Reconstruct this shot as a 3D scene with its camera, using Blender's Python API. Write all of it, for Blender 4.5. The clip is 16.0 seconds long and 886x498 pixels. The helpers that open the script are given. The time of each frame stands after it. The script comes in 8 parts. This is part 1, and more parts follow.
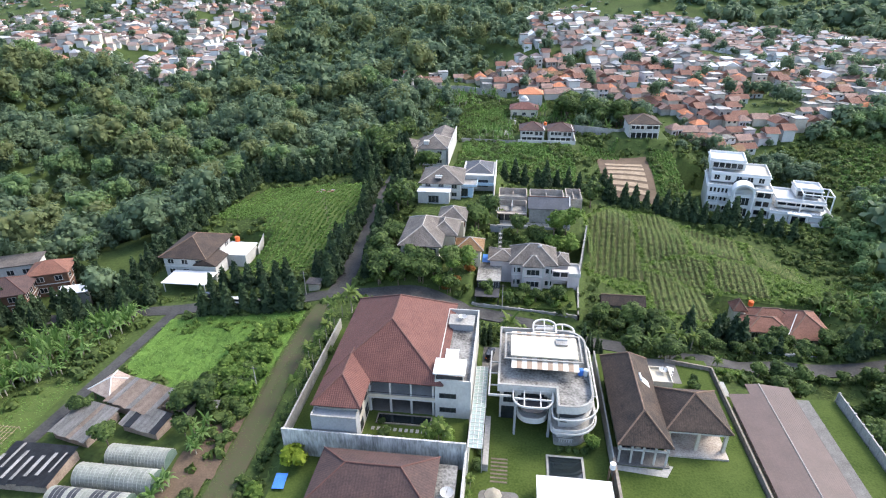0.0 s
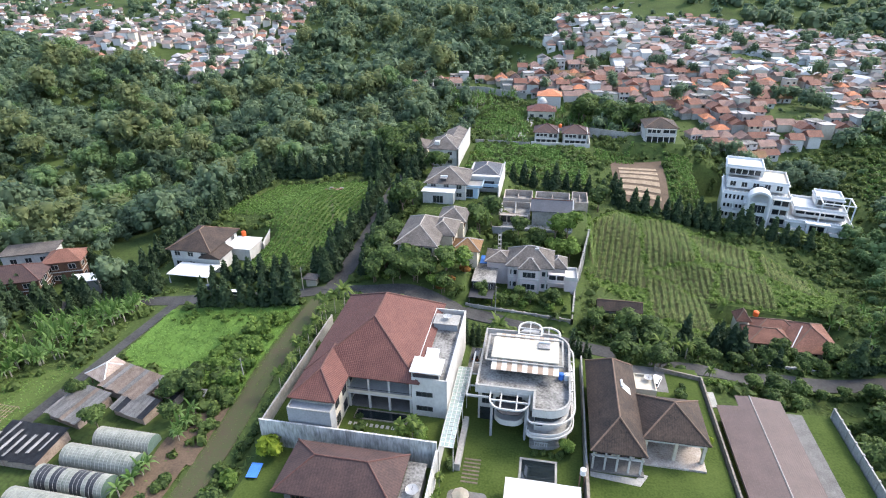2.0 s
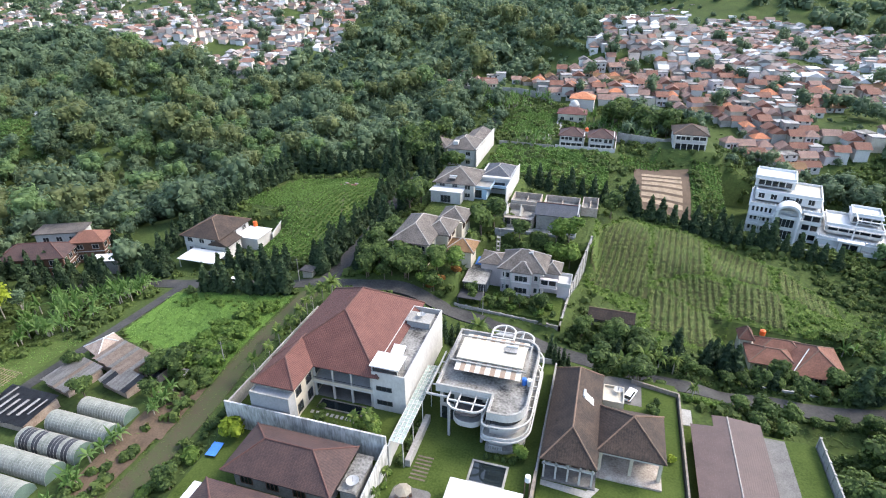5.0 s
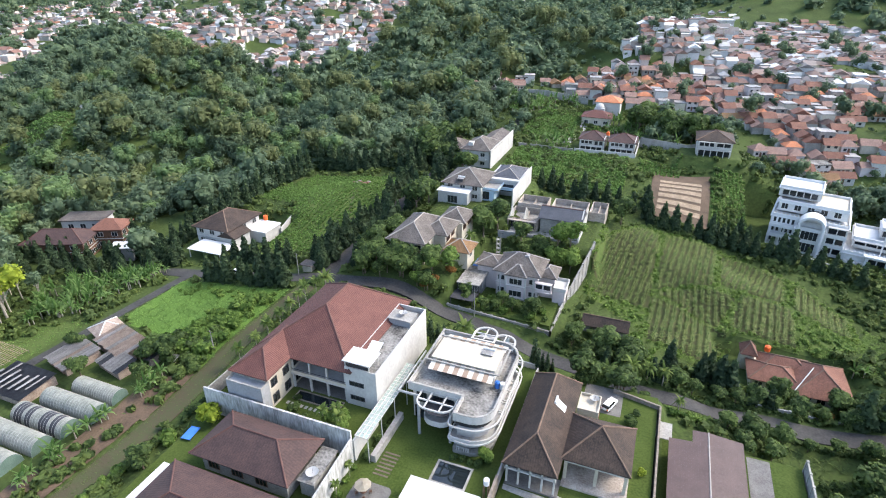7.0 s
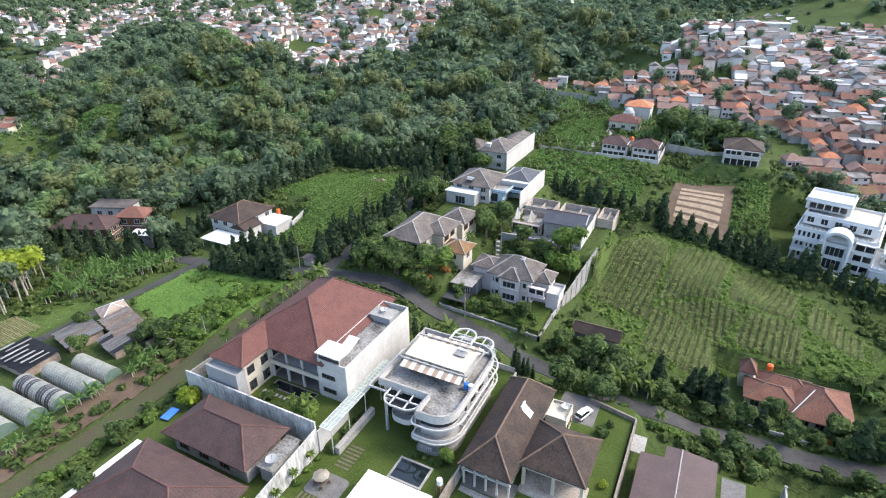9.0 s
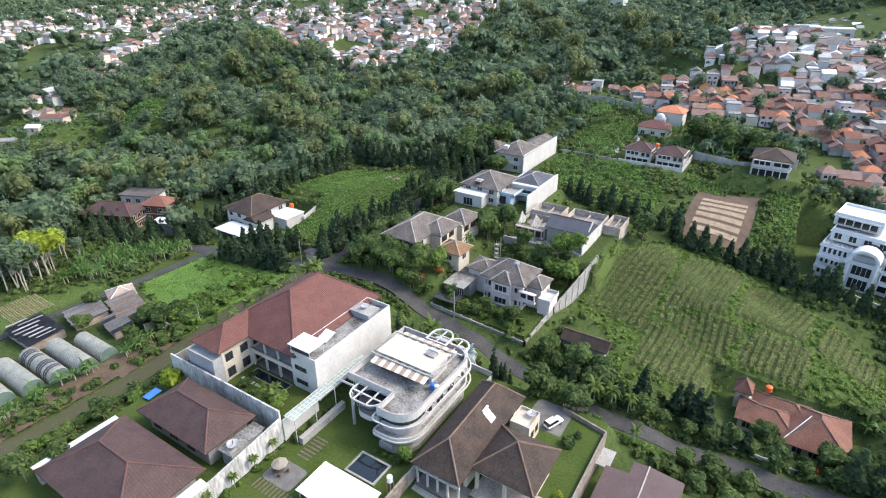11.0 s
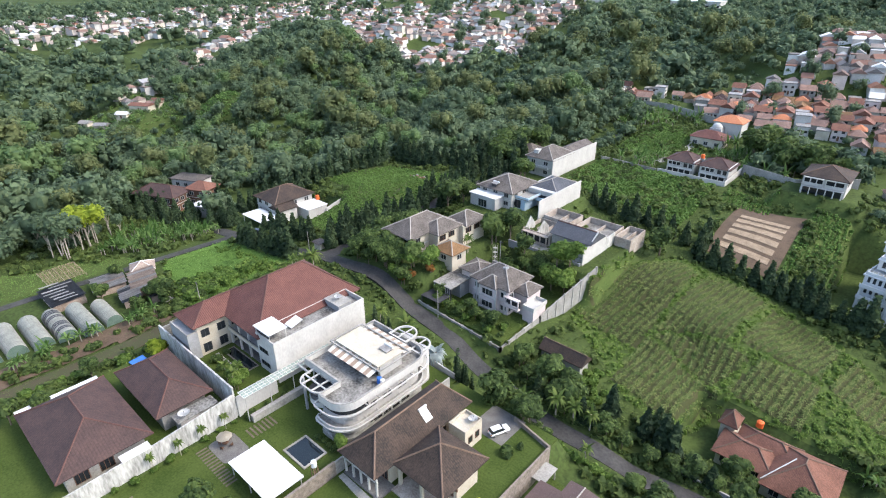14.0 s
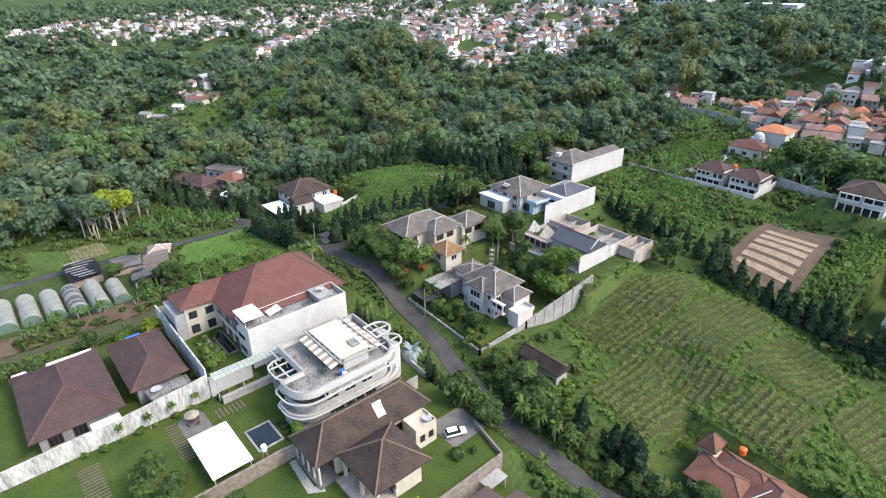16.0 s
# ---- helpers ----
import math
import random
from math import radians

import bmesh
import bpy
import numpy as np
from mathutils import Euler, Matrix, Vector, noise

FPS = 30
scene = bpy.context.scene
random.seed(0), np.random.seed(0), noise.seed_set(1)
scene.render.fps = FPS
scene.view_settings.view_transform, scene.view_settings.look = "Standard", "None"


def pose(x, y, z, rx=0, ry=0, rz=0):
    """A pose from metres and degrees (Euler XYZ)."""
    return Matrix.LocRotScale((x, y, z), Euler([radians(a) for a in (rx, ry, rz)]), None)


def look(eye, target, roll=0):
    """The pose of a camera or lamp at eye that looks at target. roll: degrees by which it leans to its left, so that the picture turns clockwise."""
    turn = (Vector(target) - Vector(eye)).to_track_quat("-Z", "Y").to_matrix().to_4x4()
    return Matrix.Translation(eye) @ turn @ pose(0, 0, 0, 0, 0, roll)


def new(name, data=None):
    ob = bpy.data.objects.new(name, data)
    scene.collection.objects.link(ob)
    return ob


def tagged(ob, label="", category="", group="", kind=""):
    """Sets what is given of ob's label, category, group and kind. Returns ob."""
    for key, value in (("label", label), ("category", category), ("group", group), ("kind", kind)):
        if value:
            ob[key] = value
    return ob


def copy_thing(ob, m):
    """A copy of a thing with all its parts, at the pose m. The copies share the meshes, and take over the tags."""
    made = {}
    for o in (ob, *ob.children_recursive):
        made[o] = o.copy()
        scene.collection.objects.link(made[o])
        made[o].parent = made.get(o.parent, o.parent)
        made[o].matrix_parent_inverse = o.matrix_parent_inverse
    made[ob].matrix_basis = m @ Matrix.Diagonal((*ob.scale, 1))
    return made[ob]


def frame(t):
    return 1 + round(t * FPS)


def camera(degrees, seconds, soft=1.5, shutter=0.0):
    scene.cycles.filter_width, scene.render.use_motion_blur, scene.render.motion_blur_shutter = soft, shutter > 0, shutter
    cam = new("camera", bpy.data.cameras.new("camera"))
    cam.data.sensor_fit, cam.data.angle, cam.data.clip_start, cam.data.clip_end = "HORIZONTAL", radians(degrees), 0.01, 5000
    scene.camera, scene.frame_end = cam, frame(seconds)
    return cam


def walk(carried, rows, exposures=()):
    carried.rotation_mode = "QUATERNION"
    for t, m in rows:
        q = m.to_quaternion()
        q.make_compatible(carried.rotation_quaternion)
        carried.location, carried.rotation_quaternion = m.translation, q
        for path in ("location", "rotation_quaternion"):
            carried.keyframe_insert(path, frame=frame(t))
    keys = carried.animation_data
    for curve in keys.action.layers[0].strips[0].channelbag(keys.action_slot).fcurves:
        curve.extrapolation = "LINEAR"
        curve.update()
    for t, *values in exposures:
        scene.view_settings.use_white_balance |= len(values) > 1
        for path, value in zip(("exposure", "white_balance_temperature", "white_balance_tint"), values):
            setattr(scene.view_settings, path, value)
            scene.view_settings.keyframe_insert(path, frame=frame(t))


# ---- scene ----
cam = camera(76.5, 16.0, soft=1.1)
METRES, EYE, TILT, LEAN, TURN = 110.0, 80.7, -27.0, 0.5, 7.0
ROWS = [
    (0.0, 0.0, 0.0, 0.0, 0.0, 0.0, -0.0),
    (0.5, 0.0201, -0.0015, -0.0004, 0.75, 0.04, -0.41),
    (1.0, 0.0406, -0.003, -0.0003, 1.46, 0.01, -0.8),
    (1.5, 0.0621, -0.0038, -0.0001, 2.25, 0.0, -1.19),
    (2.0, 0.0854, -0.004, 0.0, 3.16, 0.0, -1.63),
    (2.5, 0.1093, -0.0043, 0.0009, 4.07, -0.05, -2.11),
    (3.0, 0.1335, -0.0041, 0.0019, 4.95, -0.1, -2.59),
    (3.5, 0.1585, -0.0033, 0.0029, 5.87, -0.13, -3.05),
    (4.0, 0.1842, -0.002, 0.0045, 6.81, -0.2, -3.54),
    (6.5, 0.3177, 0.0176, 0.0126, 11.85, -0.55, -6.12),
    (7.0, 0.3465, 0.0227, 0.0156, 13.0, -0.66, -6.68),
    (7.5, 0.3763, 0.0284, 0.0186, 14.2, -0.79, -7.26),
    (8.0, 0.4064, 0.0351, 0.0221, 15.4, -0.93, -7.86),
    (8.5, 0.4367, 0.0425, 0.0267, 16.61, -1.12, -8.46),
    (9.0, 0.468, 0.0509, 0.0313, 17.85, -1.27, -9.05),
    (11.5, 0.6241, 0.1078, 0.0607, 24.41, -2.36, -12.13),
    (12.0, 0.6567, 0.1222, 0.0682, 25.88, -2.65, -12.71),
    (12.5, 0.6901, 0.1376, 0.0762, 27.41, -2.98, -13.34),
    (13.0, 0.7237, 0.1544, 0.084, 28.97, -3.32, -13.96),
    (13.5, 0.7572, 0.1727, 0.0929, 30.54, -3.71, -14.58),
    (14.0, 0.7906, 0.1922, 0.1024, 32.13, -4.1, -15.22),
    (14.5, 0.8234, 0.2129, 0.1123, 33.75, -4.5, -15.87),
    (15.0, 0.8565, 0.2348, 0.1233, 35.4, -4.94, -16.51),
    (15.5, 0.889, 0.2578, 0.1344, 37.09, -5.4, -17.15),
    (16.0, 0.9213, 0.2824, 0.1462, 38.8, -5.9, -17.77),
]
walk(cam, [(t, pose(0, 0, EYE, TILT, LEAN, TURN) @ pose(METRES * x, METRES * y, METRES * z, 90 + pitch, roll, yaw)) for t, x, y, z, yaw, pitch, roll in ROWS], [(0.0, 2.06), (8.0, 1.96), (16.0, 1.8)])

# ---- light ----
world = bpy.data.worlds.new("world")
scene.world = world
world.use_nodes = True
SUN_ELEV, SUN_AZ = 47.0, 58.0  # degrees above the horizon; degrees from +y towards +x
sky = world.node_tree.nodes.new("ShaderNodeTexSky")
sky.sky_type = "NISHITA"
sky.sun_disc = False
sky.sun_elevation, sky.sun_rotation = radians(SUN_ELEV), radians(SUN_AZ)
sky.air_density, sky.dust_density, sky.ozone_density = 1.0, 2.4, 1.0
background = world.node_tree.nodes["Background"]
background.inputs["Strength"].default_value = 0.15
world.node_tree.links.new(sky.outputs["Color"], background.inputs["Color"])
sun = new("sun", bpy.data.lights.new("sun", "SUN"))
sun.data.energy, sun.data.angle, sun.data.color = 0.85, radians(16), (1.0, 0.94, 0.85)
sun_dir = Vector((math.sin(radians(SUN_AZ)) * math.cos(radians(SUN_ELEV)), math.cos(radians(SUN_AZ)) * math.cos(radians(SUN_ELEV)), math.sin(radians(SUN_ELEV))))
sun.matrix_world = look(sun_dir * 300, (0, 0, 0))

# ---- landform ----
NEAR_SPOTS = [
    (-45, 60, -0.3), (-60, 72, 0.5), (-85, 66, 0), (-86, 105, 0), (-69, 118, 1.5), (-50, 95, 3), (-36, 116, 4.0), (-20, 80, 2.5),
    (0, 70, 0), (25, 90, 0), (2, 118, -1.0), (19, 121, -4.2), (46, 112, -5), (55, 90, -4.7), (61, 126, -9.5), (78, 108, -12),
    (77, 140, -12.5), (41, 150, -6), (43, 160, -3), (36, 180, 3), (58, 153, -8.7), (70, 190, -9.5), (102, 180, -14), (100, 228, -10),
    (47, 238, 4), (55, 258, 10), (-25, 136, 7.5), (8, 138, 0.3), (-20, 185, 9), (8, 172, 7), (-30, 235, 8), (53, 186, -2.5), (48, 172, -0.5),
]
FAR_SPOTS = [
    (15, 252, 8.5), (-71, 172, 8), (-88, 182, 4), (-93, 132, 0), (-16, 316, 10), (18, 350, 16), (50, 377, 14), (30, 420, 31),
    (35, 471, 41), (101, 433, 23), (145, 413, 19), (115, 329, 12), (-49, 355, 14), (-108, 268, 0), (-172, 264, -6), (-241, 255, -2),
    (-249, 167, -20), (-325, 128, -10), (-296, 376, 14), (-228, 430, 18), (-277, 568, 42), (-184, 593, 34), (-110, 120, -4), (-150, 190, -16),
    (-700, 300, 20), (-500, 900, 70), (200, 900, 90), (700, 500, 30), (500, 100, -20), (0, -300, -10), (0, 1800, 170),
    (-306, 174, 0), (-311, 140, -9), (-284, 236, 5), (-305, 345, 18), (-340, 437, 30),
]
SPOTS = np.array(NEAR_SPOTS + FAR_SPOTS, float)
# level plots cut into the slope: x0, x1, y0, y1, level
PLOTS = [(-38, -5.6, 70.6, 107, 3.5), (-38, -6, 25, 69.6, 1.5), (-4.6, 20, 25, 108, 0.0), (21, 45.5, 25, 108, 0.0), (46.6, 72, 55, 103, -4.6),
         (-8, 18.8, 125.5, 156, 0.2), (-32, -9.5, 128, 158, 7.4), (-30, -4, 164, 204, 9.0), (1, 24, 158, 182, 6.6), (-100, -76, 122, 152, 0.4),
         (60, 92, 133, 150, -13.0), (72, 130, 212, 246, -9.5), (-40, -22, 212, 250, 7.5), (0, 30, 246, 266, 8.0), (46, 68, 250, 268, 11.0)]


def ground(x, y):
    """The height of the land at x, y (arrays or numbers)."""
    x, y = np.asarray(x, float), np.asarray(y, float)
    d = (x[..., None] - SPOTS[:, 0]) ** 2 + (y[..., None] - SPOTS[:, 1]) ** 2
    w = 1.0 / (d + 40.0) ** 1.6
    z = (w * SPOTS[:, 2]).sum(-1) / w.sum(-1)
    far = np.clip((-160 - x) / 50, 0, 1) + np.clip((y - 345) / 60, 0, 1) * np.clip((20 - x) / 40, 0, 1)
    z = z + np.clip(far, 0, 1) * (3.5 * np.sin(x * 0.055 + 0.6 * np.sin(y * 0.03)) * np.cos(y * 0.047) + 2.2 * np.sin(x * 0.11 + y * 0.09))
    for x0, x1, y0, y1, level in PLOTS:
        out = np.maximum(np.maximum(x0 - x, x - x1), np.maximum(y0 - y, y - y1))
        k = np.clip(1 - out / 2.5, 0, 1)
        z = z + (level - 0.25 - z) * k * k * (3 - 2 * k)
    return z


def gz(x, y):
    return float(ground(x, y))
# ---- end of landform ----


# ---- materials ----
def mat(name, c1, c2, scale=1.0, rough=0.85, bump=0.3, metal=0.0, fine=9.0, mix=0.5, spec=0.3, stretch=(1, 1, 1), island=0.0, random_tone=0.0):
    """A surface of two colours mottled at two scales, with fine relief."""
    m = bpy.data.materials.new(name)
    m.use_nodes = True
    n, l = m.node_tree.nodes, m.node_tree.links
    b = n["Principled BSDF"]
    co = n.new("ShaderNodeTexCoord")
    mp = n.new("ShaderNodeMapping")
    mp.inputs["Scale"].default_value = stretch
    l.new(co.outputs["Object"], mp.inputs["Vector"])
    big, small = n.new("ShaderNodeTexNoise"), n.new("ShaderNodeTexNoise")
    big.inputs["Scale"].default_value, big.inputs["Detail"].default_value = scale, 6
    small.inputs["Scale"].default_value, small.inputs["Detail"].default_value = scale * fine, 4
    for t in (big, small):
        l.new(mp.outputs["Vector"], t.inputs["Vector"])
    ramp = n.new("ShaderNodeMapRange")
    ramp.inputs["From Min"].default_value, ramp.inputs["From Max"].default_value = 0.35, 0.65
    add = n.new("ShaderNodeMath")
    add.operation = "MULTIPLY_ADD"
    add.inputs[1].default_value = mix
    l.new(small.outputs["Fac"], add.inputs[0])
    sub = n.new("ShaderNodeMath")
    sub.operation = "MULTIPLY_ADD"
    sub.inputs[1].default_value, sub.inputs[2].default_value = 1 - mix, 0
    l.new(big.outputs["Fac"], sub.inputs[0])
    l.new(sub.outputs[0], add.inputs[2])
    fac = add.outputs[0]
    if island:
        geo = n.new("ShaderNodeNewGeometry")
        jit = n.new("ShaderNodeMath")
        jit.operation = "MULTIPLY_ADD"
        jit.inputs[1].default_value = island
        off = n.new("ShaderNodeMath")
        off.operation = "SUBTRACT"
        off.inputs[1].default_value = 0.5
        l.new(geo.outputs["Random Per Island"], off.inputs[0])
        l.new(off.outputs[0], jit.inputs[0])
        l.new(fac, jit.inputs[2])
        fac = jit.outputs[0]
    if random_tone:
        info = n.new("ShaderNodeObjectInfo")
        off = n.new("ShaderNodeMath")
        off.operation = "SUBTRACT"
        off.inputs[1].default_value = 0.5
        jit = n.new("ShaderNodeMath")
        jit.operation = "MULTIPLY_ADD"
        jit.inputs[1].default_value = random_tone
        l.new(info.outputs["Random"], off.inputs[0])
        l.new(off.outputs[0], jit.inputs[0])
        l.new(fac, jit.inputs[2])
        fac = jit.outputs[0]
    l.new(fac, ramp.inputs["Value"])
    col = n.new("ShaderNodeMix")
    col.data_type = "RGBA"
    col.inputs["A"].default_value, col.inputs["B"].default_value = (*c1, 1), (*c2, 1)
    l.new(ramp.outputs["Result"], col.inputs["Factor"])
    l.new(col.outputs["Result"], b.inputs["Base Color"])
    b.inputs["Roughness"].default_value, b.inputs["Metallic"].default_value = rough, metal
    b.inputs["Specular IOR Level"].default_value = spec
    if bump:
        bp = n.new("ShaderNodeBump")
        bp.inputs["Strength"].default_value, bp.inputs["Distance"].default_value = bump, 0.05
        l.new(small.outputs["Fac"], bp.inputs["Height"])
        l.new(bp.outputs["Normal"], b.inputs["Normal"])
    return m


def tiled(name, c1, c2, course=0.3, rib=0.25, scale=0.35, rough=0.8, depth=0.06, streak=0.5, groove=0.55):
    """Roof tiles: courses by height, ribs along the eaves, mottled by weather."""
    m = mat(name, c1, c2, scale, rough, 0.0, fine=8, mix=streak)
    n, l = m.node_tree.nodes, m.node_tree.links
    b = n["Principled BSDF"]
    co, geo = n.new("ShaderNodeTexCoord"), n.new("ShaderNodeNewGeometry")
    sep, nor = n.new("ShaderNodeSeparateXYZ"), n.new("ShaderNodeSeparateXYZ")
    l.new(co.outputs["Object"], sep.inputs[0])
    l.new(co.outputs["Normal"], nor.inputs[0])

    def op(kind, a, c=None):
        k = n.new("ShaderNodeMath")
        k.operation = kind
        for i, v in enumerate((a, c)):
            if v is None:
                continue
            if isinstance(v, (int, float)):
                k.inputs[i].default_value = v
            else:
                l.new(v, k.inputs[i])
        return k.outputs[0]

    side = op("GREATER_THAN", op("ABSOLUTE", nor.outputs["X"]), op("ABSOLUTE", nor.outputs["Y"]))
    along = n.new("ShaderNodeMix")
    l.new(side, along.inputs["Factor"])
    l.new(sep.outputs["X"], along.inputs[2])
    l.new(sep.outputs["Y"], along.inputs[3])
    ribs = op("ABSOLUTE", op("SINE", op("MULTIPLY", along.outputs[0], math.pi / rib)))
    rows = op("FRACT", op("MULTIPLY", sep.outputs["Z"], 1.0 / (course * 0.5)))
    h = op("ADD", op("MULTIPLY", ribs, 0.6), op("MULTIPLY", rows, 0.5))
    bp = n.new("ShaderNodeBump")
    bp.inputs["Strength"].default_value, bp.inputs["Distance"].default_value = 0.8, depth
    l.new(h, bp.inputs["Height"])
    l.new(bp.outputs["Normal"], b.inputs["Normal"])
    old = b.inputs["Base Color"].links[0].from_socket
    joint = n.new("ShaderNodeMix")
    joint.data_type, joint.blend_type = "RGBA", "MULTIPLY"
    joint.inputs["Factor"].default_value = groove
    tone = n.new("ShaderNodeMapRange")
    tone.inputs["From Max"].default_value = 0.5
    tone.inputs["To Min"].default_value, tone.inputs["To Max"].default_value = 0.35, 1.0
    l.new(op("MULTIPLY", ribs, op("ADD", rows, 0.35)), tone.inputs["Value"])
    l.new(old, joint.inputs["A"])
    l.new(tone.outputs["Result"], joint.inputs["B"])
    l.new(joint.outputs["Result"], b.inputs["Base Color"])
    return m


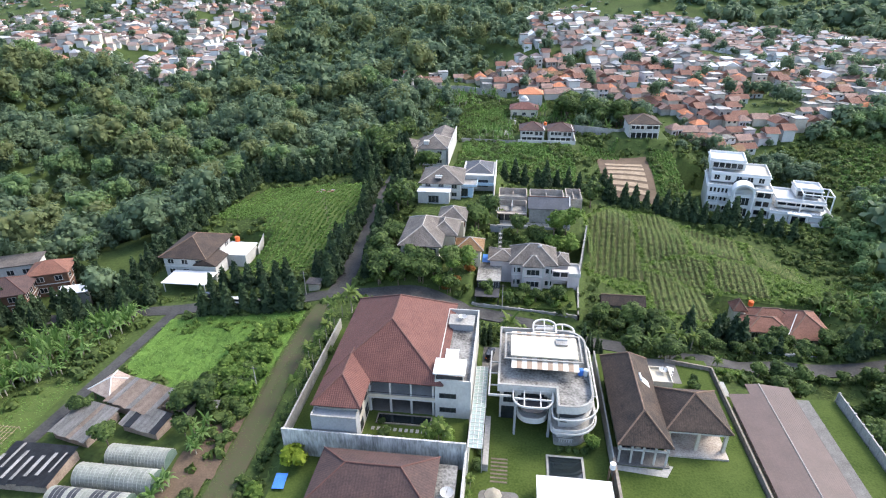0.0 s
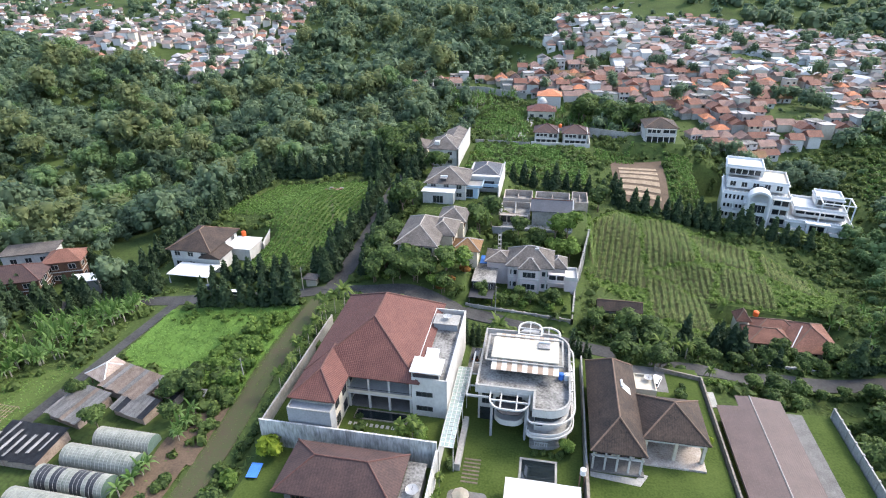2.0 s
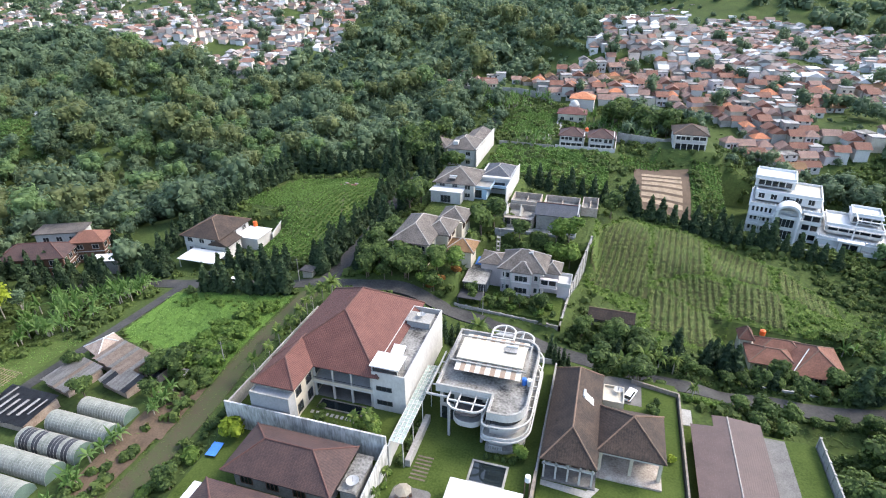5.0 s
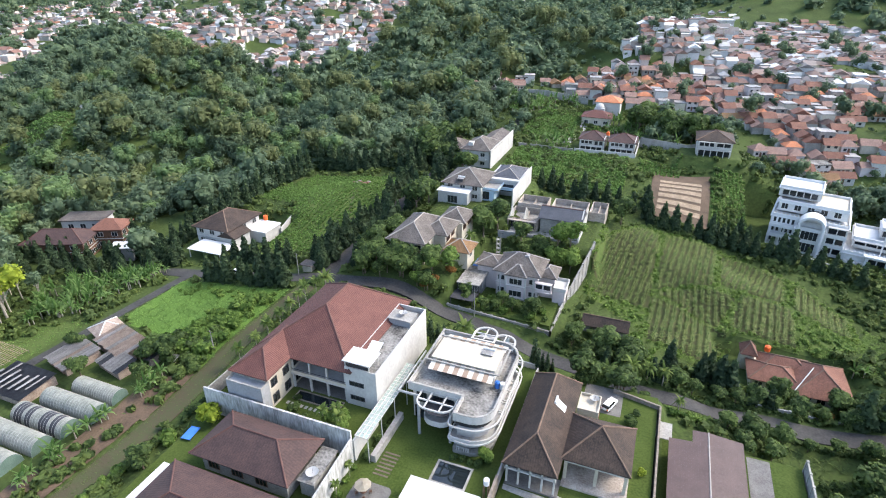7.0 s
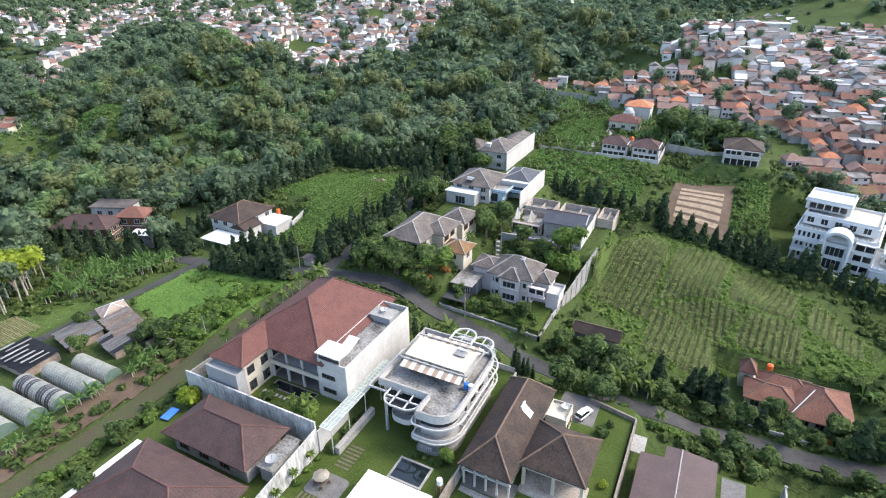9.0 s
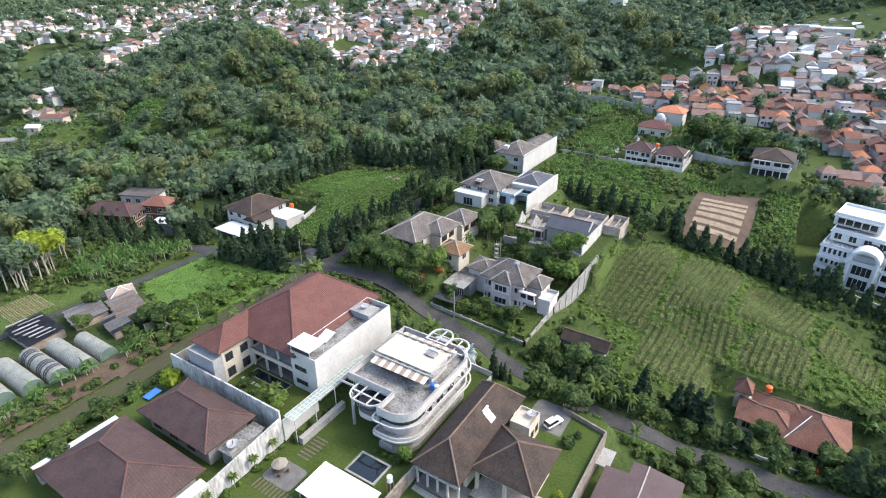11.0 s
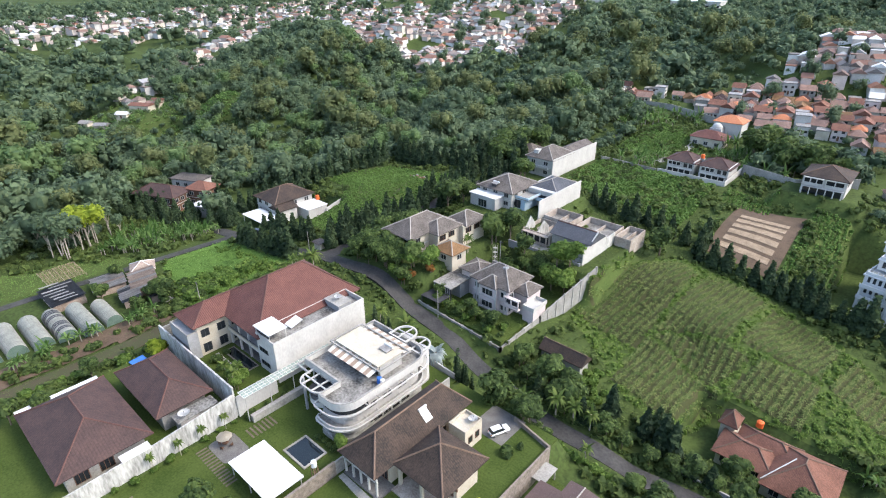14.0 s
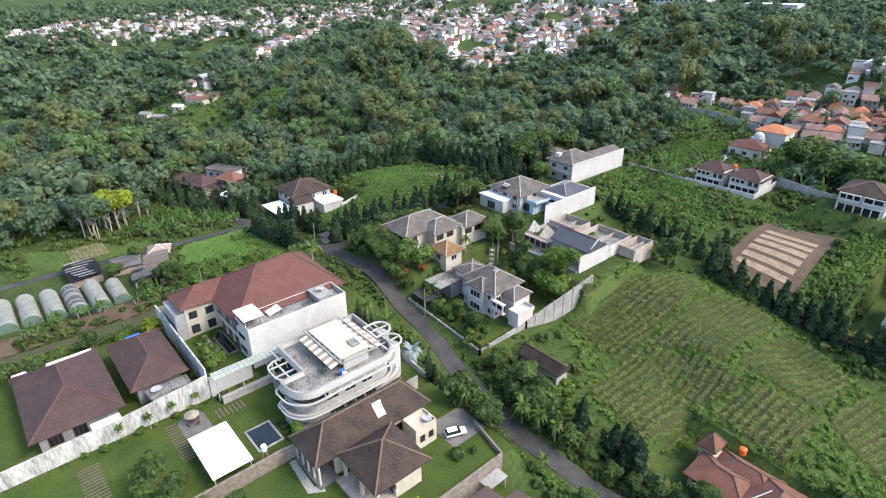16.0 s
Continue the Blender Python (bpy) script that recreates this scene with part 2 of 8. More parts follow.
M = dict(
    grass=mat("grass", (0.028, 0.042, 0.013), (0.064, 0.092, 0.026), 0.09, 0.95, 0.6, fine=14, mix=0.55, spec=0.1),
    lawn=mat("lawn", (0.030, 0.050, 0.010), (0.066, 0.090, 0.022), 0.16, 0.95, 0.5, fine=16, mix=0.5, spec=0.1),
    rough_grass=mat("rough_grass", (0.055, 0.105, 0.02), (0.115, 0.20, 0.04), 0.15, 0.95, 0.7, fine=12, mix=0.5, spec=0.1),
    soil=mat("soil", (0.06, 0.042, 0.028), (0.12, 0.084, 0.056), 0.3, 0.95, 0.7),
    track=mat("track", (0.062, 0.047, 0.030), (0.046, 0.062, 0.020), 0.3, 0.95, 0.7, fine=7, mix=0.45),
    asphalt=mat("asphalt", (0.020, 0.020, 0.021), (0.062, 0.06, 0.057), 0.22, 0.85, 0.3, fine=9, mix=0.45),
    concrete=mat("concrete", (0.18, 0.172, 0.155), (0.34, 0.33, 0.305), 0.3, 0.9, 0.3, mix=0.45),
    stained=mat("stained_concrete", (0.045, 0.042, 0.038), (0.30, 0.29, 0.265), 0.3, 0.85, 0.3, fine=7, mix=0.45),
    grey_wall=mat("grey_wall", (0.21, 0.215, 0.22), (0.29, 0.295, 0.30), 0.3, 0.9, 0.15),
    white=mat("white_paint", (0.355, 0.345, 0.325), (0.465, 0.455, 0.43), 0.25, 0.75, 0.1, fine=8, mix=0.45, stretch=(1.2, 1.2, 0.7)),
    cream=mat("cream_paint", (0.36, 0.32, 0.25), (0.48, 0.44, 0.36), 0.4, 0.75, 0.1, mix=0.4),
    pink=mat("pale_pink_paint", (0.42, 0.36, 0.35), (0.54, 0.475, 0.465), 0.4, 0.75, 0.1, mix=0.4),
    blue=mat("pale_blue_paint", (0.30, 0.41, 0.50), (0.42, 0.52, 0.60), 0.4, 0.75, 0.1, mix=0.4),
    dirty_white=mat("weathered_white_wall", (0.17, 0.17, 0.155), (0.56, 0.55, 0.52), 0.35, 0.85, 0.25, fine=5, mix=0.5, stretch=(1.6, 1.6, 0.35)),
    bright=mat("white_canopy_sheet", (0.50, 0.50, 0.49), (0.60, 0.60, 0.59), 0.6, 0.5, 0.05),
    brick=mat("red_brick", (0.14, 0.08, 0.055), (0.28, 0.16, 0.11), 0.8, 0.9, 0.5),
    raw=mat("raw_plaster", (0.20, 0.155, 0.125), (0.42, 0.38, 0.33), 0.35, 0.95, 0.4),
    stone=mat("rough_stone_wall", (0.10, 0.085, 0.07), (0.27, 0.23, 0.19), 1.2, 0.95, 0.8),
    roof_red=tiled("red_clay_tile", (0.095, 0.039, 0.032), (0.145, 0.062, 0.050), course=0.36, rib=0.4, groove=0.8, depth=0.09),
    roof_maroon=tiled("maroon_shingle", (0.040, 0.026, 0.025), (0.080, 0.047, 0.041), course=0.22, rib=0.5, groove=0.35, depth=0.03),
    roof_brown=tiled("weathered_brown_shingle", (0.019, 0.015, 0.013), (0.068, 0.045, 0.033), course=0.25, rib=0.4, groove=0.4, depth=0.04),
    roof_grey=tiled("weathered_grey_tile", (0.052, 0.044, 0.039), (0.155, 0.134, 0.118), course=0.3, rib=0.3),
    roof_slate=tiled("dark_slate_tile", (0.05, 0.054, 0.064), (0.085, 0.09, 0.104), course=0.4, rib=0.3),
    roof_ochre=tiled("ochre_clay_tile", (0.13, 0.072, 0.03), (0.24, 0.135, 0.065)),
    roof_rust=tiled("rusty_clay_tile", (0.12, 0.052, 0.036), (0.21, 0.098, 0.066)),
    metal_sheet=mat("mauve_metal_sheet", (0.068, 0.044, 0.040), (0.098, 0.066, 0.059), 0.3, 0.55, 0.1),
    ridge=mat("ridge_cap_tile", (0.07, 0.035, 0.03), (0.12, 0.06, 0.05), 0.6),
    ridge_light=mat("pale_ridge_cap", (0.24, 0.22, 0.2), (0.34, 0.31, 0.28), 0.6),
    glass=mat("dark_window_glass", (0.012, 0.015, 0.018), (0.03, 0.035, 0.04), 0.6, 0.08, 0.0, spec=0.6),
    dark=mat("dark_metal", (0.02, 0.021, 0.024), (0.05, 0.05, 0.055), 0.8, 0.6, 0.1),
    tin=mat("weathered_tin_sheet", (0.13, 0.125, 0.115), (0.36, 0.345, 0.33), 0.5, 0.6, 0.25, metal=0.2, stretch=(2.5, 0.5, 1)),
    rust=mat("rusted_sheet", (0.17, 0.12, 0.09), (0.36, 0.29, 0.24), 0.6, 0.8, 0.3),
    tarp=mat("black_tarpaulin", (0.016, 0.017, 0.02), (0.045, 0.048, 0.055), 0.7, 0.55, 0.3),
    net=mat("greenhouse_net", (0.13, 0.14, 0.115), (0.27, 0.275, 0.235), 0.5, 0.6, 0.15, fine=6),
    water=mat("dark_pool_water", (0.008, 0.012, 0.014), (0.014, 0.02, 0.022), 0.4, 0.05, 0.02, spec=0.6),
    trunk=mat("bark", (0.08, 0.06, 0.045), (0.2, 0.16, 0.12), 2.0, 0.95, 0.6),
    pale_trunk=mat("pale_bark", (0.22, 0.19, 0.15), (0.4, 0.36, 0.3), 2.0, 0.95, 0.4),
    orange=mat("orange_plastic", (0.6, 0.1, 0.02), (0.75, 0.16, 0.04), 1.0, 0.45, 0.0),
    blue_sheet=mat("blue_tarpaulin", (0.03, 0.12, 0.42), (0.06, 0.2, 0.55), 0.8, 0.5, 0.2),
    timber=mat("dark_timber", (0.07, 0.035, 0.02), (0.15, 0.08, 0.05), 1.0, 0.7, 0.3),
    slab=mat("brown_stone_slab", (0.075, 0.06, 0.045), (0.14, 0.115, 0.09), 0.6, 0.9, 0.4),
    paving=mat("grey_paving", (0.085, 0.08, 0.075), (0.165, 0.158, 0.15), 0.5, 0.9, 0.4),
    car_white=mat("white_car_paint", (0.75, 0.75, 0.75), (0.8, 0.8, 0.8), 0.5, 0.25, 0.0, spec=0.6),
    straw=mat("straw_mulch", (0.16, 0.115, 0.075), (0.33, 0.255, 0.175), 0.5, 0.95, 0.5),
    field=mat("weedy_soil", (0.045, 0.07, 0.019), (0.08, 0.11, 0.03), 0.12, 0.95, 0.6, fine=14, spec=0.1),
    bed=mat("maize_bed_soil", (0.034, 0.046, 0.016), (0.066, 0.062, 0.03), 0.4, 0.95, 0.6, fine=10, spec=0.1),
    frost_=mat("frosted_green_glass", (0.30, 0.38, 0.34), (0.42, 0.50, 0.46), 0.8, 0.2, 0.0),
    roof_town=tiled("faded_red_tile", (0.16, 0.10, 0.08), (0.30, 0.19, 0.15), groove=0.3),
    roof_orange=tiled("orange_clay_tile", (0.36, 0.13, 0.06), (0.50, 0.20, 0.10)),
    car_dark=mat("dark_car_paint", (0.02, 0.022, 0.026), (0.03, 0.032, 0.036), 0.5, 0.25, 0.0, spec=0.6),
)


def leaf(name, c1, c2, scale=0.1, island=0.5, tone=0.35):
    m = mat(name, c1, c2, scale, 0.75, 0.0, fine=10, mix=0.35, spec=0.25, island=island, random_tone=tone)
    n, l = m.node_tree.nodes, m.node_tree.links
    b, out = n["Principled BSDF"], n["Material Output"]
    thin, both = n.new("ShaderNodeBsdfTranslucent"), n.new("ShaderNodeMixShader")
    l.new(b.inputs["Base Color"].links[0].from_socket, thin.inputs["Color"])
    both.inputs["Fac"].default_value = 0.45
    l.new(b.outputs["BSDF"], both.inputs[1])
    l.new(thin.outputs["BSDF"], both.inputs[2])
    l.new(both.outputs["Shader"], out.inputs["Surface"])
    return m


M["frost"] = M.pop("frost_")
M["frost"].node_tree.nodes["Principled BSDF"].inputs["Alpha"].default_value = 0.55

M.update(
    # forest green lifted and shifted to blue: distance haze put into the leaf colour
    leaf_forest_hazy=leaf("hazy_forest_leaves", (0.060, 0.098, 0.058), (0.150, 0.205, 0.108), 0.028, 0.22, 0),
    leaf_olive=leaf("olive_leaves", (0.095, 0.122, 0.05), (0.16, 0.185, 0.075), 0.09, 0.18, 0),
    leaf_bamboo=leaf("bamboo_leaves", (0.085, 0.145, 0.055), (0.16, 0.235, 0.09), 0.09, 0.2, 0),
    leaf_mid=leaf("broad_leaves", (0.045, 0.075, 0.022), (0.105, 0.155, 0.042)),
    leaf_light=leaf("light_leaves", (0.07, 0.125, 0.022), (0.15, 0.225, 0.048)),
    leaf_lime=leaf("lime_leaves", (0.16, 0.22, 0.02), (0.30, 0.36, 0.04)),
    leaf_cypress=leaf("cypress_needles", (0.026, 0.048, 0.024), (0.06, 0.094, 0.04)),
    leaf_silver=leaf("silver_palm_fronds", (0.28, 0.33, 0.33), (0.42, 0.47, 0.46)),
    leaf_palm=leaf("palm_fronds", (0.06, 0.10, 0.02), (0.15, 0.20, 0.05)),
    leaf_banana=leaf("banana_leaves", (0.06, 0.12, 0.025), (0.16, 0.25, 0.08)),
    leaf_corn=leaf("maize_leaves", (0.08, 0.14, 0.035), (0.24, 0.275, 0.10), 0.05, 0.5, 0),
    leaf_rust=leaf("rust_coloured_leaves", (0.16, 0.08, 0.02), (0.30, 0.14, 0.04)),
    crop=leaf("vegetable_leaves", (0.075, 0.14, 0.028), (0.155, 0.255, 0.065), 0.08, 0.4, 0),
    undergrowth=leaf("undergrowth_leaves", (0.055, 0.085, 0.024), (0.115, 0.16, 0.042), 0.06, 0.25, 0),
)


# ---- builders ----
def part(name, bm, material, parent=None, label="", smooth=False):
    """One bmesh as one mesh object under a thing or a part."""
    me = bpy.data.meshes.new(name)
    bm.to_mesh(me)
    bm.free()
    me.materials.append(material)
    if smooth:
        me.polygons.foreach_set("use_smooth", [True] * len(me.polygons))
    ob = new(name, me)
    ob.parent = parent
    if label:
        ob["label"] = label
    return ob


def thing(name, x, y, z, label, category, group="", rz=0.0, kind=""):
    ob = new(name)
    ob.empty_display_size = 0.5
    ob.matrix_basis = pose(x, y, z, 0, 0, rz)
    return tagged(ob, label, category, group, kind)


def box(x0, x1, y0, y1, z0, z1, bm=None, bevel=0.0):
    bm = bm or bmesh.new()
    v = [bm.verts.new(p) for p in ((x0, y0, z0), (x1, y0, z0), (x1, y1, z0), (x0, y1, z0), (x0, y0, z1), (x1, y0, z1), (x1, y1, z1), (x0, y1, z1))]
    for f in ((0, 3, 2, 1), (4, 5, 6, 7), (0, 1, 5, 4), (1, 2, 6, 5), (2, 3, 7, 6), (3, 0, 4, 7)):
        bm.faces.new([v[i] for i in f])
    return bm


def prism(outline, z0, z1, bm=None):
    """An upright solid over an outline that runs counter-clockwise."""
    bm = bm or bmesh.new()
    lo = [bm.verts.new((x, y, z0)) for x, y in outline]
    hi = [bm.verts.new((x, y, z1)) for x, y in outline]
    bm.faces.new(lo[::-1])
    bm.faces.new(hi)
    for i in range(len(lo)):
        j = (i + 1) % len(lo)
        bm.faces.new((lo[i], lo[j], hi[j], hi[i]))
    return bm


def band(outline, width, z0, z1, bm=None, closed=True):
    """A wall of that thickness that follows an outline on its inner side."""
    bm = bm or bmesh.new()
    n = len(outline)
    inner = []
    for i in range(n):
        p = Vector(outline[i])
        a = Vector(outline[i - 1]) if closed or i else None
        c = Vector(outline[(i + 1) % n]) if closed or i < n - 1 else None
        d1 = (p - a).normalized() if a is not None else (c - p).normalized()
        d2 = (c - p).normalized() if c is not None else d1
        n1, n2 = Vector((-d1.y, d1.x)), Vector((-d2.y, d2.x))
        m = (n1 + n2).normalized()
        inner.append(p + m * (width / max(0.4, m.dot(n1))))
    rows = [[bm.verts.new((p[0], p[1], z)) for p in q] for q, z in ((outline, z0), (outline, z1), (inner, z1), (inner, z0))]
    for i in range(n if closed else n - 1):
        j = (i + 1) % n
        for k in range(4):
            a, b = rows[k], rows[(k + 1) % 4]
            bm.faces.new((a[i], a[j], b[j], b[i]))
    if not closed:
        bm.faces.new([r[0] for r in rows])
        bm.faces.new([r[-1] for r in rows][::-1])
    return bm


def rounded(x0, x1, y0, y1, r, steps=7):
    """A rectangle with corner radii r = (front left, front right, back right, back left)."""
    out = []
    for (cx, cy, sx, sy, a0), rad in zip(((x0, y0, 1, 1, 180), (x1, y0, -1, 1, 270), (x1, y1, -1, -1, 0), (x0, y1, 1, -1, 90)), r):
        if rad <= 0:
            out.append((cx, cy))
            continue
        for i in range(steps + 1):
            a = radians(a0 + 90 * i / steps)
            out.append((cx + sx * rad + rad * math.cos(a), cy + sy * rad + rad * math.sin(a)))
    return out


def tube(p, q, r, bm=None, sides=8, r2=None):
    bm = bm or bmesh.new()
    p, q = Vector(p), Vector(q)
    turn = (q - p).to_track_quat("Z", "Y")
    rings = []
    for c, rad in ((p, r), (q, r if r2 is None else r2)):
        rings.append([bm.verts.new(c + turn @ Vector((rad * math.cos(2 * math.pi * i / sides), rad * math.sin(2 * math.pi * i / sides), 0))) for i in range(sides)])
    for i in range(sides):
        j = (i + 1) % sides
        bm.faces.new((rings[0][i], rings[0][j], rings[1][j], rings[1][i]))
    bm.faces.new(rings[0][::-1])
    bm.faces.new(rings[1])
    return bm


def hip(x0, x1, y0, y1, z, h, inset0=None, inset1=None, thick=0.18, bm=None):
    """A hipped roof; its ridge runs along the longer side. Returns the bmesh and the lines of its ridge and hips."""
    bm = bm or bmesh.new()
    along_x = x1 - x0 >= y1 - y0
    half = min(x1 - x0, y1 - y0) / 2
    i0 = half if inset0 is None else inset0
    i1 = half if inset1 is None else inset1
    xm, ym = (x0 + x1) / 2, (y0 + y1) / 2
    r0, r1 = ((x0 + i0, ym), (x1 - i1, ym)) if along_x else ((xm, y0 + i0), (xm, y1 - i1))
    c = [(x0, y0), (x1, y0), (x1, y1), (x0, y1)]
    lo = [bm.verts.new((*p, z - thick)) for p in c]
    hi = [bm.verts.new((*p, z)) for p in c]
    a, b = bm.verts.new((*r0, z + h)), bm.verts.new((*r1, z + h))
    bm.faces.new(lo[::-1])
    for i in range(4):
        j = (i + 1) % 4
        bm.faces.new((lo[i], lo[j], hi[j], hi[i]))
    if along_x:
        faces = ((hi[0], hi[1], b, a), (hi[1], hi[2], b), (hi[2], hi[3], a, b), (hi[3], hi[0], a))
        ends = ((hi[0], a), (hi[3], a), (hi[1], b), (hi[2], b), (a, b))
    else:
        faces = ((hi[0], hi[1], a), (hi[1], hi[2], b, a), (hi[2], hi[3], b), (hi[3], hi[0], a, b))
        ends = ((hi[0], a), (hi[1], a), (hi[2], b), (hi[3], b), (a, b))
    for f in faces:
        bm.faces.new(f)
    return bm, [(p.co.copy(), q.co.copy()) for p, q in ends]


def gable(x0, x1, y0, y1, z, h, thick=0.18, bm=None, along_x=True):
    bm = bm or bmesh.new()
    c = [(x0, y0), (x1, y0), (x1, y1), (x0, y1)]
    lo = [bm.verts.new((*p, z - thick)) for p in c]
    hi = [bm.verts.new((*p, z)) for p in c]
    xm, ym = (x0 + x1) / 2, (y0 + y1) / 2
    r = ((x0, ym), (x1, ym)) if along_x else ((xm, y0), (xm, y1))
    a, b = (bm.verts.new((*p, z + h)) for p in r)
    bm.faces.new(lo[::-1])
    for i in range(4):
        j = (i + 1) % 4
        bm.faces.new((lo[i], lo[j], hi[j], hi[i]))
    faces = ((hi[0], hi[1], b, a), (hi[2], hi[3], a, b), (hi[1], hi[2], b), (hi[3], hi[0], a)) if along_x else ((hi[1], hi[2], b, a), (hi[3], hi[0], a, b), (hi[0], hi[1], a), (hi[2], hi[3], b))
    for f in faces:
        bm.faces.new(f)
    return bm, [(a.co.copy(), b.co.copy())]


def roof(parent, made, material, cap=None, label="", size=0.16):
    """A roof with a cap on each of its ridges and hips."""
    bm, lines = made
    top = part("roof", bm, material, parent, label)
    for p, q in lines if cap else ():
        if (q - p).length > 0.3:
            part("ridge_cap", tube(p + Vector((0, 0, 0.03)), q + Vector((0, 0, 0.03)), size, sides=6), cap, top)
    return top


SIDES = {"front": 0, "right": 90, "back": 180, "left": 270}


def window(parent, side, face, at, z, w, h, frame_mat=None, panes=2, name="window", pane_mat=None):
    """A framed window on an upright face. side: which way it looks; face: that face's x or y; at: its centre along the face; z: its sill."""
    frame_mat = frame_mat or M["white"]
    m = pose(*((at, face, z) if side in ("front", "back") else (face, at, z)), 0, 0, SIDES[side])
    f = 0.09
    bm = bmesh.new()
    box(-w / 2 - f, w / 2 + f, -0.10, 0.04, -f, 0, bm)
    box(-w / 2 - f, w / 2 + f, -0.10, 0.04, h, h + f, bm)
    for i in range(panes + 1):
        x = -w / 2 + w * i / panes
        box(x - f / 2 - (f / 2 if i == 0 else 0), x + f / 2 + (f / 2 if i == panes else 0), -0.10, 0.04, 0, h, bm)
    win = part(name, bm, frame_mat, parent)
    win.matrix_basis = m
    for i in range(panes):
        x = -w / 2 + w * i / panes
        part("pane", box(x + f / 2, x + w / panes - f / 2, -0.035, 0.02, 0.003, h - 0.003), pane_mat or M["glass"], win)
    return win


def rect(x0, x1, y0, y1):
    return [(x0, y0), (x1, y0), (x1, y1), (x0, y1)]


def polyline_ribbon(name, pts, width, lift, material, label, category, step=1.5, kind="structure"):
    """A strip of paving laid on the land along a line."""
    pts = [Vector(p) for p in pts]
    # smooth the line
    for _ in range(3):
        out = [pts[0]]
        for a, b in zip(pts, pts[1:]):
            out += [a * 0.75 + b * 0.25, a * 0.25 + b * 0.75]
        pts = out + [pts[-1]]
    fine = []
    for a, b in zip(pts, pts[1:]):
        n = max(1, int((b - a).length / step))
        fine += [a.lerp(b, i / n) for i in range(n)]
    fine.append(pts[-1])
    bm = bmesh.new()
    across = 6
    rows = []
    for i, p in enumerate(fine):
        d = (fine[min(i + 1, len(fine) - 1)] - fine[max(i - 1, 0)]).normalized()
        nrm = Vector((-d.y, d.x))
        row = []
        zs = [gz(*(p + nrm * width * (k / across - 0.5))) for k in range(across + 1)]
        for k in range(across + 1):
            q = p + nrm * width * (k / across - 0.5)
            row.append(bm.verts.new((q.x, q.y, zs[k] * 0.6 + max(zs) * 0.4 + lift)))
        lo = [bm.verts.new((*row[0].co.xy, row[0].co.z - 0.6)), bm.verts.new((*row[-1].co.xy, row[-1].co.z - 0.6))]
        rows.append([lo[0]] + row + [lo[1]])
    for a, b in zip(rows, rows[1:]):
        for k in range(len(a) - 1):
            bm.faces.new((a[k + 1], a[k], b[k], b[k + 1]))
    bmesh.ops.recalc_face_normals(bm, faces=bm.faces)
    ob = part(name, bm, material)
    return tagged(ob, label, category, kind=kind)


def inside(x, y, poly):
    """Which of the points x, y lie in the polygon."""
    hit = np.zeros(np.shape(x), bool)
    for (x0, y0), (x1, y1) in zip(poly, poly[1:] + poly[:1]):
        cross = ((y0 > y) != (y1 > y)) & (x < (x1 - x0) * (y - y0) / (y1 - y0 + 1e-12) + x0)
        hit ^= cross
    return hit


def mesh_from(name, verts, faces, material, parent=None):
    """A mesh from arrays of corners and of faces that have as many corners each."""
    me = bpy.data.meshes.new(name)
    faces = np.asarray(faces, np.int32)
    k = faces.shape[1]
    me.vertices.add(len(verts))
    me.vertices.foreach_set("co", np.asarray(verts, np.float32).ravel())
    me.loops.add(faces.size)
    me.loops.foreach_set("vertex_index", faces.ravel())
    me.polygons.add(len(faces))
    me.polygons.foreach_set("loop_start", np.arange(0, faces.size, k, dtype=np.int32))
    me.polygons.foreach_set("loop_total", np.full(len(faces), k, np.int32))
    me.update(calc_edges=True)
    me.materials.append(material)
    ob = new(name, me)
    ob.parent = parent
    return ob


def drape(name, poly, lift, material, label, category, cell=1.0, bumps=0.0, kind="stuff"):
    """A patch of ground cover that follows the land within an outline."""
    xs = np.arange(min(p[0] for p in poly), max(p[0] for p in poly) + cell, cell)
    ys = np.arange(min(p[1] for p in poly), max(p[1] for p in poly) + cell, cell)
    X, Y = np.meshgrid(xs, ys)
    Z = ground(X, Y) + lift
    rng = np.random.default_rng(len(name) + int(abs(poly[0][0])))
    Z = Z + rng.random(Z.shape) * bumps
    idx = np.arange(X.size).reshape(X.shape)
    cx, cy = (X[:-1, :-1] + X[1:, 1:]) / 2, (Y[:-1, :-1] + Y[1:, 1:]) / 2
    keep = inside(cx, cy, poly)
    q = np.stack([idx[:-1, :-1], idx[:-1, 1:], idx[1:, 1:], idx[1:, :-1]], -1)[keep]
    used, inv = np.unique(q, return_inverse=True)
    V = np.stack([X.ravel(), Y.ravel(), Z.ravel()], -1)[used]
    ob = mesh_from(name, V, inv.reshape(q.shape), material)
    return tagged(ob, label, category, kind=kind)


# ---- land and roads ----
gx = np.concatenate([np.linspace(-2600, -360, 14)[:-1], np.arange(-360, -110, 6.0), np.arange(-110, 140, 2.0), np.arange(140, 320, 6.0), np.linspace(320, 2600, 16)])
gy = np.concatenate([np.linspace(-900, 10, 12)[:-1], np.arange(10, 270, 2.0), np.arange(270, 660, 7.0), np.linspace(660, 3200, 20)])
GX, GY = np.meshgrid(gx, gy)
GZ = ground(GX, GY)
ids = np.arange(GX.size).reshape(GX.shape)
land = mesh_from("ground", np.stack([GX.ravel(), GY.ravel(), GZ.ravel()], -1), np.stack([ids[:-1, :-1], ids[:-1, 1:], ids[1:, 1:], ids[1:, :-1]], -1).reshape(-1, 4), M["grass"])
land.data.polygons.foreach_set("use_smooth", [True] * len(land.data.polygons))
tagged(land, "sloping land under grass and undergrowth", "ground", kind="structure")

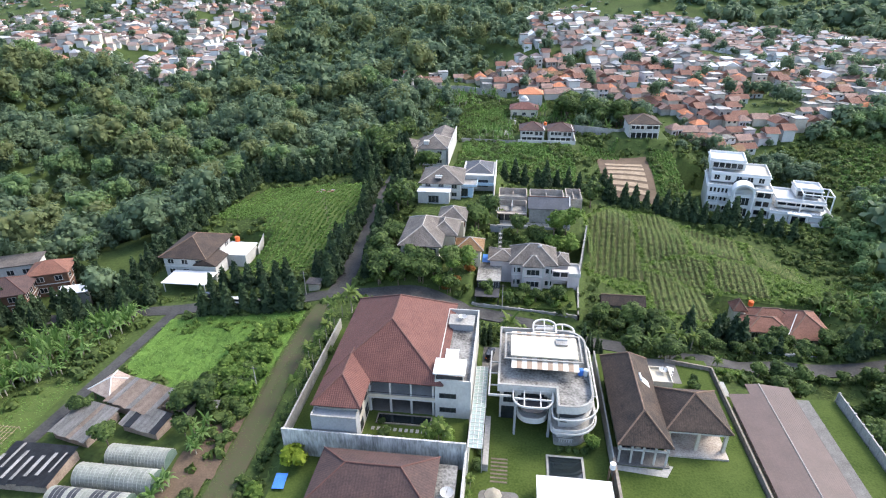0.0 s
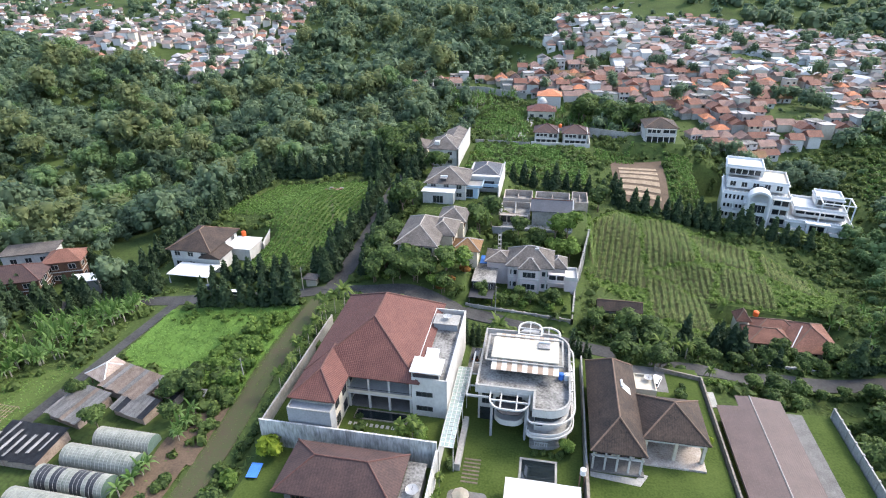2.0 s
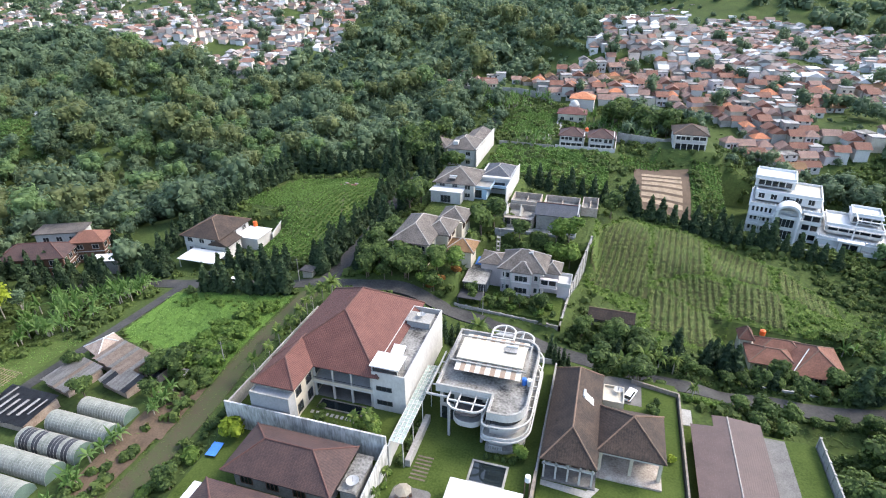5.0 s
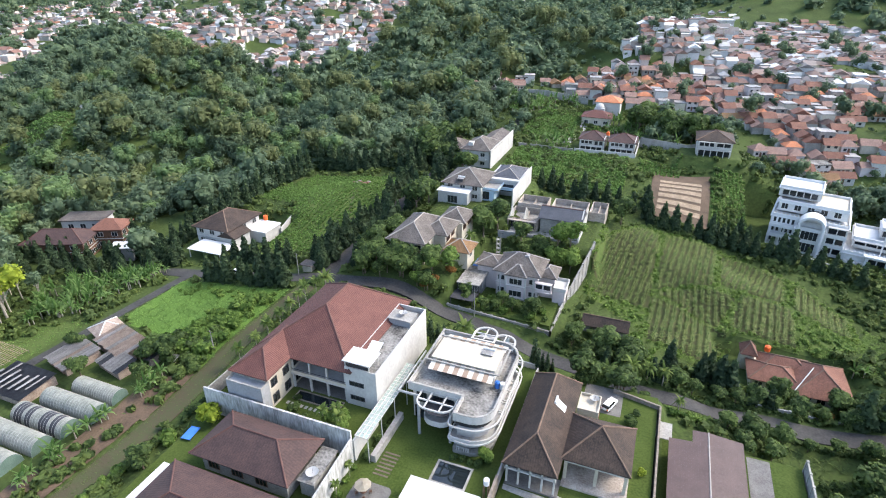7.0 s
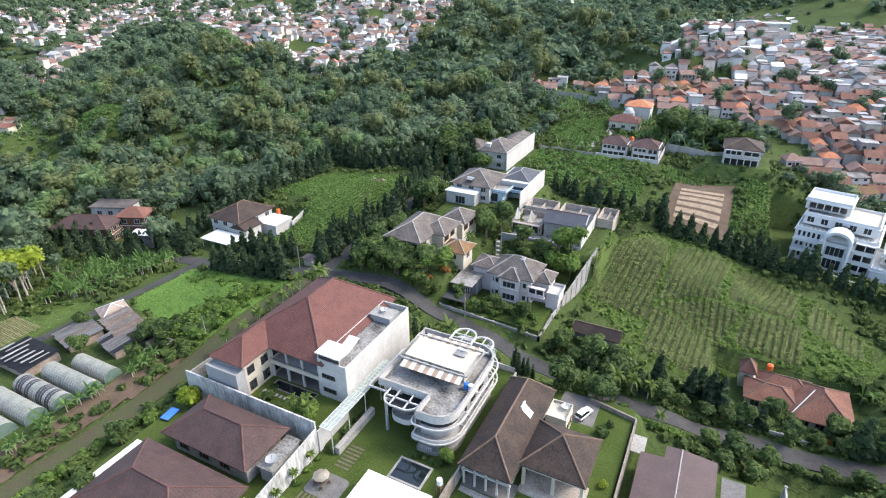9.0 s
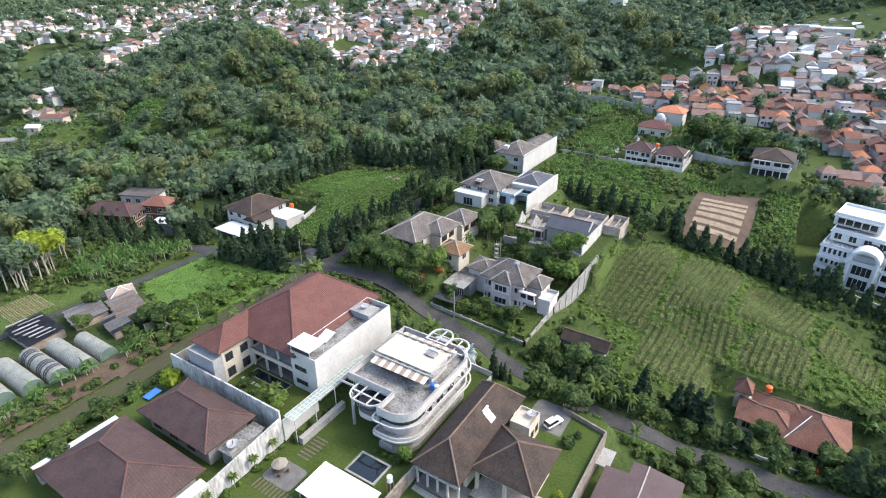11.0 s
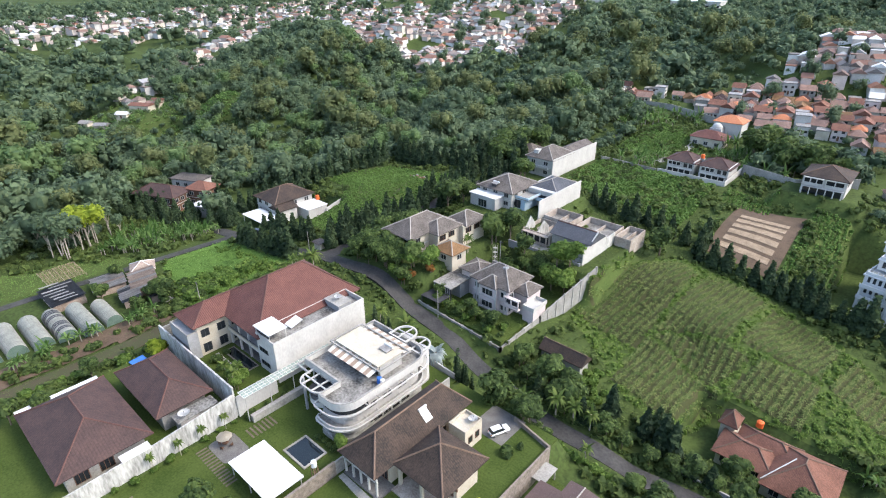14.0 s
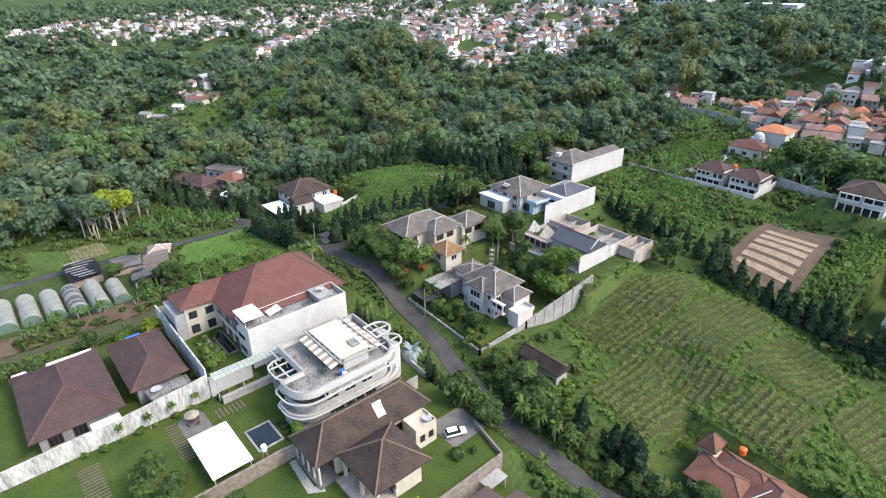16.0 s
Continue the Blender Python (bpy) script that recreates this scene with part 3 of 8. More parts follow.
polyline_ribbon("road", [(-150, 108), (-110, 112), (-88, 114), (-69, 117), (-46, 121), (-25, 123), (-8, 122.5), (10, 120.5), (24, 117), (39, 114.6), (54, 115.6), (66, 120), (80, 121), (110, 127), (170, 140)], 4.5, 0.1, M["asphalt"], "worn dark asphalt estate road with patches", "road")
polyline_ribbon("road", [(-44, 121), (-43, 130), (-43, 146), (-44, 165), (-45, 195), (-44, 225), (-40, 262), (-30, 300)], 5.0, 0.14, M["asphalt"], "narrow asphalt lane between cypress rows", "road")
polyline_ribbon("road", [(-90, 30), (-89.5, 55), (-88.5, 70), (-87, 85), (-86, 104), (-85, 113)], 2.8, 0.12, M["asphalt"], "narrow asphalt lane beside the banana grove", "road")
polyline_ribbon("dirt_track", [(-48, 20), (-47.5, 45), (-47, 62), (-46.5, 85), (-46, 104), (-45, 116)], 5.0, 0.1, M["track"], "grassy dirt track along the garden wall", "track")


def plot(x0, x1, y0, y1, z, material, label):
    ob = part("terrace", prism(rect(x0, x1, y0, y1), z - 4.5, z), material)
    return tagged(ob, label, "terrace", kind="structure")


plot(-38, -5.6, 70.9, 106.5, 3.5, M["lawn"], "level grass plot of the red-roofed villa")
plot(-38, -6.0, 25, 69.9, 1.5, M["lawn"], "level grass plot of the maroon-roofed bungalow")
plot(-4.7, 20.0, 25, 108, 0.0, M["lawn"], "smooth mown lawn of the white round-cornered villa")
plot(21.0, 45.4, 25, 108, 0.0, M["lawn"], "mown lawn of the brown-roofed pavilion house")
plot(46.4, 72, 55, 103, -4.6, M["lawn"], "lower grass plot of the long metal-roofed hall")
plot(-8, 18.8, 125.6, 155, 0.2, M["lawn"], "walled garden of the pale pink house")


# ---- the red-roofed villa ----
def red_villa():
    v = thing("villa", -20, 90, 3.5, "two-storey cream villa with a large red tiled hip roof", "house")
    v.matrix_basis = pose(0, 0, 0)
    W = M["cream"]
    part("wall", prism(rect(-31.6, -24.9, 73.3, 84.5), 3.5, 11.6), W, v)
    part("wall", prism(rect(-31.6, -12.0, 84.5, 104.6), 3.5, 11.6), W, v)
    block = part("wall", prism(rect(-12.0, -5.3, 80.2, 104.2), 2.5, 11.3), M["white"], v, "white flat-roofed side block")
    part("parapet", band(rect(-12.0, -5.3, 80.2, 104.2), 0.25, 11.3, 12.5), M["white"], block)
    part("terrace_floor", prism(rect(-11.7, -5.6, 80.5, 103.9), 11.305, 11.36), M["stained"], block)
    part("service_block", prism(rect(-32.8, -24.6, 70.95, 73.3), 3.5, 10.1), M["grey_wall"], v, "grey rendered service block with a concrete top")
    part("service_top", band(rect(-32.8, -24.6, 70.95, 73.3), 0.25, 10.1, 10.4), M["concrete"], v)
    roof(v, hip(-33.0, -10.4, 79.6, 107.4, 11.6, 6.7, 10.8, 8.0), M["roof_red"], M["ridge"], size=0.2)
    # the wing's roof, which runs back into the large one
    bm = bmesh.new()
    p = [(-33.0, 72.2, 11.6), (-24.0, 72.2, 11.6), (-24.0, 82.0, 11.6), (-28.5, 85.5, 14.4), (-33.0, 82.0, 11.6), (-28.5, 77.6, 14.4)]
    a = [bm.verts.new(q) for q in p]
    for f in ((0, 1, 5), (1, 2, 3, 5), (4, 0, 5, 3)):
        bm.faces.new([a[i] for i in f])
    lo = [bm.verts.new((*p[i][:2], 11.42)) for i in (0, 1, 2, 4)]
    bm.faces.new(lo[::-1])
    for i, j, k, q in ((0, 1, 0, 1), (1, 2, 1, 2), (4, 0, 3, 0)):
        bm.faces.new((lo[k], lo[q], a[j], a[i]))
    lines = [(Vector(p[0]), Vector(p[5])), (Vector(p[1]), Vector(p[5])), (Vector(p[5]), Vector(p[3]))]
    roof(v, (bm, lines), M["roof_red"], M["ridge"], size=0.18)
    # veranda in two storeys towards the garden
    part("balcony_slab", box(-24.9, -11.9, 80.2, 84.5, 7.0, 7.35), M["white"], v)
    part("balcony_front", box(-24.9, -12.0, 80.2, 80.4, 7.35, 7.95), M["cream"], v)
    part("veranda_back", box(-24.8, -12.1, 84.35, 84.48, 3.6, 11.5), M["glass"], v, "dark glazed veranda wall")
    for x in (-24.6, -20.6, -16.6, -12.4):
        part("column", box(x - 0.2, x + 0.2, 80.45, 80.85, 3.5, 7.0), M["white"], v)
        part("column", box(x - 0.17, x + 0.17, 80.5, 80.84, 7.35, 11.5), M["white"], v)
    part("railing", tube((-24.8, 80.3, 8.4), (-12.1, 80.3, 8.4), 0.05), M["dark"], v)
    for y in (75.0, 78.8, 82.2):
        window(v, "right", -24.9, y, 8.2, 1.7, 1.7, M["dark"])
        window(v, "right", -24.9, y, 4.3, 1.7, 2.0, M["dark"])
    window(v, "front", 80.2, -9.6, 8.4, 3.0, 0.9, M["dark"], 3)
    window(v, "front", 80.2, -9.6, 5.0, 3.0, 0.9, M["dark"], 3)
    for y in (88, 93, 98):
        window(v, "left", -31.6, y, 8.2, 1.6, 1.5, M["dark"])
    # the roof terrace: canopy, tank, gear
    can = thing("roof_canopy", -9, 83, 12.5, "white flat canopy on posts over a roof terrace", "canopy")
    can.matrix_basis = pose(0, 0, 0)
    part("sheet", box(-12.3, -6.4, 80.0, 84.6, 13.9, 14.1), M["bright"], can)
    for x, y in ((-11.9, 80.4), (-6.8, 80.4), (-11.9, 84.2), (-6.8, 84.2)):
        part("post", box(x - 0.07, x + 0.07, y - 0.07, y + 0.07, 11.36, 13.9), M["white"], can)
    part("screen", box(-11.9, -6.8, 80.55, 80.62, 12.5, 13.2), M["dark"], can)
    s = thing("solar_water_heater", -9.6, 88, 11.36, "tilted white solar panel on a concrete roof", "solar heater")
    bm = bmesh.new()
    a = [bm.verts.new(q) for q in ((-1.3, -1.5, 0.5), (1.3, -1.5, 0.5), (1.3, 1.5, 1.3), (-1.3, 1.5, 1.3))]
    b = [bm.verts.new((q.co.x, q.co.y, q.co.z - 0.12)) for q in a]
    bm.faces.new(a), bm.faces.new(b[::-1])
    for i in range(4):
        bm.faces.new((b[i], b[(i + 1) % 4], a[(i + 1) % 4], a[i]))
    part("panel", bm, M["bright"], s)
    for x in (-1.1, 1.1):
        part("leg", tube((x, -1.3, 0), (x, -1.3, 0.42), 0.05, sides=6), M["dark"], s)
        part("leg", tube((x, 1.3, 0), (x, 1.3, 1.2), 0.05, sides=6), M["dark"], s)
    k = thing("roof_plant_room", -8.6, 99.5, 11.36, "low grey plant room on the flat roof", "plant room")
    part("body", box(-2.6, 2.4, -1.8, 1.6, 0, 1.5), M["grey_wall"], k)
    part("lid", box(-2.8, 2.6, -2.0, 1.8, 1.5, 1.66), M["concrete"], k)
    d = thing("satellite_dish", -8.6, 99.5, 13.02, "shallow white satellite dish", "satellite dish")
    dish(d, 0.9)


def dish(parent, r):
    bm = bmesh.new()
    rings = []
    for k in range(5):
        a = k / 4
        rings.append([bm.verts.new((r * a * math.cos(t * math.pi / 8), r * a * math.sin(t * math.pi / 8), 0.55 + 0.3 * r * a * a)) for t in range(16)] if k else [bm.verts.new((0, 0, 0.55))])
    for t in range(16):
        bm.faces.new((rings[0][0], rings[1][t], rings[1][(t + 1) % 16]))
        for k in range(1, 4):
            bm.faces.new((rings[k][t], rings[k + 1][t], rings[k + 1][(t + 1) % 16], rings[k][(t + 1) % 16]))
    bmesh.ops.solidify(bm, geom=bm.faces[:], thickness=0.03)
    part("reflector", bm, M["bright"], parent)
    part("mast", tube((0, 0, 0), (0, 0, 0.55), 0.06), M["dark"], parent)
    part("feed_arm", tube((0, 0, 0.6), (0.1, 0.05, 0.6 + r), 0.025, sides=6), M["dark"], parent)


red_villa()


# ---- the white villa with rounded corners ----
def deco_villa():
    v = thing("villa", 0, 0, 0, "white streamlined villa with rounded corners and flat roof", "house")
    W = M["white"]
    top = [(-0.5, 84.0), (10.5, 84.0), (10.5, 79.2)] + rounded(10.5, 17.4, 79.2, 103.0, (0, 4.2, 4.2, 0))[1:] + [(-0.5, 103.0)]
    # drop the doubled first corner of the rounded part
    lower = [(0.0, 85.2), (11.0, 85.2), (11.0, 80.2)] + rounded(11.0, 16.6, 80.2, 102.0, (0, 4.0, 4.0, 0))[1:] + [(0.0, 102.0)]
    lower = [p for i, p in enumerate(lower) if p != lower[i - 1]]
    top = [p for i, p in enumerate(top) if p != top[i - 1]]
    part("wall", prism(lower, 0.0, 7.6), W, v)
    part("roof_slab", prism(top, 7.6, 8.05), M["white"], v)
    part("roof_deck", prism([(x * 0.985 + 0.13, y * 0.985 + 1.38) for x, y in top], 8.052, 8.12), M["stained"], v, "rain-stained concrete roof deck")
    part("parapet", band(top, 0.3, 8.05, 9.3), W, v)
    # ring beams that float round the corners
    ring = rounded(9.6, 18.4, 78.0, 104.0, (1.2, 5.2, 5.2, 0))
    for z in (7.0, 3.6):
        part("ring_beam", band([(9.6, 84.0)] + ring[:-1] + [(10.0, 104.0)], 0.26, z, z + 0.3, closed=False), W, v)
    part("balcony_floor", prism(rounded(9.9, 18.0, 78.4, 102.5, (0.8, 4.8, 4.8, 0)), 3.2, 3.5), M["concrete"], v)
    part("balcony_front", band(rounded(9.9, 18.0, 78.4, 102.5, (0.8, 4.8, 4.8, 0))[:-1], 0.2, 3.5, 4.4, closed=False), W, v)
    part("plinth", prism(rounded(10.4, 17.4, 79.0, 102.3, (0.6, 4.4, 4.4, 0)), -0.6, 0.9), M["concrete"], v)
    # left frame and the round pergola over the balcony
    part("beam", band([(-2.2, 96.5), (-2.2, 83.0), (2.2, 83.0)], 0.3, 7.2, 7.6, closed=False), W, v)
    for y in (86.0, 89.5, 93.0):
        part("rafter", box(-2.0, -0.45, y - 0.1, y + 0.1, 7.25, 7.5), W, v)
    per = rounded(2.4, 10.0, 79.4, 84.2, (2.6, 2.6, 0, 0))
    part("pergola_ring", band(per, 0.26, 8.0, 8.35), W, v)
    for x in (4.6, 7.6):
        part("rafter", box(x - 0.12, x + 0.12, 79.7, 84.0, 8.05, 8.35), W, v)
    part("rafter", box(2.7, 9.7, 81.6, 81.85, 8.05, 8.35), W, v)
    for x in (3.0, 9.4):
        part("column", box(x - 0.22, x + 0.22, 80.8, 81.24, 0, 8.0), M["grey_wall"], v)
    bal = rounded(3.4, 9.2, 80.6, 85.3, (2.4, 2.4, 0, 0))
    part("balcony_floor", prism(bal, 3.3, 3.6), W, v)
    part("balcony_front", band(bal, 0.18, 3.6, 4.5), W, v)
    part("canopy_glass", prism(rounded(3.5, 9.1, 80.7, 85.1, (2.3, 2.3, 0, 0)), 5.8, 5.95), M["dark"], v, "dark smoked canopy")
    # windows
    for x, w in ((1.8, 2.0), (6.3, 4.2)):
        window(v, "front", 85.2, x, 4.2, w, 2.4, M["dark"], 3)
        window(v, "front", 85.2, x, 0.2, w, 2.6, M["dark"], 3)
    window(v, "front", 80.2, 11.9, 4.7, 1.4, 1.0, W, 1)
    for y in (87, 91, 95):
        window(v, "right", 16.6, y, 4.8, 2.4, 1.2, W, 2)
        window(v, "right", 16.6, y, 1.2, 2.0, 1.2, W, 2)
    for y in (88, 93):
        window(v, "left", 0.0, y, 4.4, 2.0, 1.8, M["dark"], 2)
    # rails, slits and stains of the curved front and the long side
    for k, y in enumerate((85.0, 88.0, 91.0, 94.0, 97.0, 100.0)):
        part("strut", box(16.6, 18.3, y - 0.09, y + 0.09, 7.02, 7.22), W, v)
        part("strut", box(16.6, 18.3, y - 0.09, y + 0.09, 3.62, 3.82), W, v)
    part("recess", prism(rounded(11.05, 16.75, 80.05, 86.0, (0, 3.9, 0, 0)), 5.1, 6.7), M["glass"], v, "dark band of curved glazing")
    part("sun_shelf", prism(rounded(11.2, 17.3, 79.4, 86.5, (0, 4.2, 0, 0)), 5.75, 5.95), W, v)
    part("recess", box(16.5, 16.7, 87.2, 96.8, 0.9, 3.0), M["glass"], v, "dark glazed ground floor")
    for y in (89.4, 91.8, 94.2):
        part("pilaster", box(16.52, 16.8, y - 0.2, y + 0.2, 0.9, 3.0), W, v)
    part("recess", box(0.4, 10.6, 85.0, 85.15, 0.1, 3.1), M["glass"], v, "dark glazed garden front")
    for i in range(6):
        part("baluster", box(11.3 + i * 0.45, 11.45 + i * 0.45, 78.95, 79.05, 0.95, 1.7), W, v)
    part("handrail", box(11.2, 13.8, 78.9, 79.1, 1.7, 1.8), W, v)
    part("coping", band(top, 0.42, 9.3, 9.4), M["concrete"], v, "grey weathered parapet coping")
    # penthouse with its sheet roof and striped awnings
    pent = part("penthouse", prism(rect(2.8, 14.6, 91.2, 97.0), 8.12, 10.9), W, v)
    part("sheet_roof", box(1.8, 15.0, 90.4, 97.2, 11.2, 11.45), M["cream"], v, "weathered off-white sheet roof")
    part("roof_edge", band(rect(0.6, 15.9, 89.8, 98.6), 0.35, 10.9, 11.1), M["concrete"], v)
    for y0, y1, z0, z1 in ((88.0, 90.6, 10.3, 10.95), (100.2, 97.3, 10.3, 10.95)):
        for i in range(13):
            x0 = 2.0 + i
            bm = bmesh.new()
            a = [bm.verts.new(q) for q in ((x0, y0, z0), (x0 + 1.0, y0, z0), (x0 + 1.0, y1, z1), (x0, y1, z1))]
            b = [bm.verts.new((q.co.x, q.co.y, q.co.z - 0.05)) for q in a]
            bm.faces.new(a), bm.faces.new(b[::-1])
            for k in range(4):
                bm.faces.new((b[k], b[(k + 1) % 4], a[(k + 1) % 4], a[k]))
            bmesh.ops.recalc_face_normals(bm, faces=bm.faces)
            part("awning_strip", bm, M["rust_awning"] if i % 2 else M["pale_awning"], v)
    for i in range(5):
        window(v, "front", 91.2, 4.2 + i * 2.2, 8.4, 1.7, 1.9, M["dark"], 2)
    # round terraces at the back
    for x, z in ((9.0, 9.6), (13.0, 8.6)):
        part("ring_beam", band(rounded(x - 2.6, x + 2.6, 101.0, 106.2, (0, 0, 2.5, 2.5)), 0.35, z, z + 0.35), W, v)
        part("rafter", box(x - 0.1, x + 0.1, 101.2, 106.0, z + 0.02, z + 0.3), W, v)
        part("rafter", box(x - 2.3, x + 2.3, 103.5, 103.7, z + 0.02, z + 0.3), W, v)
        part("round_wall", prism(rounded(x - 2.3, x + 2.3, 101.6, 105.6, (0, 0, 2.2, 2.2)), 0, z - 1.2), W, v)
    s = thing("solar_water_heater", 12.0, 95.2, 11.45, "small solar water heater with a steel tank", "solar heater")
    part("panel", box(-1.2, 1.2, -0.9, 0.6, 0.25, 0.37), M["tin"], s)
    part("tank", tube((-1.2, 0.9, 0.5), (1.2, 0.9, 0.5), 0.28, sides=14), M["bright"], s)
    for x in (-1, 1):
        part("foot", box(x - 0.05, x + 0.05, -0.8, 0.9, 0, 0.25), M["dark"], s)
    for i, (x, m, nm) in enumerate(((15.6, "blue_sheet", "blue plastic water tank on the flat roof"), (16.6, "bright", "white plastic water tank on the flat roof"))):
        t = thing("water_tank", x, 90.0, 8.12, nm, "water tank")
        part("drum", tube((0, 0, 0), (0, 0, 1.3), 0.5, sides=16), M[m], t)
        part("lid", tube((0, 0, 1.3), (0, 0, 1.42), 0.3, sides=12), M[m], t)


M["rust_awning"] = mat("brown_awning_cloth", (0.24, 0.17, 0.12), (0.32, 0.24, 0.18), 0.8, 0.9, 0.1)
M["pale_awning"] = mat("pale_awning_cloth", (0.50, 0.45, 0.38), (0.62, 0.57, 0.5), 0.8, 0.9, 0.1)
deco_villa()


# ---- the brown-roofed pavilion house ----
def pavilion_house():
    v = thing("villa", 0, 0, 0, "cream bungalow under steep weathered brown shingle roofs", "house")
    part("wall", prism(rect(22.2, 29.4, 79.5, 98.8), 0, 5.2), M["cream"], v)
    part("wall", prism(rect(30.6, 40.4, 84.5, 90.0), 0, 5.2), M["cream"], v)
    part("plinth", prism(rect(21.4, 30.6, 75.6, 79.5), -0.4, 0.35), M["paving"], v)
    part("plinth", prism(rect(30.65, 41.6, 78.6, 84.5), -0.4, 0.4), M["raw"], v)
    roof(v, hip(20.9, 30.5, 75.2, 100.4, 5.3, 4.1, 4.7, 3.8), M["roof_brown"], M["ridge_brown"], size=0.17)
    roof(v, hip(30.0, 41.7, 79.6, 91.4, 5.35, 4.0), M["roof_brown"], M["ridge_brown"], size=0.17)
    for i in range(5):
        x = 21.7 + i * 2.05
        part("column", box(x - 0.16, x + 0.16, 75.9, 76.22, 0.35, 5.15), M["white"], v)
    part("beam", box(21.3, 30.2, 75.9, 76.22, 3.4, 3.75), M["white"], v)
    for x in (31.0, 36.2, 41.0):
        part("column", box(x - 0.28, x + 0.28, 80.2, 80.76, 0.4, 5.2), M["cream"], v)
    part("lintel", box(30.7, 41.3, 80.25, 80.7, 4.2, 4.6), M["white"], v)
    part("balustrade", box(31.3, 40.7, 84.2, 84.45, 2.5, 3.3), M["timber"], v)
    for x in (32.5, 35.5, 38.5):
        window(v, "front", 84.5, x, 0.6, 2.2, 2.6, M["timber"], 3)
    for x in (24.0, 27.6):
        window(v, "front", 79.5, x, 0.5, 2.4, 2.8, M["timber"], 3)
    for y in (93.0, 96.6):
        window(v, "right", 29.4, y, 1.4, 1.8, 1.8, M["timber"], 2)
    # flat-roofed side room in the yard
    part("side_room", prism(rect(30.6, 34.6, 93.5, 98.4), 0, 4.4), M["cream"], v)
    part("side_parapet", band(rect(30.6, 34.6, 93.5, 98.4), 0.2, 4.4, 5.0), M["cream"], v)
    for y in (95.0, 97.0):
        window(v, "right", 34.6, y, 1.6, 1.0, 1.4, M["timber"], 1)
    d = thing("satellite_dish", 33.4, 97.2, 4.4, "white satellite dish on a flat roof", "satellite dish")
    dish(d, 0.9)
    s = thing("solar_water_heater", 27.6, 90.2, 7.35, "white solar water heater lying on a shingle roof", "solar heater")
    s.matrix_basis = pose(27.8, 90.2, 7.45, 0, 41, 0)
    part("panel", box(-1.2, 1.3, -0.9, 0.9, 0.05, 0.18), M["bright"], s)
    part("tank", tube((-1.3, -0.95, 0.32), (-1.3, 0.95, 0.32), 0.25, sides=12), M["bright"], s)


M["ridge_brown"] = mat("brown_ridge_cap", (0.10, 0.065, 0.045), (0.17, 0.115, 0.085), 0.8)
pavilion_house()


# ---- the long metal-roofed hall ----
def long_hall():
    v = thing("hall", 0, 0, 0, "long grey hall under a low mauve metal roof", "hall")
    part("wall", prism(rect(49.4, 60.0, 62, 98.0), -4.8, -1.4), M["grey_wall"], v)
    bm = bmesh.new()
    out = [(48.0, 60.0), (61.2, 60.0), (61.2, 101.8), (52.2, 101.8), (52.2, 98.6), (48.0, 98.6)]

    def top(x):
        return -0.45 - abs(x - 55.0) * 0.09

    for xa, xb, ya, yb in ((48.0, 52.2, 60, 98.6), (52.2, 55.0, 60, 101.8), (55.0, 61.2, 60, 101.8)):
        a = [bm.verts.new((x, y, top(x))) for x, y in ((xa, ya), (xb, ya), (xb, yb), (xa, yb))]
        b = [bm.verts.new((q.co.x, q.co.y, q.co.z - 0.14)) for q in a]
        bm.faces.new(a), bm.faces.new(b[::-1])
        for k in range(4):
            bm.faces.new((b[k], b[(k + 1) % 4], a[(k + 1) % 4], a[k]))
        top_ob = part("roof_slope", bm, M["metal_sheet"], v)
        bm = bmesh.new()
    part("ridge_cap", tube((55, 60, -0.42), (55, 101.8, -0.42), 0.14, sides=6), M["ridge_light"], top_ob)
    for i in range(33):
        x = 48.35 + 0.4 * i
        if abs(x - 55) > 0.2:
            part("seam", box(x - 0.02, x + 0.02, 60.05, 98.5 if x < 52.2 else 101.7, top(x) + 0.002, top(x) + 0.03), M["metal_sheet"], top_ob)
    part("porch_roof", box(44.9, 48.6, 98.7, 103.4, -2.0, -1.85), M["concrete"], v, "pale flat porch roof")
    for x, y in ((45.2, 99.0), (45.2, 103.0), (48.3, 103.0)):
        part("post", box(x - 0.1, x + 0.1, y - 0.1, y + 0.1, -4.7, -2.0), M["concrete"], v)
    for i in range(8):
        window(v, "left", 49.4, 64 + 4.2 * i, -3.8, 1.5, 1.5, M["white"], 2)


long_hall()


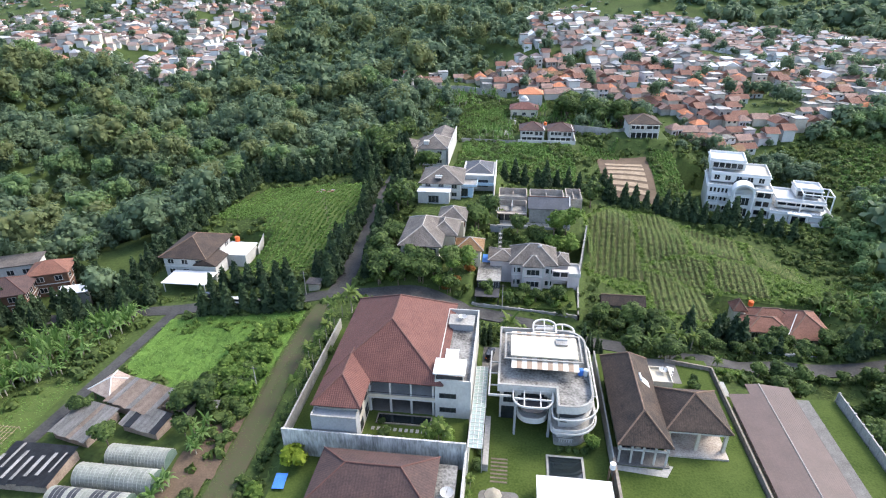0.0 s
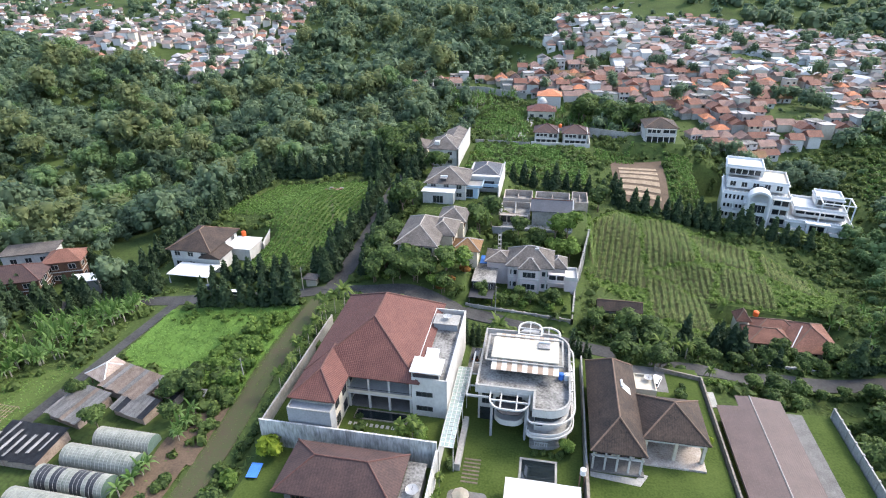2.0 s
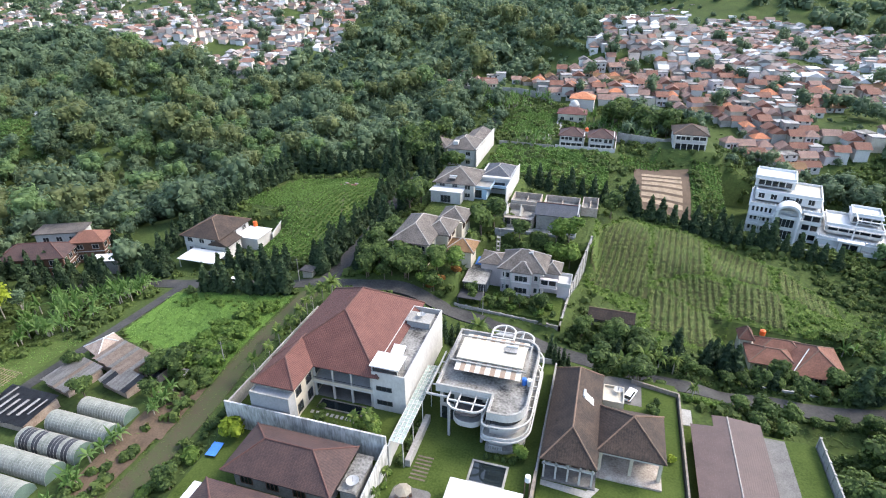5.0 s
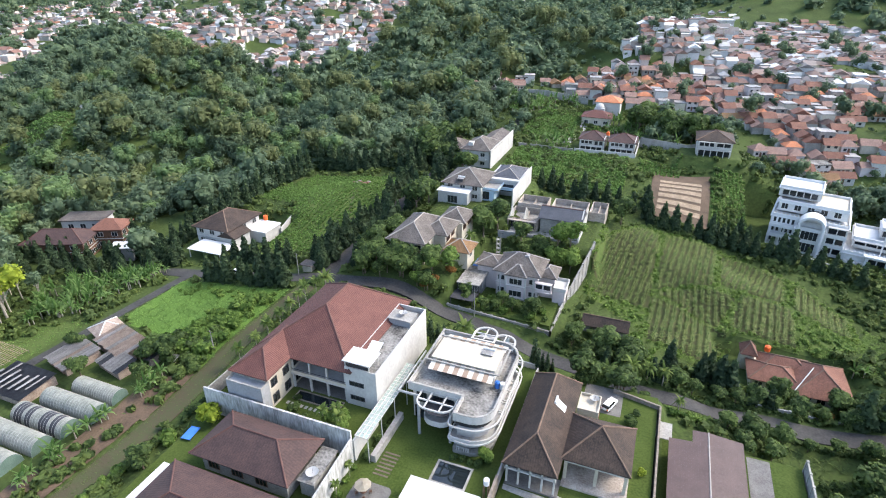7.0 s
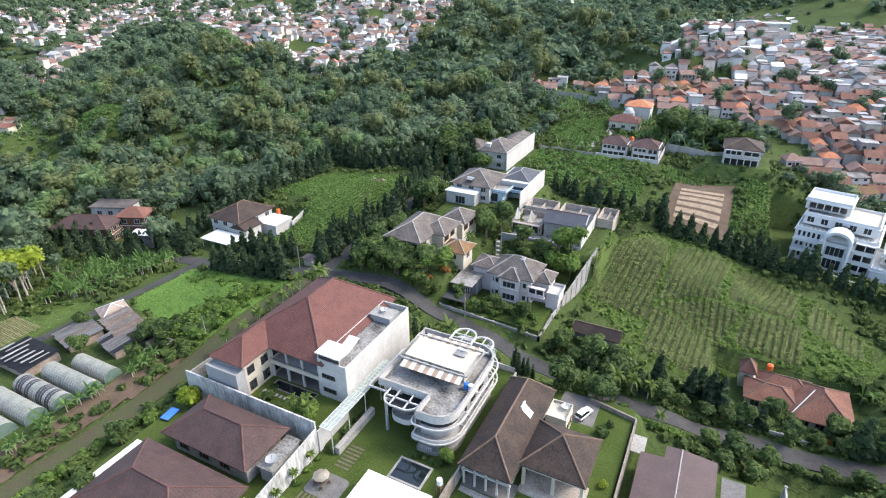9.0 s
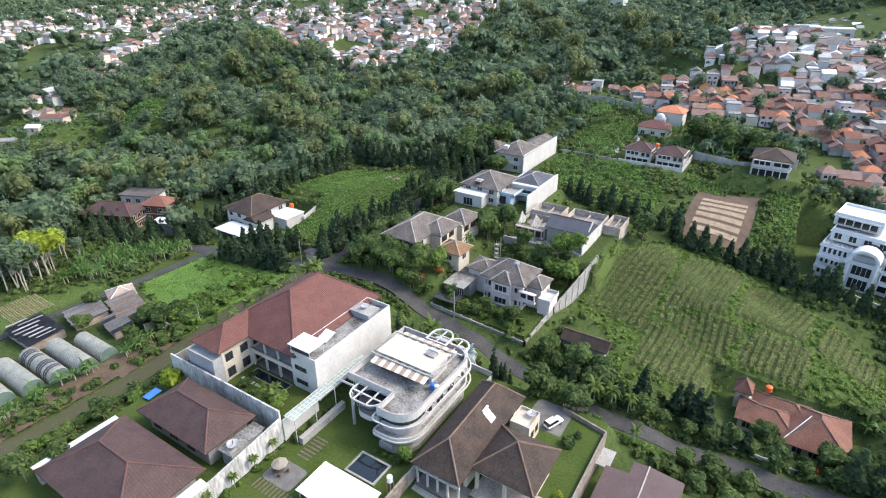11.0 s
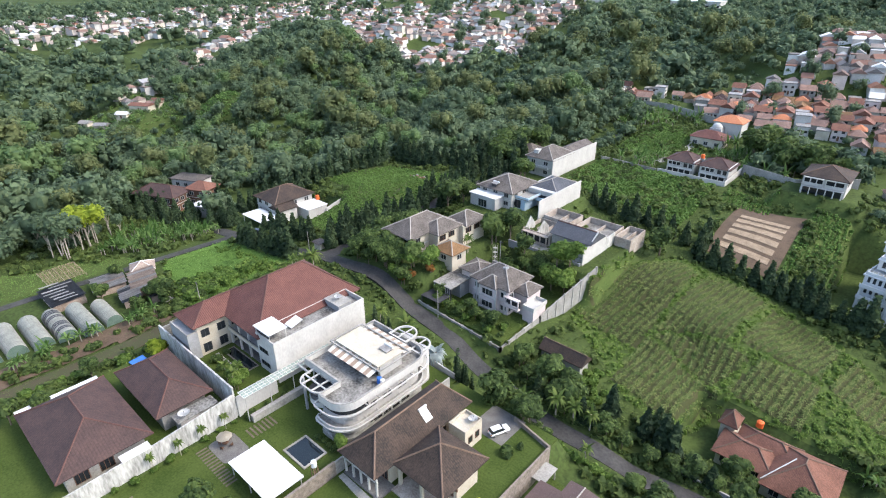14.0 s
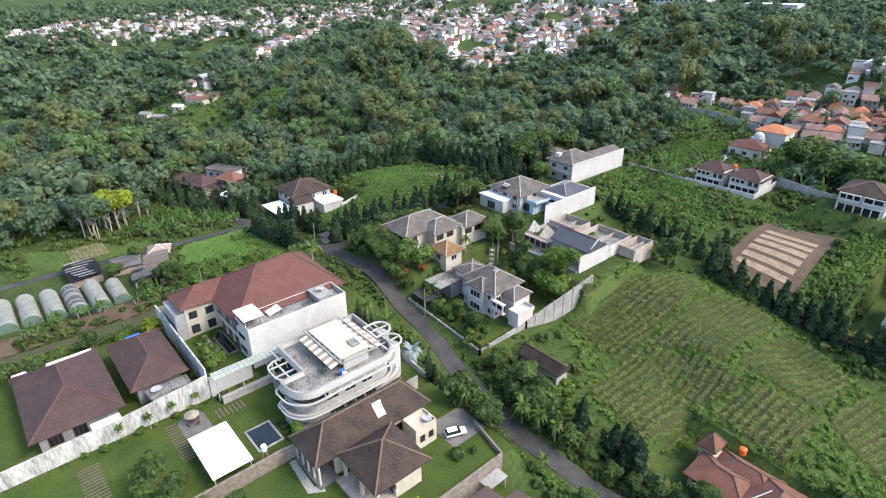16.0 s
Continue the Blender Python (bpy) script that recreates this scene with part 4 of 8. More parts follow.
# ---- the maroon-roofed bungalow in two blocks ----
def bungalow():
    v = thing("bungalow", 0, 0, 0, "bungalow in two blocks under maroon shingle hip roofs", "house")
    part("wall", prism(rect(-30.0, -8.6, 41, 54), 1.5, 5.3), M["concrete"], v)
    part("wall", prism(rect(-28.4, -10.8, 58.3, 66.8), 1.5, 5.8), M["concrete"], v)
    roof(v, hip(-31.3, -7.2, 39.6, 55.4, 5.5, 4.2), M["roof_maroon"], M["ridge"], size=0.16)
    roof(v, hip(-29.8, -9.5, 57.0, 68.2, 6.0, 3.2), M["roof_maroon"], M["ridge"], size=0.16)
    part("lean_to", box(-9.6, -6.4, 59.5, 67.5, 5.0, 5.15), M["stained"], v, "flat concrete slab with vents")
    part("lean_to_wall", prism(rect(-9.4, -6.6, 60, 67), 1.5, 5.0), M["concrete"], v)
    part("gutter", box(-33.0, -31.4, 39.8, 54.5, 5.0, 5.15), M["bright"], v, "white lean-to sheet")
    part("gutter_wall", prism(rect(-32.8, -31.6, 40, 54), 1.5, 4.98), M["concrete"], v)
    part("awning", box(-7.0, -4.9, 49.0, 54.0, 4.6, 4.72), M["bright"], v)
    for x in (-26, -21, -16):
        window(v, "front", 58.3, x, 2.6, 2.2, 1.9, M["timber"], 3)
    for y in (43.5, 47.5):
        window(v, "right", -8.6, y, 2.3, 2.2, 2.0, M["timber"], 3)
    d = thing("satellite_dish", -7.6, 61.3, 5.15, "large white satellite dish over a concrete slab", "satellite dish")
    dish(d, 1.1)


bungalow()


# ---- boundary walls ----
def wall_run(name, pts, thick, low, high, material, label, posts=0.0):
    """A garden wall along a line; low and high are heights of its foot and top at each corner."""
    ob = thing(name, 0, 0, 0, label, "wall", kind="structure")
    for (a, b), (l0, l1), (h0, h1) in zip(zip(pts, pts[1:]), zip(low, low[1:]), zip(high, high[1:])):
        d = (Vector(b) - Vector(a))
        n = Vector((-d.y, d.x)).normalized() * thick / 2
        bm = bmesh.new()
        v = []
        for p, lo, hi in ((a, l0, h0), (b, l1, h1)):
            p = Vector(p)
            v.append([bm.verts.new((*(p + s * n), z)) for s, z in ((-1, lo), (1, lo), (1, hi), (-1, hi))])
        for k in range(4):
            bm.faces.new((v[0][k], v[0][(k + 1) % 4], v[1][(k + 1) % 4], v[1][k]))
        bm.faces.new(v[0][::-1]), bm.faces.new(v[1])
        bmesh.ops.recalc_face_normals(bm, faces=bm.faces)
        part("panel", bm, material, ob)
        if posts:
            k = max(1, round(d.length / posts))
            for i in range(k + 1):
                p = Vector(a) + d * i / k
                hi, lo = h0 + (h1 - h0) * i / k, l0 + (l1 - l0) * i / k
                part("pier", box(p.x - thick * 0.8, p.x + thick * 0.8, p.y - thick * 0.8, p.y + thick * 0.8, lo, hi + 0.12), material, ob)
    return ob


wall_run("garden_wall", [(-38.2, 70.2), (-5.3, 70.2)], 0.35, (0.5, 0.5), (7.5, 7.6), M["dirty_white"], "tall white garden wall with black rain stains")
wall_run("garden_wall", [(-38.2, 70.4), (-38.2, 107)], 0.3, (0.5, 2), (6.6, 6.0), M["concrete"], "tall concrete wall beside the dirt track")
wall_run("garden_wall", [(-5.3, 70.0), (-5.3, 64), (-5.3, 55), (-5.3, 25)], 0.35, (-1, -1, -1, -1), (6.0, 5.4, 4.6, 3.6), M["dirty_white"], "long white wall with dark water stains beside the lawn")
wall_run("garden_wall", [(-5.15, 70.4), (-5.15, 79.5)], 0.3, (-1, -1), (5.2, 5.2), M["white"], "white garden wall")
wall_run("garden_wall", [(20.5, 57), (20.5, 78), (20.5, 105)], 0.3, (-1, -1, -2), (2.6, 2.8, 3.0), M["concrete"], "grey concrete boundary wall")
wall_run("garden_wall", [(20.5, 74.5), (20.5, 57)], 0.5, (-1, -1), (2.9, 2.7), M["stone"], "dark rough stone boundary wall")
wall_run("garden_wall", [(45.9, 60), (45.9, 104.5), (36.5, 106.5)], 0.35, (-5, -6, -6), (0.9, 1.0, 1.0), M["stone"], "rough brown stone retaining wall")
wall_run("garden_wall", [(72.5, 60), (72.5, 103)], 0.3, (-10, -12), (-2.4, -2.4), M["concrete"], "pale concrete boundary wall", 3.0)
wall_run("garden_wall", [(-8.2, 125.2), (19.2, 124.9), (20.2, 140), (24.0, 161)], 0.35, (-3, -5.5, -4, 1), (1.0, -0.9, 1.2, 8.2), M["concrete"], "weathered concrete garden wall with piers", 3.2)

# ---- lawn of the white villa ----
can = thing("garden_canopy", 0, 0, 0, "flat white canopy roof over a garden terrace", "canopy")
part("sheet", box(6.8, 19.3, 61.8, 69.0, 2.9, 3.05), M["bright"], can)
for x, y in ((7.3, 62.2), (7.3, 68.6), (18.8, 62.2), (18.8, 68.6), (13, 62.2), (13, 68.6)):
    part("post", box(x - 0.08, x + 0.08, y - 0.08, y + 0.08, 0, 2.9), M["white"], can)
pool = thing("pond", 0, 0, 0, "dark rectangular garden pool with a pale stone rim", "pool")
part("rim", band(rect(8.9, 15.6, 71.2, 76.4), 0.4, 0.0, 0.22), M["concrete"], pool)
part("water", box(9.3, 15.2, 71.6, 76.0, 0.004, 0.12), M["water"], pool)
pl = part("wooden_deck", prism(rounded(-2.8, 4.0, 62.2, 67.4, (1, 1, 1, 1)), 0.0, 0.06), M["paving"])
tagged(pl, "brown paved patio on a lawn", "patio", kind="structure")
u = thing("parasol", -0.3, 64.8, 0.06, "open cream garden parasol over a small table", "parasol")
bm = bmesh.new()
c = bm.verts.new((0, 0, 2.75))
rim = [bm.verts.new((1.5 * math.cos(i * math.pi / 4), 1.5 * math.sin(i * math.pi / 4), 2.15)) for i in range(8)]
for i in range(8):
    bm.faces.new((c, rim[i], rim[(i + 1) % 8]))
bmesh.ops.solidify(bm, geom=bm.faces[:], thickness=0.03)
part("canopy", bm, M["cream"], u)
part("pole", tube((0, 0, 0), (0, 0, 2.7), 0.04), M["timber"], u)
part("table", tube((0, 0, 0.68), (0, 0, 0.74), 0.6, sides=18), M["timber"], u)
for i in range(4):
    a = i * math.pi / 2 + 0.5
    ch = thing("garden_chair", -0.3 + 1.2 * math.cos(a), 64.8 + 1.2 * math.sin(a), 0.06, "dark wooden garden chair beside the parasol", "chair", "chairs round the parasol", math.degrees(a) - 90)
    part("seat", box(-0.25, 0.25, -0.25, 0.25, 0.4, 0.46), M["timber"], ch)
    part("backrest", box(-0.25, 0.25, 0.2, 0.25, 0.46, 0.9), M["timber"], ch)
    for sx in (-0.21, 0.21):
        for sy in (-0.21, 0.21):
            part("leg", box(sx - 0.025, sx + 0.025, sy - 0.025, sy + 0.025, 0, 0.4), M["timber"], ch)
# stepping slabs in the lawn
for x0, n, y0, y1 in ((-2.6, 14, 59.9, 62.1), (-1.6, 12, 44.6, 48.2)):
    for i in range(n):
        x = x0 + i * 0.84
        slab = part("stepping_slab", box(x, x + 0.36, y0, y1, -0.05, 0.05), M["slab"])
        tagged(slab, "narrow brown stone slab set in a lawn", "paving slab", "slabs in the lawn")
for i in range(7):
    y = 69.2 + i * 0.85
    slab = part("stepping_slab", box(-1.0, 2.0, y, y + 0.36, -0.05, 0.05), M["slab"])
    tagged(slab, "narrow brown stone slab set in a lawn", "paving slab", "slabs in the lawn")
# glass-roofed walkway along the wall
g = thing("glass_walkway", 0, 0, 0, "glass-roofed walkway with a white steel frame", "walkway")
for i in range(23):
    y = 71.0 + i
    part("rafter", box(-5.1, -2.5, y - 0.05, y + 0.05, 5.9, 6.0), M["white"], g)
for x in (-5.0, -4.2, -3.4, -2.6):
    part("beam", box(x - 0.05, x + 0.05, 70.9, 93.1, 6.0, 6.1), M["white"], g)
for y in (71.2, 76.5, 82, 87.5, 93):
    part("post", box(-2.68, -2.54, y - 0.07, y + 0.07, 0, 5.9), M["white"], g)
for i in range(22):
    pane = part("pane", box(-5.05, -2.55, 71.05 + i, 71.95 + i, 5.92, 5.94), M["frost"], g)
    pane.visible_shadow = False
planter = thing("planter", -2.0, 78, 0, "long low planter wall with trailing plants", "planter")
part("trough", box(-0.5, 0.5, -6.5, 5.5, 0, 1.6), M["concrete"], planter)


# ---- other houses ----
def hip_house(label, x0, x1, y0, y1, z0, ze, h, wall, tile, cap, over=1.0, rz=0.0, cols=3, storeys=2, name="house", cat="house", sides=("front", "right")):
    """A plain rendered house under a hip roof with rows of windows; made round its own middle."""
    w, d = x1 - x0, y1 - y0
    v = thing(name, (x0 + x1) / 2, (y0 + y1) / 2, z0, label, cat, rz=rz)
    H = ze - z0
    part("wall", prism(rect(-w / 2 + over, w / 2 - over, -d / 2 + over, d / 2 - over), -2.0, H), M[wall], v)
    roof(v, hip(-w / 2, w / 2, -d / 2, d / 2, H, h), M[tile], M[cap] if cap else None, size=0.16)
    sh = H / storeys
    if storeys > 1:
        part("floor_band", band(rect(-w / 2 + over - 0.12, w / 2 - over + 0.12, -d / 2 + over - 0.12, d / 2 - over + 0.12), 0.3, sh - 0.12, sh + 0.12), M["white"], v)
    for s in range(storeys):
        for i in range(cols):
            if "front" in sides:
                window(v, "front", -d / 2 + over, (i + 0.5) / cols * (w - 2 * over) - w / 2 + over, s * sh + 0.9, 1.8, 1.4, panes=2)
            if "right" in sides:
                window(v, "right", w / 2 - over, (i + 0.5) / cols * (d - 2 * over) - d / 2 + over, s * sh + 0.9, 1.8, 1.4, panes=2)
            if "left" in sides:
                window(v, "left", -w / 2 + over, (i + 0.5) / cols * (d - 2 * over) - d / 2 + over, s * sh + 0.9, 1.8, 1.4, panes=2)
    return v


def loggia(parent, face, x0, x1, z0, z1, bays, depth=1.1, post=0.16, rail=True, wall="white"):
    """An open gallery on a front face: a dark back, a slab, a parapet or rail and slim posts."""
    part("gallery_back", box(x0, x1, face - 0.06, face + 0.02, z0 + 0.05, z1 - 0.1), M["glass"], parent, "dark glazed back of a gallery")
    part("gallery_floor", box(x0 - 0.2, x1 + 0.2, face - depth, face - 0.07, z0 - 0.22, z0), M[wall], parent)
    part("lintel", box(x0 - 0.2, x1 + 0.2, face - depth, face - 0.07, z1 - 0.1, z1 + 0.15), M[wall], parent)
    for i in range(bays + 1):
        x = x0 + (x1 - x0) * i / bays
        part("post", box(x - post, x + post, face - depth + 0.02, face - depth + 0.3, z0, z1 - 0.1), M[wall], parent)
    if rail:
        part("balustrade", box(x0, x1, face - depth + 0.05, face - depth + 0.17, z0 + 0.1, z0 + 0.85), M[wall], parent)


# cream house with grey tiles
E_ = hip_house("two-storey cream house with weathered grey tile roof", -29.0, -17.0, 131.2, 150.0, 7.4, 13.8, 3.4, "cream", "roof_grey", "ridge_light", 0.9, cols=3)
roof(E_, hip(1.0, 9.5, -2.0, 8.8, 6.3, 2.6), M["roof_grey"], M["ridge_light"])
part("wall", prism(rect(1.5, 8.6, -1.2, 8.0), -2, 6.3), M["cream"], E_)
roof(E_, hip(-6.3, -0.6, -10.4, -4.0, 2.9, 0.5), M["roof_grey"], None)
roof(E_, hip(2.2, 11.0, 8.6, 18.5, 6.0, 2.6), M["roof_grey"], M["ridge_light"])
part("wall", prism(rect(3.0, 10.2, 8.0, 17.8), -2, 6.0), M["cream"], E_)
for yy in (10.4, 14.2):
    window(E_, "right", 10.2, yy, 3.6, 2.4, 1.5, M["timber"], 3)
for yy in (0.8, 4.6):
    window(E_, "right", 8.6, yy, 3.8, 2.4, 1.5, M["timber"], 3)
E2_ = hip_house("low garden pavilion with an ochre tile roof", -14.3, -6.2, 136.4, 144.0, 7.2, 10.6, 2.2, "cream", "roof_ochre", "ridge_light", 0.9, cols=1, storeys=1)

# pale pink house
F_ = hip_house("pale pink two-storey house with grey tile roof and porches", 0.8, 14.0, 135.0, 146.0, 0.3, 7.8, 3.8, "pink", "roof_grey", "ridge_light", 0.9, cols=4)
roof(F_, hip(4.6, 10.2, -2.4, 4.6, 6.2, 1.9), M["roof_grey"], M["ridge_light"])
part("wall", prism(rect(5.0, 9.6, -1.8, 4.2), -2, 6.2), M["pink"], F_)
roof(F_, hip(-3.0, 3.0, -6.4, -1.0, 7.3, 2.2), M["roof_grey"], M["ridge_light"])
part("bay", prism(rect(-2.5, 2.5, -5.9, -4.5), -2, 7.3), M["pink"], F_)
for zz in (1.0, 4.6):
    window(F_, "front", -5.9, 0.0, zz, 3.4, 1.6, panes=3)
for xx in (-2.62, 2.62, -4.6, 4.6):
    part("pilaster", box(xx - 0.22, xx + 0.22, -6.05 if abs(xx) < 3 else -4.75, -5.85 if abs(xx) < 3 else -4.55, -1, 7.2), M["white"], F_)
for zz in (0.7, 4.3):
    part("sill", box(-2.5, 2.5, -6.25, -5.92, zz - 0.25, zz - 0.05), M["white"], F_)
loggia(F_, -4.6, 5.2, 9.4, 3.5, 5.9, 2, 1.2, wall="pink")
part("screen_wall", box(-14.6, -9.0, -10.45, -10.3, 2.7, 4.5), M["dark"], F_, "dark patterned metal screen")
for i in range(9):
    part("screen_bar", box(-14.5 + i * 0.66, -14.42 + i * 0.66, -10.52, -10.46, 2.75, 4.4), M["white"], F_)
part("dormer", box(1.0, 2.2, -1.0, 0.2, 10.2, 11.0), M["grey_wall"], F_)
roof(F_, hip(-12.5, -4.5, -3.0, 5.0, 7.0, 1.6), M["roof_grey"], M["ridge_light"])
part("wall", prism(rect(-11.8, -5.4, -2.2, 4.4), -2, 7.0), M["pink"], F_)
part("flat_roof", box(-15.0, -8.6, -10.5, -0.5, 4.6, 4.85), M["stained"], F_)
part("porch_wall", prism(rect(-14.5, -9.2, -6.0, -0.8), -2, 4.6), M["grey_wall"], F_)
for x, y in ((-14.7, -10.2), (-8.9, -10.2)):
    part("post", box(x - 0.12, x + 0.12, y - 0.12, y + 0.12, -2, 4.6), M["dark"], F_)
part("carport_roof", box(-15.2, -8.8, -15.0, -10.6, 2.4, 2.55), M["dark"], F_, "dark carport roof")
for x, y in ((-15.0, -14.8), (-9.0, -14.8), (-15.0, -10.9), (-9.0, -10.9)):
    part("post", box(x - 0.1, x + 0.1, y - 0.1, y + 0.1, -2, 2.4), M["dark"], F_)
part("balcony", box(9.62, 13.0, -3.8, 2.2, 3.4, 3.65), M["white"], F_)
part("side_wing", prism(rect(9.62, 12.8, -3.6, 2.0), -2, 3.4), M["pink"], F_)
part("balcony_front", band(rect(9.62, 13.0, -3.8, 2.2), 0.15, 3.65, 4.5), M["white"], F_)
part("tarpaulin", box(-14.2, -11.9, 0.6, 5.4, 4.3, 4.4), M["blue_sheet"], F_, "blue plastic sheet over a yard")
part("yard_wall", prism(rect(-14.0, -12.0, 0.8, 5.2), -2, 4.3), M["concrete"], F_)

# pale blue house with a white side wall
G_ = hip_house("pale blue and white house with weathered grey roofs", -30.6, -15.5, 176.5, 192.5, 9.0, 14.6, 3.6, "white", "roof_grey", "ridge_light", 0.9, cols=3)
v = G_
roof(v, hip(6.5, 17.4, 3.0, 17.0, 5.4, 2.4), M["roof_slate"], M["ridge_light"])
part("wall", prism(rect(6.7, 17.6, 2.0, 17.0), -2, 5.6), M["white"], v)
part("side_wall", box(17.65, 17.95, -8.0, 18.0, -3, 6.0), M["white"], v, "tall blank white side wall")
part("garage_block", prism(rect(-7.2, 3.2, -11.5, -6.9), -2, 3.9), M["white"], v)
part("garage_roof", box(-7.6, 3.6, -11.9, -6.95, 3.9, 4.15), M["bright"], v, "white flat garage roof")
part("link", prism(rect(3.4, 10.6, -5.0, 2.0), -2, 3.6), M["blue"], v)
part("link_roof", box(3.2, 12.0, -5.4, 2.2, 3.6, 3.85), M["concrete"], v)
window(v, "front", -5.0, 6.6, 0.4, 4.5, 2.6, M["dark"], 4)
window(v, "front", 2.0, 12.4, 1.4, 6.0, 2.4, M["dark"], 5)
window(v, "front", -11.5, -2.0, 0.2, 3.4, 2.4, M["grey_wall"], 3)
part("parapet", band(rect(3.2, 12.0, -5.4, 2.2), 0.15, 3.85, 4.6), M["blue"], v, "pale blue terrace parapet")
part("eave_band", band(rect(6.3, 17.6, 1.6, 17.2), 0.3, 5.0, 5.6), M["white"], v)
part("terrace", box(6.7, 17.6, -0.5, 1.95, 2.6, 2.85), M["blue"], v)
part("terrace_front", box(6.7, 17.6, -0.5, -0.35, 2.85, 3.6), M["blue"], v)
h3_ = thing("solar_water_heater", -24.0, 178.2, 16.0, "solar water heater on a weathered tile roof", "solar heater")
part("panel", box(-1.1, 1.1, -0.7, 0.7, 0.1, 0.24), M["tin"], h3_)
part("tank", tube((-1.2, 0.9, 0.45), (1.2, 0.9, 0.45), 0.28, sides=12), M["bright"], h3_)
part("leg", box(-0.9, 0.9, -0.5, 0.6, -1.0, 0.1), M["dark"], h3_)

# unfinished house with a slate roof
S_ = thing("house", 12, 168, 6.6, "half-built concrete house with one slate gable roof", "house")
roof(S_, gable(-6.0, 7.4, -2.6, 6.2, 4.9, 2.4), M["roof_slate"], M["ridge"])
part("wall", prism(rect(-5.4, 6.8, -2.0, 5.8), -2.5, 4.8), M["concrete"], S_)
part("gable_wall", prism([(6.85, -6.0), (7.2, -6.0), (7.2, 7.0), (6.85, 7.0)], -3.5, 4.6), M["white"], S_, "white boundary gable wall")
bm = bmesh.new()
a = [bm.verts.new(p) for p in ((7.21, -2.8, 4.6), (7.21, 6.4, 4.6), (7.21, 1.8, 7.7))]
b = [bm.verts.new(p) for p in ((6.84, -2.8, 4.6), (6.84, 6.4, 4.6), (6.84, 1.8, 7.7))]
bm.faces.new(a), bm.faces.new(b[::-1])
for i in range(3):
    bm.faces.new((b[i], b[(i + 1) % 3], a[(i + 1) % 3], a[i]))
part("gable_wall", bm, M["white"], S_)
for x0, x1, y0, y1, h in ((-16, -6.2, -1.5, 8.5, 3.2), (-15.5, -6.0, 9.0, 17.0, 4.2), (-5.0, 6.5, 8.0, 20.0, 3.0), (7.4, 12.5, 12.2, 22.0, 2.8)):
    part("bare_wall", band(rect(x0, x1, y0, y1), 0.25, -2.5, h), M["raw"], S_)
    part("floor_slab", box(x0 + 0.25, x1 - 0.25, y0 + 0.25, y1 - 0.25, h - 2.2, h - 2.0), M["stained"], S_)
    part("cross_wall", box((x0 + x1) / 2 - 0.12, (x0 + x1) / 2 + 0.12, y0 + 0.25, y1 - 0.25, -2.0, h - 0.9), M["raw"], S_)
for x, y0, y1, h0, h1 in ((-15.4, -1.4, 4.0, 3.2, 6.4), (-11.0, -1.4, 5.0, 3.2, 6.0)):
    bm = bmesh.new()
    lo = [bm.verts.new(p) for p in ((x, y0, 0), (x, y1, 0), (x, y1, h0), (x, (y0 + y1) / 2, h1), (x, y0, h0))]
    hi = [bm.verts.new((p.co.x + 0.2, p.co.y, p.co.z)) for p in lo]
    bm.faces.new(lo[::-1]), bm.faces.new(hi)
    for i in range(5):
        bm.faces.new((lo[i], lo[(i + 1) % 5], hi[(i + 1) % 5], hi[i]))
    part("raw_gable", bm, M["dirty_white"], S_, "bare white gable without its roof")
part("boundary_wall", box(6.9, 7.15, 7.1, 12.6, -3.5, 3.6), M["dirty_white"], S_)
part("boundary_wall", box(7.3, 7.5, 12.7, 17.5, -3.5, 2.2), M["raw"], S_)
loggia(S_, -1.6, -15.4, -6.8, 0.2, 2.9, 4, 1.4, rail=False, wall="raw")
part("retaining_wall", box(-17.5, 6.8, -6.8, -6.4, -5.5, 0.6), M["grey_wall"], S_, "grey-blue retaining wall")
part("yard", box(-17.4, 6.8, -6.4, -2.1, -2.2, -0.1), M["concrete"], S_)
window(S_, "front", -2.0, 3.6, 1.2, 4.6, 2.2, M["dark"], 3)
for x in (-14.0, -11.5, -9.0):
    window(S_, "front", -1.5, x, 0.6, 1.6, 1.6, M["white"], 2)

# houses at the upper fields
H_ = hip_house("tall white house with a grey roof and balconies", -38.0, -25.0, 216.0, 232.0, 7.5, 14.4, 3.6, "white", "roof_grey", "ridge_light", 0.8, cols=2)
part("side_wall", box(6.2, 6.5, -8.0, 26.0, -2.5, 7.4), M["white"], H_, "long blank white side wall")
part("wall", prism(rect(-3.0, 6.2, 8.1, 26.0), -2, 5.6), M["white"], H_)
roof(H_, gable(-3.6, 6.2, 8.0, 26.4, 5.7, 2.2, along_x=False), M["roof_grey"], None)
part("balcony", box(-4.5, 4.5, -8.6, -7.25, 3.2, 3.45), M["white"], H_)
part("balcony_front", box(-4.5, 4.5, -8.6, -8.45, 3.45, 4.3), M["white"], H_)
part("dormer", prism(rect(-3.6, -1.6, -6.0, -3.8), 7.0, 9.4), M["white"], H_)
H2_ = hip_house("low house with a grey hip roof behind trees", -52, -40, 226, 238, 7.0, 11.5, 3.0, "cream", "roof_grey", None, 0.8, cols=2, storeys=1)

